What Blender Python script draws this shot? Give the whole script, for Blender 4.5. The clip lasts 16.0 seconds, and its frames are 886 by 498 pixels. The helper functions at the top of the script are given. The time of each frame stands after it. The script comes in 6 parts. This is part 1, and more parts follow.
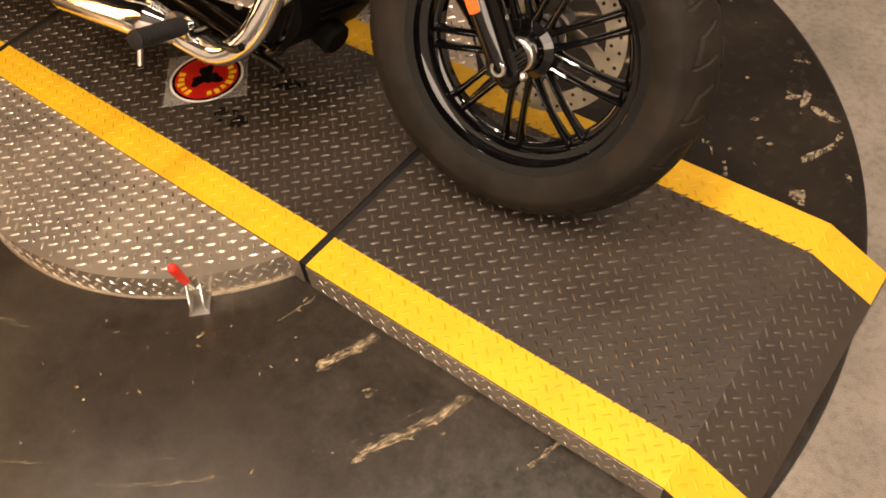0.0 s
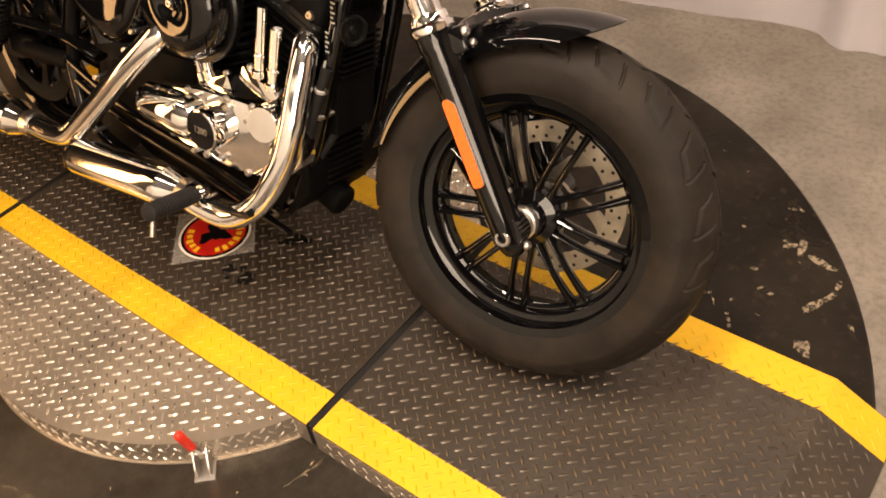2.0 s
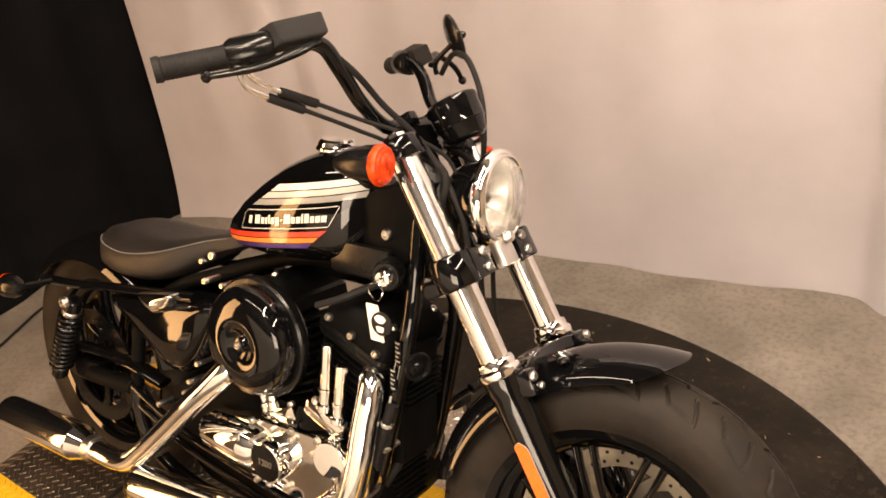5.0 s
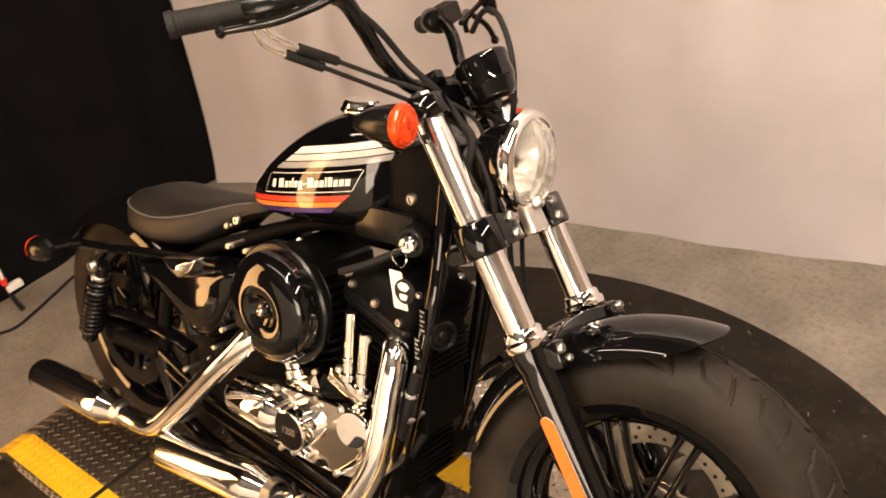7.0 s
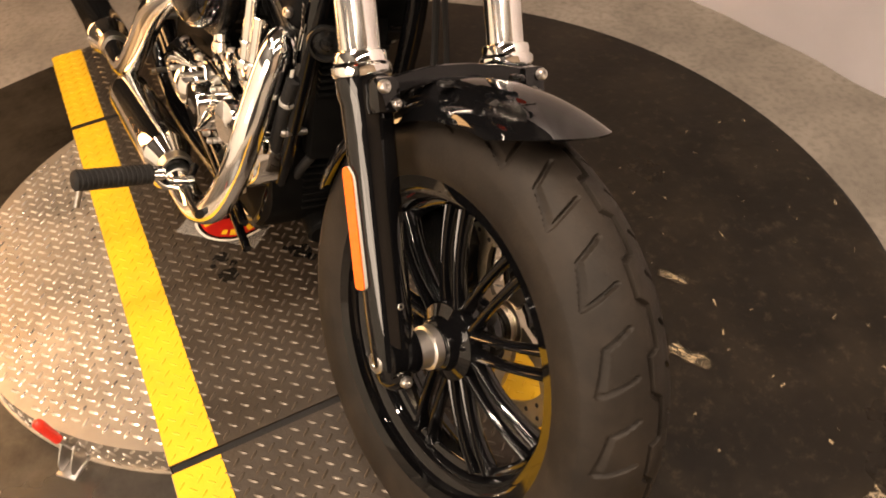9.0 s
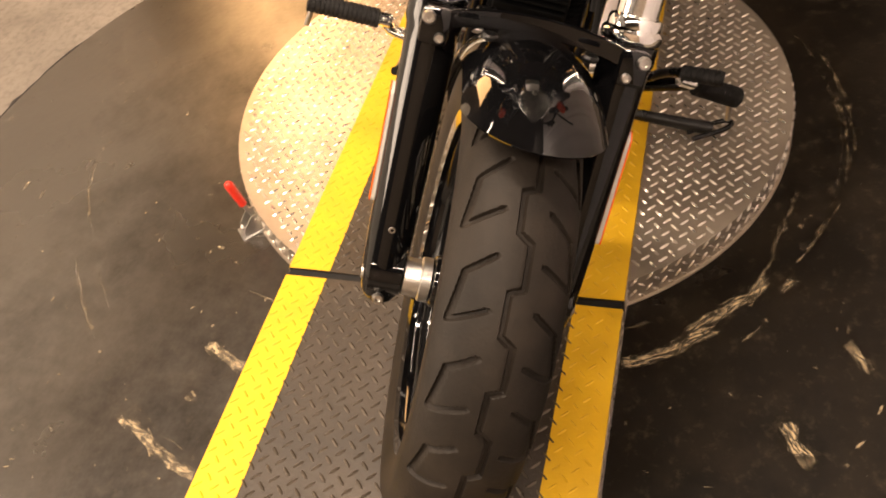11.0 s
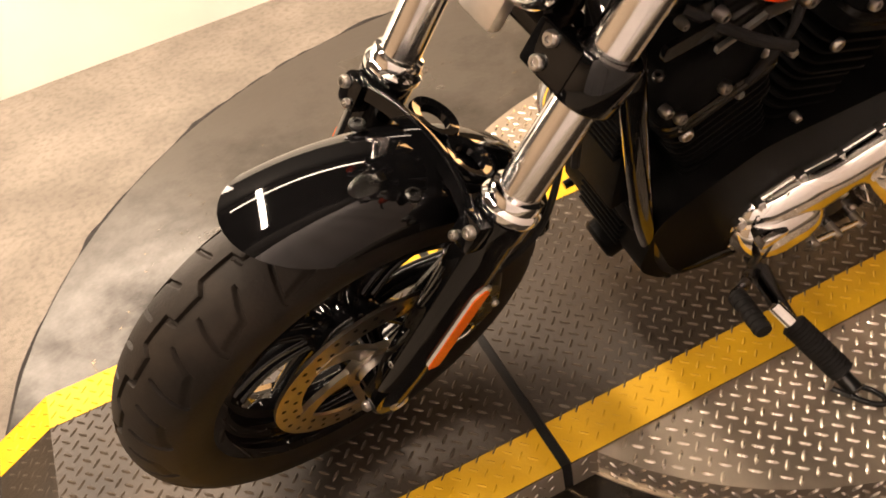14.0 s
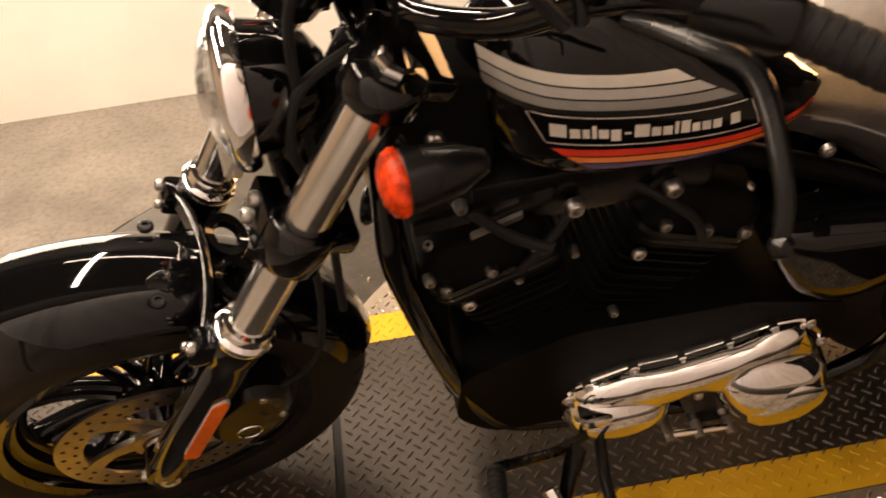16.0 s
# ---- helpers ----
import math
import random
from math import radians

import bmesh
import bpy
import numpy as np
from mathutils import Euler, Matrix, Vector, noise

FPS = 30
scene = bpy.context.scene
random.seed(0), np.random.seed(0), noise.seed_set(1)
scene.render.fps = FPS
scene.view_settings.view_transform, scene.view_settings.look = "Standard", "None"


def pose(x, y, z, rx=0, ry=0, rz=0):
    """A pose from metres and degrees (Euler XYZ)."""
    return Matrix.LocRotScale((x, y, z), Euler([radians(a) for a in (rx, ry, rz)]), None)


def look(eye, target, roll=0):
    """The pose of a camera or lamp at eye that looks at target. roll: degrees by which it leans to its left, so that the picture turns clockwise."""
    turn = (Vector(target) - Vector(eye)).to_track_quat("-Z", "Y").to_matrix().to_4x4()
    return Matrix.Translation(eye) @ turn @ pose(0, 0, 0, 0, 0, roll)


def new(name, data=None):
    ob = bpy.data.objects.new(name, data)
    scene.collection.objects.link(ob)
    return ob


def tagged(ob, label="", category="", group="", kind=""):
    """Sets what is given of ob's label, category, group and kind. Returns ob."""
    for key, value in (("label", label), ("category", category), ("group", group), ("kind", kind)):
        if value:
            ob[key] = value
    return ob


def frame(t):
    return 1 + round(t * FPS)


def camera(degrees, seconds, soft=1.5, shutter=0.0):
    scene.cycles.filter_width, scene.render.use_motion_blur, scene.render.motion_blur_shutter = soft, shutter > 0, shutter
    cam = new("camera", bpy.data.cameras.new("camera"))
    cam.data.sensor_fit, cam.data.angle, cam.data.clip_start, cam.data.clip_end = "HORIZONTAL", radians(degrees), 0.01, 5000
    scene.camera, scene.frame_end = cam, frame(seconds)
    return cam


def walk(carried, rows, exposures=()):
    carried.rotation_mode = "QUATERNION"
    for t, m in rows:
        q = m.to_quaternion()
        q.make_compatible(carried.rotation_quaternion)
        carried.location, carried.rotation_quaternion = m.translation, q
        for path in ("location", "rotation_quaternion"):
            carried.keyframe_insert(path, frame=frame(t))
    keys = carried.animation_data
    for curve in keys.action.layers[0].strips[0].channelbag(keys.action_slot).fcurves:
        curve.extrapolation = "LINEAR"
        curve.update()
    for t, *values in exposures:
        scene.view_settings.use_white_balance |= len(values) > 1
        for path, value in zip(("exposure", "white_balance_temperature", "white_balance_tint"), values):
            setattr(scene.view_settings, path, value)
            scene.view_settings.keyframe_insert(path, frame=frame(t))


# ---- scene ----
# ---------------------------------------------------------------- camera
cam = camera(55.02, 16.0, soft=1.7, shutter=0.25)
PATH = [
    (0, (0.8860, -0.9351, 1.2412), (0.2367, -0.2630, 0.0678), -8.03),
    (0.5, (0.8810, -0.9259, 1.2568), (0.2093, -0.2174, 0.1180), -8.50),
    (1, (0.8688, -0.9167, 1.2760), (0.1817, -0.1773, 0.1664), -7.28),
    (1.5, (0.8574, -0.9024, 1.2935), (0.1445, -0.1386, 0.2173), -7.49),
    (2, (0.8447, -0.8910, 1.3159), (0.1185, -0.0965, 0.2712), -7.81),
    (2.5, (0.8366, -0.8753, 1.3400), (0.0926, -0.0410, 0.3399), -8.18),
    (3, (0.8319, -0.8706, 1.3768), (0.0699, 0.0081, 0.4296), -8.37),
    (3.5, (0.8223, -0.8584, 1.4170), (0.0244, 0.0629, 0.5425), -9.18),
    (4, (0.7974, -0.8435, 1.4490), (-0.0460, 0.1089, 0.6542), -9.88),
    (4.5, (0.7845, -0.8361, 1.4718), (-0.0868, 0.1308, 0.7263), -10.25),
    (4.7, (0.7669, -0.8290, 1.4779), (-0.1098, 0.1440, 0.7466), -10.40),
    (6.8, (0.6976, -0.8195, 1.4561), (-0.1650, 0.1332, 0.6827), -12.36),
    (7, (0.7308, -0.7769, 1.4416), (-0.1906, 0.1259, 0.6762), -11.97),
    (7.5, (0.8003, -0.6879, 1.4217), (-0.1821, 0.1110, 0.6175), -11.74),
    (8, (0.8721, -0.5987, 1.3433), (-0.0877, 0.1513, 0.4680), -11.47),
    (8.5, (0.8771, -0.4283, 1.2165), (-0.0967, 0.1563, 0.2368), -12.13),
    (8.7, (0.8915, -0.3557, 1.1791), (-0.0814, 0.1605, 0.1607), -9.20),
    (10.8, (0.9105, 0.2812, 1.1487), (-0.0816, -0.0615, 0.0771), -10.74),
    (11, (0.8647, 0.2981, 1.1645), (-0.0493, -0.1041, 0.0453), -13.00),
    (11.5, (0.8091, 0.4331, 1.1438), (0.0321, -0.1896, 0.0219), -17.50),
    (12, (0.7783, 0.6017, 1.1668), (0.1102, -0.1544, 0.0569), -17.72),
    (12.5, (0.6953, 0.6875, 1.1758), (0.0767, -0.1401, 0.0884), -18.91),
    (13, (0.5161, 0.7380, 1.1401), (-0.0284, -0.1249, 0.0406), -14.05),
    (13.5, (0.3812, 0.7769, 1.1401), (-0.0469, -0.1641, 0.0533), -14.70),
    (14, (0.2835, 0.8513, 1.1593), (-0.0035, -0.1968, 0.1254), -13.60),
    (14.5, (0.1958, 0.9326, 1.1884), (-0.0107, -0.1718, 0.1945), -12.16),
    (15, (0.1249, 0.9846, 1.1976), (-0.0681, -0.1449, 0.2296), -11.11),
    (15.5, (0.0254, 0.9741, 1.1931), (-0.1126, -0.1902, 0.2576), -10.17),
    (16, (-0.1533, 0.9688, 1.2064), (-0.2444, -0.2150, 0.2897), -6.86),
]
walk(cam, [(t, look(eye, target, roll)) for t, eye, target, roll in PATH],
     exposures=[(0.0, -0.10), (2.0, 0.05), (4.0, 0.33), (8.7, 0.29), (10.8, 0.37), (14.0, 0.48), (15.0, 0.38), (16.0, 0.05)])

# ---------------------------------------------------------------- light
world = bpy.data.worlds.new("room_world")
world.use_nodes = True
world.node_tree.nodes["Background"].inputs[0].default_value = (1.0, 0.85, 0.7, 1)
world.node_tree.nodes["Background"].inputs[1].default_value = 0.004
scene.world = world


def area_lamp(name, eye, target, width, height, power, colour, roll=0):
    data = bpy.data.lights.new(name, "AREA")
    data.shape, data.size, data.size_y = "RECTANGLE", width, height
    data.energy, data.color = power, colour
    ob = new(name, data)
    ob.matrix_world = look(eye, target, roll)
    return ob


LAMP_WHITE = (1.0, 0.785, 0.60)
for lamp_x, lamp_y, length, power in ((0.20, -0.60, 2.1, 84), (1.90, -0.05, 2.8, 110)):
    area_lamp("ceiling_batten", (lamp_x, lamp_y, 2.80), (lamp_x, lamp_y, 0), 0.09, length, power, LAMP_WHITE)
area_lamp("ceiling_batten", (-0.55, -1.12, 2.80), (-0.55, -1.12, 0), 2.4, 0.09, 26, LAMP_WHITE)
# unseen lamp added to brighten the cream wall
area_lamp("wall_fill", (0.3, -1.02, 2.60), (0.3, -1.76, 2.20), 3.0, 0.24, 62, LAMP_WHITE)
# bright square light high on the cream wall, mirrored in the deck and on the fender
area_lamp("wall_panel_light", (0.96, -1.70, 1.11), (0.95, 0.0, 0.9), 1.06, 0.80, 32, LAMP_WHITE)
# added lamp, out of view, that lifts the curtain's brightness
area_lamp("curtain_fill", (0.1, 0.85, 2.80), (0.1, 1.55, 2.66), 3.6, 0.40, 74, LAMP_WHITE)
area_lamp("doorway_light", (-2.2, -1.68, 0.97), (-0.6, -0.1, 0.75), 0.8, 2.0, 58, (1.0, 0.52, 0.20))

# ---------------------------------------------------------------- materials


def material(name, colour, rough=0.5, metal=0.0, vary=0.12, scale=8.0, bump=0.0, bump_scale=60.0, coat=0.0,
             rough_vary=0.0, second=None, second_scale=2.0, second_amount=0.0, spec=0.5, per_object=0.0, flecks=0.0):
    """A principled surface with two scales of colour variation, uneven gloss and fine relief."""
    m = bpy.data.materials.new(name)
    m.use_nodes = True
    nt = m.node_tree
    n, l = nt.nodes, nt.links
    p = n["Principled BSDF"]
    p.inputs["Metallic"].default_value = metal
    p.inputs["Roughness"].default_value = rough
    p.inputs["Coat Weight"].default_value = coat
    p.inputs["Coat Roughness"].default_value = 0.03
    p.inputs["Specular IOR Level"].default_value = spec
    co = n.new("ShaderNodeTexCoord")
    tex = n.new("ShaderNodeTexNoise")
    tex.inputs["Scale"].default_value, tex.inputs["Detail"].default_value = scale, 6.0
    l.new(co.outputs["Object"], tex.inputs["Vector"])
    ramp = n.new("ShaderNodeMapRange")
    ramp.inputs["From Min"].default_value, ramp.inputs["From Max"].default_value = 0.3, 0.7
    ramp.inputs["To Min"].default_value, ramp.inputs["To Max"].default_value = 1 - vary, 1 + vary
    l.new(tex.outputs["Fac"], ramp.inputs["Value"])
    mul = n.new("ShaderNodeVectorMath")
    mul.operation = "SCALE"
    mul.inputs[0].default_value = colour[:3]
    l.new(ramp.outputs["Result"], mul.inputs["Scale"])
    out = mul.outputs["Vector"]
    if second:
        t2 = n.new("ShaderNodeTexNoise")
        t2.inputs["Scale"].default_value, t2.inputs["Detail"].default_value = second_scale, 8.0
        t2.inputs["Roughness"].default_value = 0.65
        l.new(co.outputs["Object"], t2.inputs["Vector"])
        r2 = n.new("ShaderNodeMapRange")
        r2.inputs["From Min"].default_value, r2.inputs["From Max"].default_value = 0.45, 0.72
        r2.inputs["To Max"].default_value = second_amount
        l.new(t2.outputs["Fac"], r2.inputs["Value"])
        mix = n.new("ShaderNodeMix")
        mix.data_type = "RGBA"
        l.new(r2.outputs["Result"], mix.inputs["Factor"])
        l.new(out, mix.inputs[6])
        mix.inputs[7].default_value = (*second, 1)
        out = mix.outputs[2]
    if per_object:
        info = n.new("ShaderNodeObjectInfo")
        r3 = n.new("ShaderNodeMapRange")
        r3.inputs["To Min"].default_value, r3.inputs["To Max"].default_value = 1 - per_object, 1 + per_object
        l.new(info.outputs["Random"], r3.inputs["Value"])
        m3 = n.new("ShaderNodeVectorMath")
        m3.operation = "SCALE"
        l.new(out, m3.inputs[0])
        l.new(r3.outputs["Result"], m3.inputs["Scale"])
        out = m3.outputs["Vector"]
    if flecks:
        t6 = n.new("ShaderNodeTexNoise")
        t6.inputs["Scale"].default_value, t6.inputs["Detail"].default_value, t6.inputs["Roughness"].default_value = 42.0, 9.0, 0.75
        l.new(co.outputs["Object"], t6.inputs["Vector"])
        r6 = n.new("ShaderNodeMapRange")
        r6.inputs["From Min"].default_value, r6.inputs["From Max"].default_value = 0.54, 0.74
        r6.inputs["To Max"].default_value = flecks
        l.new(t6.outputs["Fac"], r6.inputs["Value"])
        m6 = n.new("ShaderNodeMix")
        m6.data_type = "RGBA"
        l.new(r6.outputs["Result"], m6.inputs["Factor"])
        l.new(out, m6.inputs[6])
        m6.inputs[7].default_value = (0.20, 0.155, 0.10, 1)
        out = m6.outputs[2]
    l.new(out, p.inputs["Base Color"])
    if rough_vary:
        rr = n.new("ShaderNodeMapRange")
        rr.inputs["From Min"].default_value, rr.inputs["From Max"].default_value = 0.3, 0.7
        rr.inputs["To Min"].default_value, rr.inputs["To Max"].default_value = max(0.02, rough - rough_vary), min(1, rough + rough_vary)
        t4 = n.new("ShaderNodeTexNoise")
        t4.inputs["Scale"].default_value, t4.inputs["Detail"].default_value = scale * 0.6, 5.0
        l.new(co.outputs["Object"], t4.inputs["Vector"])
        l.new(t4.outputs["Fac"], rr.inputs["Value"])
        l.new(rr.outputs["Result"], p.inputs["Roughness"])
    if bump:
        t5 = n.new("ShaderNodeTexNoise")
        t5.inputs["Scale"].default_value, t5.inputs["Detail"].default_value = bump_scale, 4.0
        l.new(co.outputs["Object"], t5.inputs["Vector"])
        b = n.new("ShaderNodeBump")
        b.inputs["Strength"].default_value, b.inputs["Distance"].default_value = bump, 0.004
        l.new(t5.outputs["Fac"], b.inputs["Height"])
        l.new(b.outputs["Normal"], p.inputs["Normal"])
    return m


M_PAINT = material("gloss_black_paint", (0.0022, 0.0022, 0.0025), 0.055, 0, 0.2, 6, coat=0.72, rough_vary=0.03, spec=0.05)
M_BLACK = material("black_powder_coat", (0.004, 0.004, 0.004), 0.24, 0, 0.3, 20, bump=0.06, bump_scale=300, rough_vary=0.08, spec=0.3)
M_SATIN = material("satin_black_engine", (0.003, 0.003, 0.003), 0.55, 0, 0.35, 25, bump=0.15, bump_scale=400, spec=0.05)
M_CHROME = material("chrome", (0.92, 0.905, 0.88), 0.035, 1.0, 0.04, 12, rough_vary=0.02)
M_PIPE = material("polished_exhaust_chrome", (0.92, 0.92, 0.92), 0.10, 1.0, 0.04, 12, rough_vary=0.03)
M_BOWL = material("bright_reflector", (0.80, 0.78, 0.73), 0.22, 0.45, 0.05, 30)
M_TUBE = material("brushed_fork_tube", (0.84, 0.82, 0.79), 0.15, 1.0, 0.05, 30, rough_vary=0.03)
M_STEEL = material("bright_bolt_steel", (0.50, 0.48, 0.455), 0.28, 1.0, 0.1, 60)
M_TIP = material("dark_bronze_chrome", (0.060, 0.045, 0.036), 0.22, 0.9, 0.1, 20)
M_SLEEVE = material("brushed_sleeve", (0.74, 0.71, 0.67), 0.34, 1.0, 0.06, 60, bump=0.1, bump_scale=300)
M_ROTOR = material("brushed_rotor_steel", (0.38, 0.335, 0.265), 0.30, 1.0, 0.12, 40, bump=0.1, bump_scale=200)
M_RUBBER = material("tyre_rubber", (0.0105, 0.0082, 0.0063), 0.60, 0, 0.25, 14, bump=0.12, bump_scale=250, spec=0.18,
                    second=(0.031, 0.0235, 0.0172), second_scale=9, second_amount=0.6)
M_GRIP = material("soft_black_rubber", (0.008, 0.0075, 0.0075), 0.7, 0, 0.25, 40, bump=0.25, bump_scale=300, spec=0.25)
M_SEAT = material("seat_vinyl", (0.012, 0.010, 0.009), 0.44, 0, 0.2, 30, bump=0.30, bump_scale=420, spec=0.45)
M_STITCH = material("grey_stitching", (0.10, 0.095, 0.09), 0.8, 0, 0.1, 200)
M_AMBER = material("amber_lens", (0.58, 0.040, 0.0015), 0.14, 0, 0.65, 75, bump=0.9, bump_scale=90, coat=0.2, spec=0.2)
M_REFLECT = material("orange_reflector", (0.78, 0.125, 0.006), 0.22, 0, 0.10, 120, bump=0.3, bump_scale=500, coat=0.3)
M_DISCRED = material("red_print", (0.48, 0.012, 0.008), 0.35, 0, 0.12, 30)
M_RED = material("red_paint", (0.62, 0.03, 0.015), 0.35, 0, 0.15, 40)
M_ORANGE = material("orange_stripe", (0.80, 0.20, 0.02), 0.3, 0, 0.08, 40, coat=0.8)
M_PURPLE = material("purple_stripe", (0.05, 0.022, 0.16), 0.3, 0, 0.08, 40, coat=0.8)
M_REDSTRIPE = material("red_stripe", (0.70, 0.04, 0.015), 0.3, 0, 0.08, 40, coat=0.8)
M_WHITE = material("cream_stripe", (0.72, 0.68, 0.60), 0.3, 0, 0.06, 40, coat=0.8)
M_PALE = material("pale_grey_stripe", (0.50, 0.48, 0.44), 0.3, 0, 0.06, 40, coat=0.8)
M_GREY = material("grey_stripe", (0.27, 0.26, 0.24), 0.3, 0, 0.06, 40, coat=0.8)
M_PAPER = material("white_paper", (0.75, 0.72, 0.66), 0.7, 0, 0.06, 50)
M_YELLOW = material("yellow_tape", (0.60, 0.352, 0.009), 0.52, 0, 0.07, 9, bump=0.12, bump_scale=180, rough_vary=0.1, spec=0.32,
                    second=(0.40, 0.25, 0.03), second_scale=14, second_amount=0.28)
M_PLATE = material("worn_dark_tread_plate", (0.036, 0.0270, 0.0188), 0.46, 0.25, 0.25, 7, bump=0.2, bump_scale=160, rough_vary=0.1,
                   second=(0.020, 0.018, 0.017), second_scale=4, second_amount=0.7)
M_LUG = material("worn_lug_tops", (0.088, 0.072, 0.056), 0.33, 0.45, 0.3, 9, rough_vary=0.1)
M_ALU = material("bare_aluminium_tread_plate", (0.44, 0.377, 0.302), 0.38, 0.75, 0.16, 6, bump=0.15, bump_scale=120, rough_vary=0.1,
                 second=(0.27, 0.235, 0.195), second_scale=5, second_amount=0.6)
M_ALULUG = material("bright_lug_tops", (0.74, 0.68, 0.60), 0.28, 0.95, 0.12, 30, rough_vary=0.06)
M_MAT = material("black_turntable_deck", (0.0070, 0.0052, 0.0035), 0.36, 0, 0.40, 3.5, bump=0.28, bump_scale=17, rough_vary=0.12,
                 second=(0.024, 0.0176, 0.0112), second_scale=5.5, second_amount=0.6, spec=0.52, flecks=0.16)
# wall's sheen put into the deck: mottled, paler and glossier towards the wall side
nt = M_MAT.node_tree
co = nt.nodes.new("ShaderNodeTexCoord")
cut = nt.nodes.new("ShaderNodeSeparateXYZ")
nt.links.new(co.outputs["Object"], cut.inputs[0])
mottle = nt.nodes.new("ShaderNodeTexNoise")
mottle.inputs["Scale"].default_value, mottle.inputs["Detail"].default_value, mottle.inputs["Roughness"].default_value = 4.2, 10.0, 0.72
nt.links.new(co.outputs["Object"], mottle.inputs["Vector"])
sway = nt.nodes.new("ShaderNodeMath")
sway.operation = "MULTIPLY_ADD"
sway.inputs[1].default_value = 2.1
nt.links.new(mottle.outputs["Fac"], sway.inputs[0])
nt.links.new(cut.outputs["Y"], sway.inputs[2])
wall_sheen = nt.nodes.new("ShaderNodeMapRange")
wall_sheen.inputs["From Min"].default_value, wall_sheen.inputs["From Max"].default_value = 0.85, -0.05
wall_sheen.inputs["To Min"].default_value, wall_sheen.inputs["To Max"].default_value = 0.0, 0.85
nt.links.new(sway.outputs[0], wall_sheen.inputs["Value"])
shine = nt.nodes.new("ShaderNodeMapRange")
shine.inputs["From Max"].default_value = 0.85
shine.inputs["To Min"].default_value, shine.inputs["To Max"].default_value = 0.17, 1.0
nt.links.new(wall_sheen.outputs["Result"], shine.inputs["Value"])
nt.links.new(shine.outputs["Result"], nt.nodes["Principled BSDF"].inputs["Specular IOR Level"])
# paler grey-brown that stands for the wall's reflection
sheen_mix = nt.nodes.new("ShaderNodeMix")
sheen_mix.data_type = "RGBA"
nt.links.new(wall_sheen.outputs["Result"], sheen_mix.inputs["Factor"])
nt.links.new(nt.nodes["Principled BSDF"].inputs["Base Color"].links[0].from_socket, sheen_mix.inputs[6])
sheen_mix.inputs[7].default_value = (0.036, 0.0285, 0.0200, 1)
nt.links.new(sheen_mix.outputs[2], nt.nodes["Principled BSDF"].inputs["Base Color"])
M_CARPET = material("grey_carpet", (0.20, 0.178, 0.152), 0.95, 0, 0.22, 5, bump=0.9, bump_scale=330,
                    second=(0.10, 0.088, 0.074), second_scale=60, second_amount=0.6, spec=0.1)
M_CURTAIN = material("cream_drape", (0.765, 0.735, 0.770), 0.85, 0, 0.05, 4, bump=0.2, bump_scale=500, spec=0.15)
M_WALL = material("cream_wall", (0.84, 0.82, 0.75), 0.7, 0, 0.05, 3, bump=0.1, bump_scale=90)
# wall tone with shade mixed into the colour, for the unseen end wall
M_SHADEDWALL = material("shaded_tan_wall", (0.30, 0.24, 0.18), 0.75, 0, 0.08, 3, bump=0.1, bump_scale=90)
M_DARKWALL = material("dark_wall", (0.022, 0.020, 0.018), 0.8, 0, 0.15, 3)
M_BLACKDRAPE = material("black_drape", (0.010, 0.010, 0.011), 0.9, 0, 0.2, 6, bump=0.2, bump_scale=300, spec=0.1)
M_CEIL = material("dark_ceiling", (0.045, 0.041, 0.038), 0.9, 0, 0.1, 2)
M_CLEAR = bpy.data.materials.new("clear_glass")
M_CLEAR.use_nodes = True
_p = M_CLEAR.node_tree.nodes["Principled BSDF"]
_p.inputs["Transmission Weight"].default_value, _p.inputs["Roughness"].default_value, _p.inputs["IOR"].default_value = 1.0, 0.0, 1.12

# ---------------------------------------------------------------- mesh helpers


def part(name, bm, mat, parent=None, label="", smooth=True, angle=40):
    """Links a bmesh as one mesh object under a thing or a part."""
    bmesh.ops.recalc_face_normals(bm, faces=bm.faces)
    me = bpy.data.meshes.new(name)
    bm.to_mesh(me)
    bm.free()
    me.materials.append(mat)
    if smooth:
        me.shade_smooth()
        me.set_sharp_from_angle(angle=radians(angle))
    ob = new(name, me)
    ob.parent = parent
    if label:
        tagged(ob, label)
    return ob


def bolt_parts(name, spots, parent, mat, label="", f=None):
    """Bolt heads, each a mesh of its own: place, axis, radius, height."""
    for at, axis, r, h in spots:
        part(name, bolt(bmesh.new(), at, axis, r, h, f or ident), mat, parent, label)


def thing(name, label, category, group="", kind=""):
    return tagged(new(name), label, category, group, kind)


def ident(p):
    return Vector(p)


def box(bm, lo, hi, f=ident, bevel=0.0):
    """A block between two corners, its edges bevelled."""
    g = bmesh.ops.create_cube(bm, size=1)
    vs = g["verts"]
    for v in vs:
        v.co = Vector([(lo[i] + hi[i]) / 2 + v.co[i] * (hi[i] - lo[i]) for i in range(3)])
    if bevel:
        es = list({e for v in vs for e in v.link_edges})
        r = bmesh.ops.bevel(bm, geom=es, offset=bevel, segments=2, affect="EDGES", profile=0.6)
        vs = list({v for fc in r["faces"] for v in fc.verts} | {v for v in vs if v.is_valid})
        vs = list({w for v in vs for e in v.link_edges for w in e.verts} | set(vs))
    for v in vs:
        v.co = f(v.co)
    return bm


def axis_frame(d):
    d = Vector(d).normalized()
    a = Vector((0, 0, 1)) if abs(d.z) < 0.9 else Vector((1, 0, 0))
    s = d.cross(a).normalized()
    return d, s, d.cross(s).normalized()


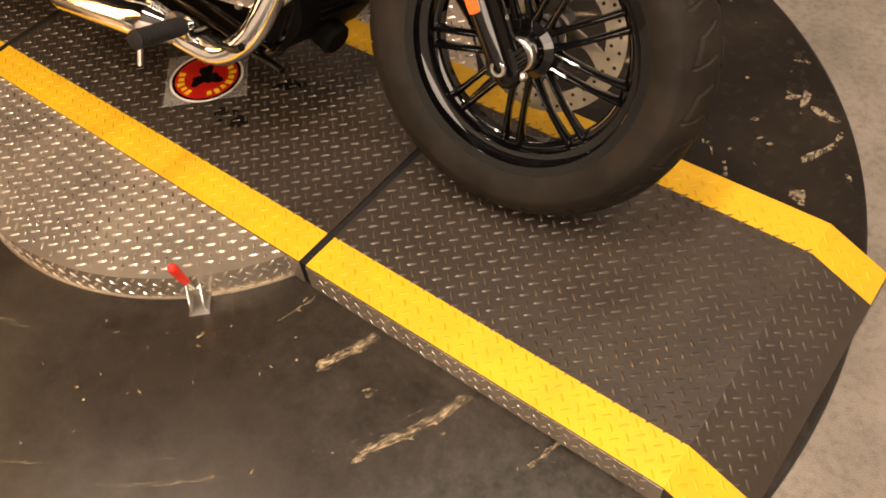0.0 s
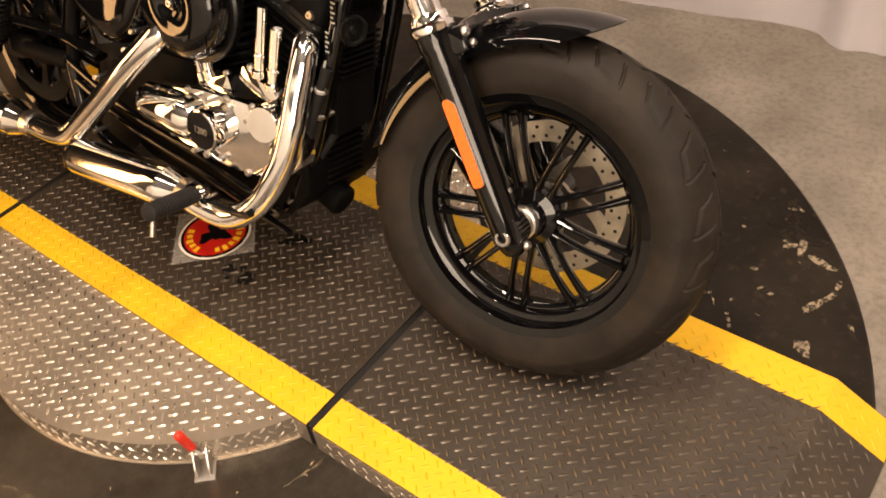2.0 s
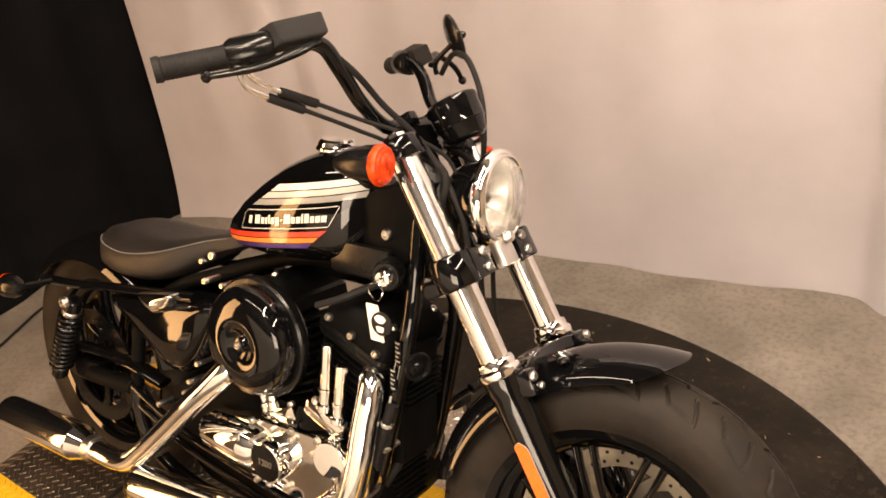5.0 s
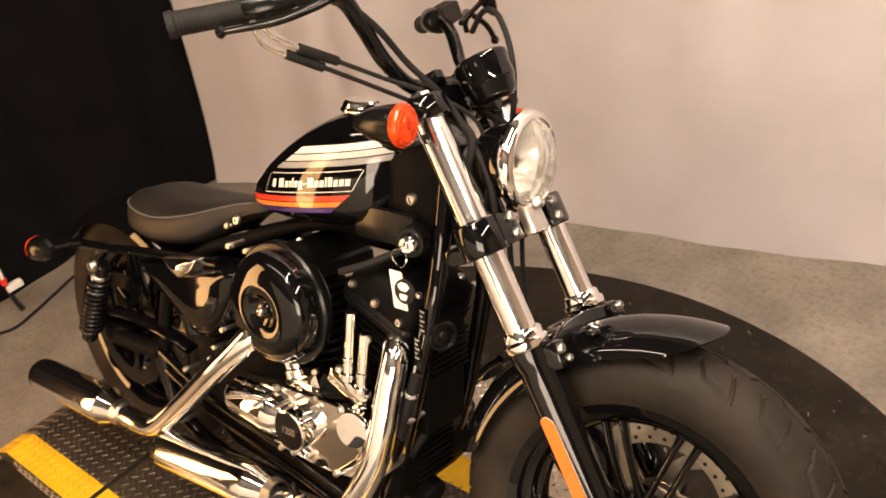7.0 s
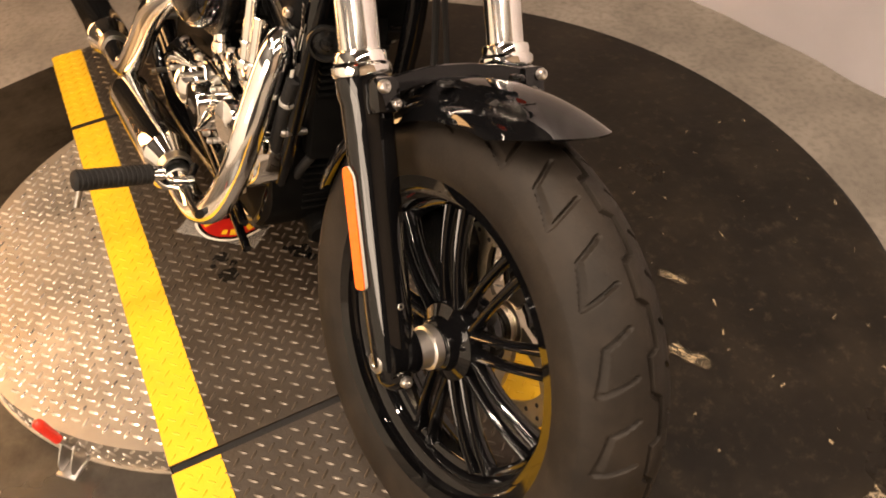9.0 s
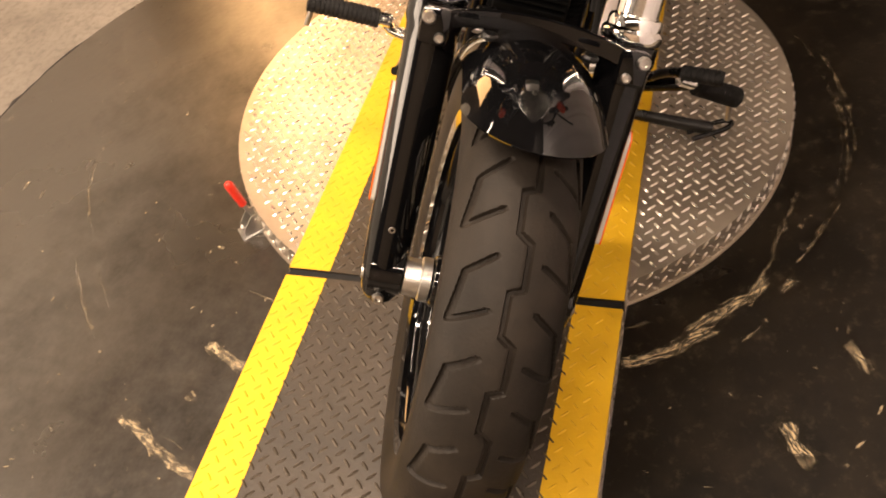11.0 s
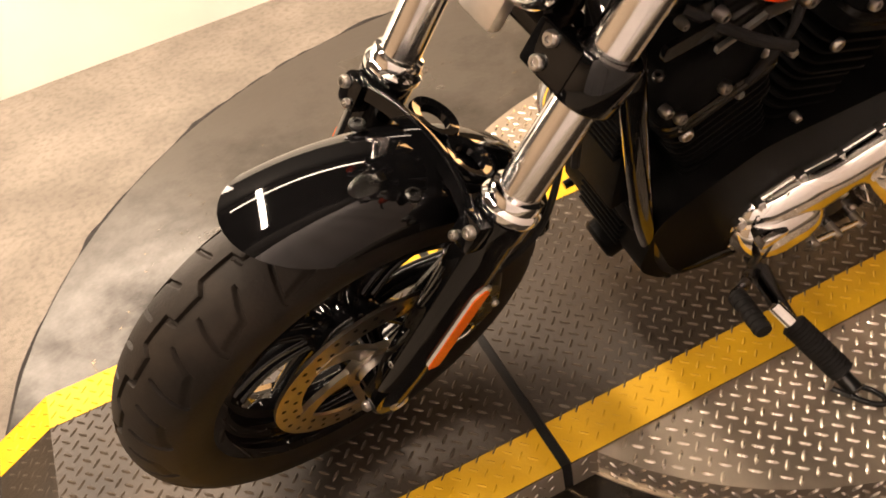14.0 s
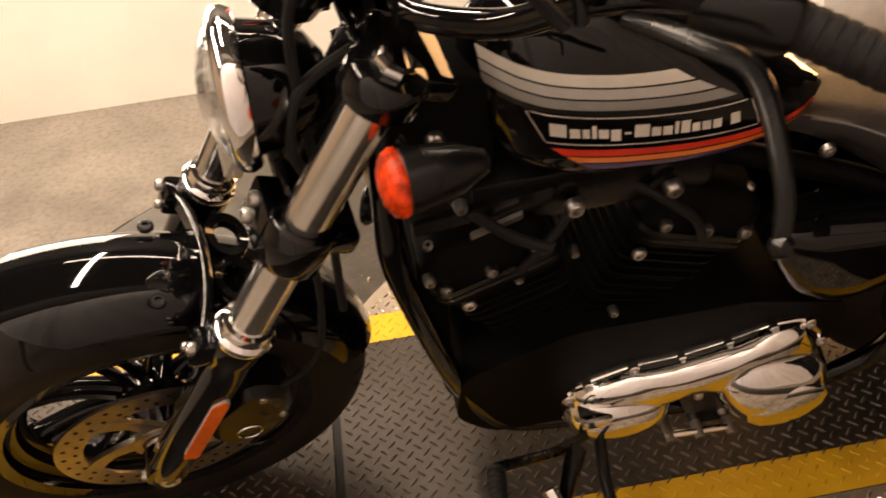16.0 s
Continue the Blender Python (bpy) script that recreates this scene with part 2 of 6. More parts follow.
def lathe(bm, origin, axis, profile, n=32, f=ident, closed=False, start=0.0, sweep=2 * math.pi):
    """Turns a profile of (along, radius) about an axis."""
    o = Vector(origin)
    d, s, t = axis_frame(axis)
    full = abs(sweep - 2 * math.pi) < 1e-6
    rings = []
    for k in range(n if full else n + 1):
        a = start + sweep * k / n
        q = s * math.cos(a) + t * math.sin(a)
        rings.append([bm.verts.new(f(o + d * h + q * max(r, 1e-5))) for h, r in profile])
    m = len(profile)
    for k in range(len(rings) if full else len(rings) - 1):
        a, b = rings[k], rings[(k + 1) % len(rings)]
        for i in range(m if closed else m - 1):
            j = (i + 1) % m
            bm.faces.new((a[i], b[i], b[j], a[j]))
    return bm


def smooth_path(pts, per=8):
    """A rounded line through the given points."""
    pts = [Vector(p) for p in pts]
    out = []
    for i in range(len(pts) - 1):
        p0, p1, p2, p3 = pts[max(i - 1, 0)], pts[i], pts[i + 1], pts[min(i + 2, len(pts) - 1)]
        for k in range(per):
            t = k / per
            out.append(0.5 * ((2 * p1) + (p2 - p0) * t + (2 * p0 - 5 * p1 + 4 * p2 - p3) * t * t + (3 * p1 - p0 - 3 * p2 + p3) * t ** 3))
    out.append(pts[-1])
    return out


def tube(bm, pts, radius, n=12, f=ident, per=8, smooth=True, cap=True, flat=1.0):
    """A pipe along a rounded line; radius is one number or one for each point."""
    line = smooth_path(pts, per) if smooth else [Vector(p) for p in pts]
    m = len(line)
    rs = radius if isinstance(radius, (list, tuple)) else [radius] * len(pts)
    rings, side = [], None
    for i, p in enumerate(line):
        d = (line[min(i + 1, m - 1)] - line[max(i - 1, 0)]).normalized()
        if side is None:
            side = axis_frame(d)[1]
        side = (side - d * side.dot(d)).normalized()
        up = d.cross(side)
        x = i / (m - 1) * (len(rs) - 1)
        k = min(int(x), len(rs) - 2) if len(rs) > 1 else 0
        r = rs[k] + (rs[min(k + 1, len(rs) - 1)] - rs[k]) * (x - k)
        rings.append([bm.verts.new(f(p + (side * math.cos(2 * math.pi * j / n) + up * (flat * math.sin(2 * math.pi * j / n))) * r)) for j in range(n)])
    for a, b in zip(rings, rings[1:]):
        for j in range(n):
            bm.faces.new((a[j], a[(j + 1) % n], b[(j + 1) % n], b[j]))
    if cap:
        bm.faces.new(rings[0])
        bm.faces.new(rings[-1])
    return bm


def rod(bm, a, b, r, n=12, f=ident, bevel=0.0):
    """A round bar from a to b with softened ends."""
    a, b = Vector(a), Vector(b)
    h = (b - a).length
    c = bevel or min(0.15 * r, 0.2 * h)
    return lathe(bm, a, b - a, [(0, 0), (0, r - c), (c, r), (h - c, r), (h, r - c), (h, 0)], n, f)


def bolt(bm, at, axis, r=0.008, h=0.006, f=ident):
    """A domed bolt head with a socket."""
    return lathe(bm, at, axis, [(0, r), (h * 0.6, r), (h, r * 0.75), (h, r * 0.45), (h * 0.5, r * 0.4), (h * 0.5, 0)], 10, f)


def loft(bm, sections, close=True, caps=True, f=ident):
    """Skins a row of equal rings of points."""
    rings = [[bm.verts.new(f(Vector(p))) for p in s] for s in sections]
    for a, b in zip(rings, rings[1:]):
        n = len(a)
        for j in range(n if close else n - 1):
            bm.faces.new((a[j], a[(j + 1) % n], b[(j + 1) % n], b[j]))
    if caps and close:
        bm.faces.new(rings[0])
        bm.faces.new(rings[-1])
    return bm


def plate(bm, outline, y0, y1, f=ident, bevel=0.0):
    """A flat part: an outline in x and z, with thickness from y0 to y1."""
    a = [bm.verts.new(f(Vector((x, y0, z)))) for x, z in outline]
    b = [bm.verts.new(f(Vector((x, y1, z)))) for x, z in outline]
    bm.faces.new(a)
    bm.faces.new(list(reversed(b)))
    n = len(a)
    for j in range(n):
        bm.faces.new((a[j], a[(j + 1) % n], b[(j + 1) % n], b[j]))
    return bm


def rounded(outline, r=0.01, seg=4):
    """Rounds the corners of a flat outline."""
    out, n = [], len(outline)
    for i in range(n):
        p0, p, p1 = (Vector(outline[k % n]).to_2d() if len(outline[k % n]) > 2 else Vector(outline[k % n]) for k in (i - 1, i, i + 1))
        a, b = (p0 - p), (p1 - p)
        c = min(r, a.length * 0.45, b.length * 0.45)
        s, e = p + a.normalized() * c, p + b.normalized() * c
        for k in range(seg + 1):
            t = k / seg
            out.append(tuple((1 - t) ** 2 * s + 2 * t * (1 - t) * p + t * t * e))
    return out


# ---------------------------------------------------------------- the place
FLOOR = -0.066
TRACK_L, TRACK_R = 0.215, -0.400
SEAMS = (0.0, -1.096)
KINK, FRONT_END, REAR_END = 0.752, 0.875, -1.615
DISC = Vector((-0.55, -0.10))
DISC_R = 0.588


def grid_sheet(x0, x1, y0, y1, nx, ny, fn):
    bm = bmesh.new()
    vs = [[bm.verts.new(fn(x0 + (x1 - x0) * i / nx, y0 + (y1 - y0) * j / ny)) for j in range(ny + 1)] for i in range(nx + 1)]
    for i in range(nx):
        for j in range(ny):
            bm.faces.new((vs[i][j], vs[i + 1][j], vs[i + 1][j + 1], vs[i][j + 1]))
    return bm


def setting(name, bm, mat, label, category, smooth=False):
    return tagged(part(name, bm, mat, None, label, smooth), label, category, kind="structure")


bm = grid_sheet(-3.6, 3.8, -1.9, 3.0, 60, 40, lambda x, y: (x, y, FLOOR - 0.004 + 0.0015 * noise.noise((x * 3, y * 3, 0))))
setting("floor", bm, M_CARPET, "worn grey short-pile carpet over the showroom floor", "carpet", True)

bm = box(bmesh.new(), (-1.55, -1.90, FLOOR - 0.1), (1.40, -1.76, 1.10))
setting("wall_right", bm, M_WALL, "plain cream painted low wall beside the turntable", "wall")
bm = box(bmesh.new(), (-1.55, -1.90, 1.10), (1.40, -1.765, 3.0))
setting("wall_right_upper", bm, M_DARKWALL, "dark wall over the cream wall", "wall")
# unseen stretch, kept dark so the fork legs reflect less light
bm = box(bmesh.new(), (1.40, -1.90, FLOOR - 0.1), (3.8, -1.765, 3.0))
setting("wall_right_front", bm, M_DARKWALL, "unseen wall past the cream wall, darkened to cut reflections", "wall")
bm = box(bmesh.new(), (-3.6, -1.90, FLOOR - 0.1), (-1.55, -1.765, 3.0))
setting("wall_right_rear", bm, M_DARKWALL, "dark painted wall by the doorway", "wall")
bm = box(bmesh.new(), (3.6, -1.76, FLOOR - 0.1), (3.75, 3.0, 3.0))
setting("wall_front", bm, M_SHADEDWALL, "unseen end wall with shade mixed into its tan", "wall")
bm = box(bmesh.new(), (-3.6, 3.0, FLOOR - 0.1), (3.8, 3.15, 3.0))
setting("wall_left", bm, M_WALL, "plain wall behind the drapes", "wall")
bm = box(bmesh.new(), (-3.75, -1.76, FLOOR - 0.1), (-3.6, 3.0, 3.0))
setting("wall_back", bm, M_WALL, "plain wall behind the black drape", "wall")
bm = box(bmesh.new(), (-3.75, -1.9, 3.0), (3.8, 3.15, 3.1))
setting("ceiling", bm, M_CEIL, "dark painted showroom ceiling", "ceiling")


def drape(name, x0, y0, x1, y1, top, folds, depth, mat, label, seed, flare=0.0, end_flare=0.0, steps=()):
    """A hanging cloth along a line, with soft folds, a hem that kicks out and widths that overlap."""
    rng = random.Random(seed)
    length = math.hypot(x1 - x0, y1 - y0)
    dx, dy = (x1 - x0) / length, (y1 - y0) / length
    ph = [rng.uniform(0, 6.28) for _ in range(6)]
    n, m = int(length * 90), 40
    bm = bmesh.new()
    rows = []
    for i in range(n + 1):
        s = length * i / n
        col = []
        for j in range(m + 1):
            h = j / m
            k = 1 - h
            w = depth * (0.75 + 0.25 * k) * (math.sin(s * folds + ph[0] + 0.4 * math.sin(s * 2.1 + ph[1])) * 0.6 + math.sin(s * folds * 0.41 + ph[2]) * 0.6
                                             + (0.25 + 0.35 * h) * math.sin(s * folds * 2.3 + ph[3] + h))
            w += flare * k ** 14
            w += end_flare * k ** 4 * max(0.0, 1 - (length - s) / 0.4) ** 2
            for at, proud, wide in steps:                # where one width of cloth overlaps the next
                w += proud * (0.5 - 0.5 * math.tanh((s - at) / wide)) + 0.018 * math.exp(-((s - at + 2.2 * wide) / (1.3 * wide)) ** 2)
            z = FLOOR - 0.004 + (top - FLOOR) * h
            col.append(bm.verts.new((x0 + dx * s - dy * w, y0 + dy * s + dx * w, z)))
        rows.append(col)
    for i in range(n):
        for j in range(m):
            bm.faces.new((rows[i][j], rows[i + 1][j], rows[i + 1][j + 1], rows[i][j + 1]))
    g = bmesh.ops.solidify(bm, geom=bm.faces[:], thickness=0.003)
    ob = part(name, bm, mat, None, label, True)
    return tagged(ob, label, "curtain")


drape("backdrop_curtain", 2.6, 1.72, -2.45, 1.14, 2.9, 9, 0.014, M_CURTAIN, "pale cream floor-length backdrop curtain hanging in soft folds", 3, 0.035, 0.07, ((2.31, 0.055, 0.028), (4.35, -0.03, 0.05)))
drape("black_curtain", -2.50, 1.60, -2.45, -1.74, 2.9, 11, 0.03, M_BLACKDRAPE, "black floor-length curtain hanging at the end of the room", 5)

# turntable deck: a low round black sheet with a ragged rim
def round_edge(r, n=220, c=(-0.355, -0.153), ragged=0.0):
    pts = []
    for k in range(n):
        a = 2 * math.pi * k / n
        q = r + ragged * noise.noise((math.cos(a) * 5, math.sin(a) * 5, 0)) + ragged * 0.5 * noise.noise((math.cos(a) * 26, math.sin(a) * 26, 4.1))
        pts.append((c[0] + q * math.cos(a), c[1] + q * math.sin(a)))
    return pts


def slab(outline, z0, z1, bevel=0.0):
    bm = bmesh.new()
    lo = [bm.verts.new((x, y, z0)) for x, y in outline]
    hi = [bm.verts.new((x, y, z1)) for x, y in outline]
    bm.faces.new(list(reversed(lo)))
    top = bm.faces.new(hi)
    n = len(lo)
    for j in range(n):
        bm.faces.new((lo[j], lo[(j + 1) % n], hi[(j + 1) % n], hi[j]))
    if bevel:
        bmesh.ops.bevel(bm, geom=list(top.edges), offset=bevel, segments=2, affect="EDGES")
    return bm


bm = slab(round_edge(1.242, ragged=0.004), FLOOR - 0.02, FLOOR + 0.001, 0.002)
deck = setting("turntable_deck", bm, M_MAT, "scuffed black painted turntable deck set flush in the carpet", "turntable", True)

# round aluminium platform in the middle
platform = thing("display_platform", "round bare aluminium tread-plate platform in the middle of the turntable", "platform")
bm = slab([(DISC.x + DISC_R * math.cos(2 * math.pi * k / 160), DISC.y + DISC_R * math.sin(2 * math.pi * k / 160)) for k in range(160)], FLOOR, -0.0045, 0.003)
part("deck", bm, M_ALU, platform, "bare aluminium tread plate")

# the dark track over it: three plates with seams between
track = thing("motorcycle_track", "dark tread-plate track with yellow taped edges, motorcycle standing on it", "track")
GAP = 0.008


def track_height(x):
    if x > KINK:
        return (FLOOR + 0.004) * (x - KINK) / (FRONT_END - KINK)
    if x < REAR_END + 0.13:
        return (FLOOR + 0.004) * (REAR_END + 0.13 - x) / 0.13
    return 0.0


def track_plate(x0, x1, breaks=()):
    bm = bmesh.new()
    xs = sorted([x0, x1, *breaks])
    sections = []
    for x in xs:
        z = track_height(x)
        zb = min(z - 0.003, FLOOR + 0.002)
        sections.append([(x, TRACK_R, zb), (x, TRACK_R, z - 0.002), (x, TRACK_R + 0.002, z), (x, TRACK_L - 0.002, z), (x, TRACK_L, z - 0.002), (x, TRACK_L, zb)])
    return loft(bm, sections)


for x0, x1, br in ((SEAMS[0] + GAP, FRONT_END, (KINK,)), (SEAMS[1] + GAP, SEAMS[0] - GAP, ()), (REAR_END, SEAMS[1] - GAP, (REAR_END + 0.13,))):
    part("plate", track_plate(x0, x1, br), M_PLATE, track, smooth=False)
    for y0, y1 in ((TRACK_R, TRACK_R + 0.082), (TRACK_L - 0.082, TRACK_L)):
        bm = bmesh.new()
        xs = sorted([x0 + 0.001, x1 - 0.001, *br])
        loft(bm, [[(x, y0 + 0.0005, track_height(x) + 0.0004), (x, y1, track_height(x) + 0.0004), (x, y1, track_height(x) + 0.0012), (x, y0 + 0.0005, track_height(x) + 0.0012)] for x in xs])
        part("edge_tape", bm, M_YELLOW, track, "yellow safety tape", False)
for x in SEAMS:
    bm = box(bmesh.new(), (x - GAP, TRACK_R + 0.003, FLOOR), (x + GAP, TRACK_L - 0.003, -0.004))
    part("seam_rubber", bm, M_GRIP, track, "black rubber joint strip", False)


def add_lug(verts, faces, x, y, z, a, slope=0.0, length=0.0235, width=0.0072, h=0.0023):
    """One raised lens-shaped lug of the tread."""
    c, s = math.cos(a), math.sin(a)
    b = len(verts)
    for u, v, w in ((-1, 0, 0), (-0.45, -1, 0), (0.45, -1, 0), (1, 0, 0), (0.45, 1, 0), (-0.45, 1, 0), (-0.6, 0, 1), (0.6, 0, 1)):
        dx, dy = u * length / 2 * c - v * width / 2 * s, u * length / 2 * s + v * width / 2 * c
        verts.append((x + dx, y + dy, z + slope * dx + (w * h if w else -0.0006)))
    for f in ((0, 1, 6), (1, 2, 7, 6), (2, 3, 7), (3, 4, 7), (4, 5, 6, 7), (5, 0, 6)):
        faces.append(tuple(b + i for i in f))


def lug_object(name, spots, mat, parent, label):
    verts, faces = [], []
    for s in spots:
        add_lug(verts, faces, *s)
    me = bpy.data.meshes.new(name)
    me.from_pydata(verts, [], faces)
    me.materials.append(mat)
    me.shade_smooth()
    me.set_sharp_from_angle(angle=radians(60))
    ob = new(name, me)
    ob.parent = parent
    return tagged(ob, label, kind="stuff")


PITCH = 0.030
dark, yellow, bare = [], [], []
for i in range(-64, 34):
    for j in range(-26, 24):
        for o in (0, 1):
            x, y = (i + 0.5 * o) * PITCH - 0.262 + 0.3, (j + 0.5 * o) * PITCH - 0.0
            a = radians(45 if o else -45)
            if TRACK_R + 0.008 < y < TRACK_L - 0.008 and REAR_END + 0.01 < x < FRONT_END - 0.012 and min(abs(x - q) for q in SEAMS) > GAP + 0.009:
                z = track_height(x)
                sl = (track_height(x + 0.002) - track_height(x - 0.002)) / 0.004
                tape = y < TRACK_R + 0.080 or y > TRACK_L - 0.080
                (yellow if tape else dark).append((x, y, z + (0.0010 if tape else 0), a, sl) + ((0.021, 0.0066, 0.0018) if tape else (0.0215, 0.0060, 0.0008) if x > KINK else ()))
            elif (x - DISC.x) ** 2 + (y - DISC.y) ** 2 < (DISC_R - 0.012) ** 2 and not TRACK_R - 0.004 < y < TRACK_L + 0.004:
                bare.append((x, y, -0.0045, a, 0.0))
lug_object("lug_pattern", dark, M_LUG, track, "raised worn tread lugs")
lug_object("lug_pattern", yellow, M_YELLOW, track, "tread lugs showing through the yellow tape")
lug_object("lug_pattern", bare, M_ALULUG, platform, "raised bright tread lugs")


# ---------------------------------------------------------------- the motorcycle
BIKE = Matrix.Translation((0.2267, -0.0531, 0.004)) @ Matrix.Rotation(radians(1.756), 4, "Z") @ Matrix.Rotation(radians(-15.94), 4, "X")
bike = thing("motorcycle", "gloss black cruiser motorcycle with chrome exhaust leaning on its side stand", "motorcycle")
bike.matrix_world = BIKE
RAKE = radians(30.2)
UP = Vector((-math.sin(RAKE), 0, math.cos(RAKE)))
FWD = Vector((math.cos(RAKE), 0, math.sin(RAKE)))
PIVOT = Vector((0.134, 0, 0))
STEER = Matrix.Translation(PIVOT) @ Matrix.Rotation(radians(8.0), 4, UP) @ Matrix.Translation(-PIVOT)
AXLE = Vector((0, 0, 0.315))
REAR = Vector((-1.350, 0, 0.318))
LEG_Y = 0.113


def leg(s, f=0.0, y=0.0):
    """A place on the fork: metres up the leg, ahead of it and to the left."""
    return AXLE + UP * s + FWD * f + Vector((0, y, 0))


def st(p):
    return STEER @ Vector(p)


def on_fork(p):
    """From (ahead, left, up the leg) to the steered fork."""
    return STEER @ leg(p[2], p[0], p[1])


def near_line(s, y, a, b):
    """Distance from a place on the tread to a stroke of the pattern."""
    dx, dy = b[0] - a[0], b[1] - a[1]
    t = max(0.0, min(1.0, ((s - a[0]) * dx + (y - a[1]) * dy) / (dx * dx + dy * dy)))
    return math.hypot(s - a[0] - dx * t, y - a[1] - dy * t)


TREAD = 2 * math.pi * 0.3175 / 20
STROKES = [((0.0, 0.009), (0.05, -0.0035)), ((0.05, -0.0035), (0.47, -0.0035)), ((0.47, -0.0035), (0.56, 0.009)), ((0.56, 0.009), (1.0, 0.009)),
           ((0.72, -0.021), (0.90, -0.046)), ((0.90, -0.046), (1.42, -0.054)), ((1.42, -0.054), (1.25, -0.021)),
           ((0.22, 0.026), (0.40, 0.051)), ((0.40, 0.051), (0.92, 0.059)), ((0.92, 0.059), (0.75, 0.026))]


def tread_depth(s, y):
    """How deep the tread pattern is cut at a place on the tyre."""
    d = 1.0
    for k in (-1, 0, 1):
        for p, q in STROKES:
            d = min(d, near_line(s, y, ((p[0] + k) * TREAD, p[1]), ((q[0] + k) * TREAD, q[1])) - (0.0004 if abs(p[1]) < 0.01 else 0.0))
    return 0.0055 * max(0.0, min(1.0, (0.0031 - d) / 0.0012))


def tyre_mesh(centre, radius, width, f, groove=True):
    """A treaded tyre: a rounded section with a stepped middle groove and bracket-shaped side cuts."""
    per = 64 if groove else 6
    n_a = 20 * per
    us = [-1 + 0.38 * i / 12 for i in range(12)] + [-0.62 + 1.24 * i / 90 for i in range(91)] + [0.62 + 0.38 * i / 12 for i in range(1, 13)]
    if not groove:
        us = [-1 + 2 * i / 28 for i in range(29)]
    half = width / 2
    rim_r = 0.206
    section = []
    for u in us:
        t = abs(u)
        if t < 0.62:                                   # tread crown
            y = half * 0.955 * math.sin(t / 0.62 * radians(72)) / math.sin(radians(72))
            r = radius - 0.046 * (1 - math.cos(t / 0.62 * radians(72))) / (1 - math.cos(radians(72)))
        else:                                          # sidewall down to the bead
            q = (t - 0.62) / 0.38
            y = half * (0.955 + 0.05 * math.sin(q * math.pi * 0.75)) - 0.021 * q ** 2.2
            r = radius - 0.046 - (radius - 0.046 - rim_r) * q
            if 0.10 < q < 0.16:
                r -= 0.0015
                y -= 0.0012
            if 0.78 < q < 0.86:
                y += 0.0016
        section.append((math.copysign(y, u), r, t))
    cell = [[tread_depth(TREAD * k / per, y) if groove and t < 0.62 else 0.0 for y, r, t in section] for k in range(per)]
    shift = 0.092 / radius
    bm = bmesh.new()
    rings = []
    for k in range(n_a):
        a = 2 * math.pi * k / n_a + shift
        row = []
        for (y, r, t), d in zip(section, cell[k % per]):
            row.append(bm.verts.new(f(centre + Vector((math.sin(a) * (r - d), y, math.cos(a) * (r - d))))))
        rings.append(row)
    for k in range(n_a):
        p, q = rings[k], rings[(k + 1) % n_a]
        for i in range(len(us) - 1):
            bm.faces.new((p[i], p[i + 1], q[i + 1], q[i]))
    return bm


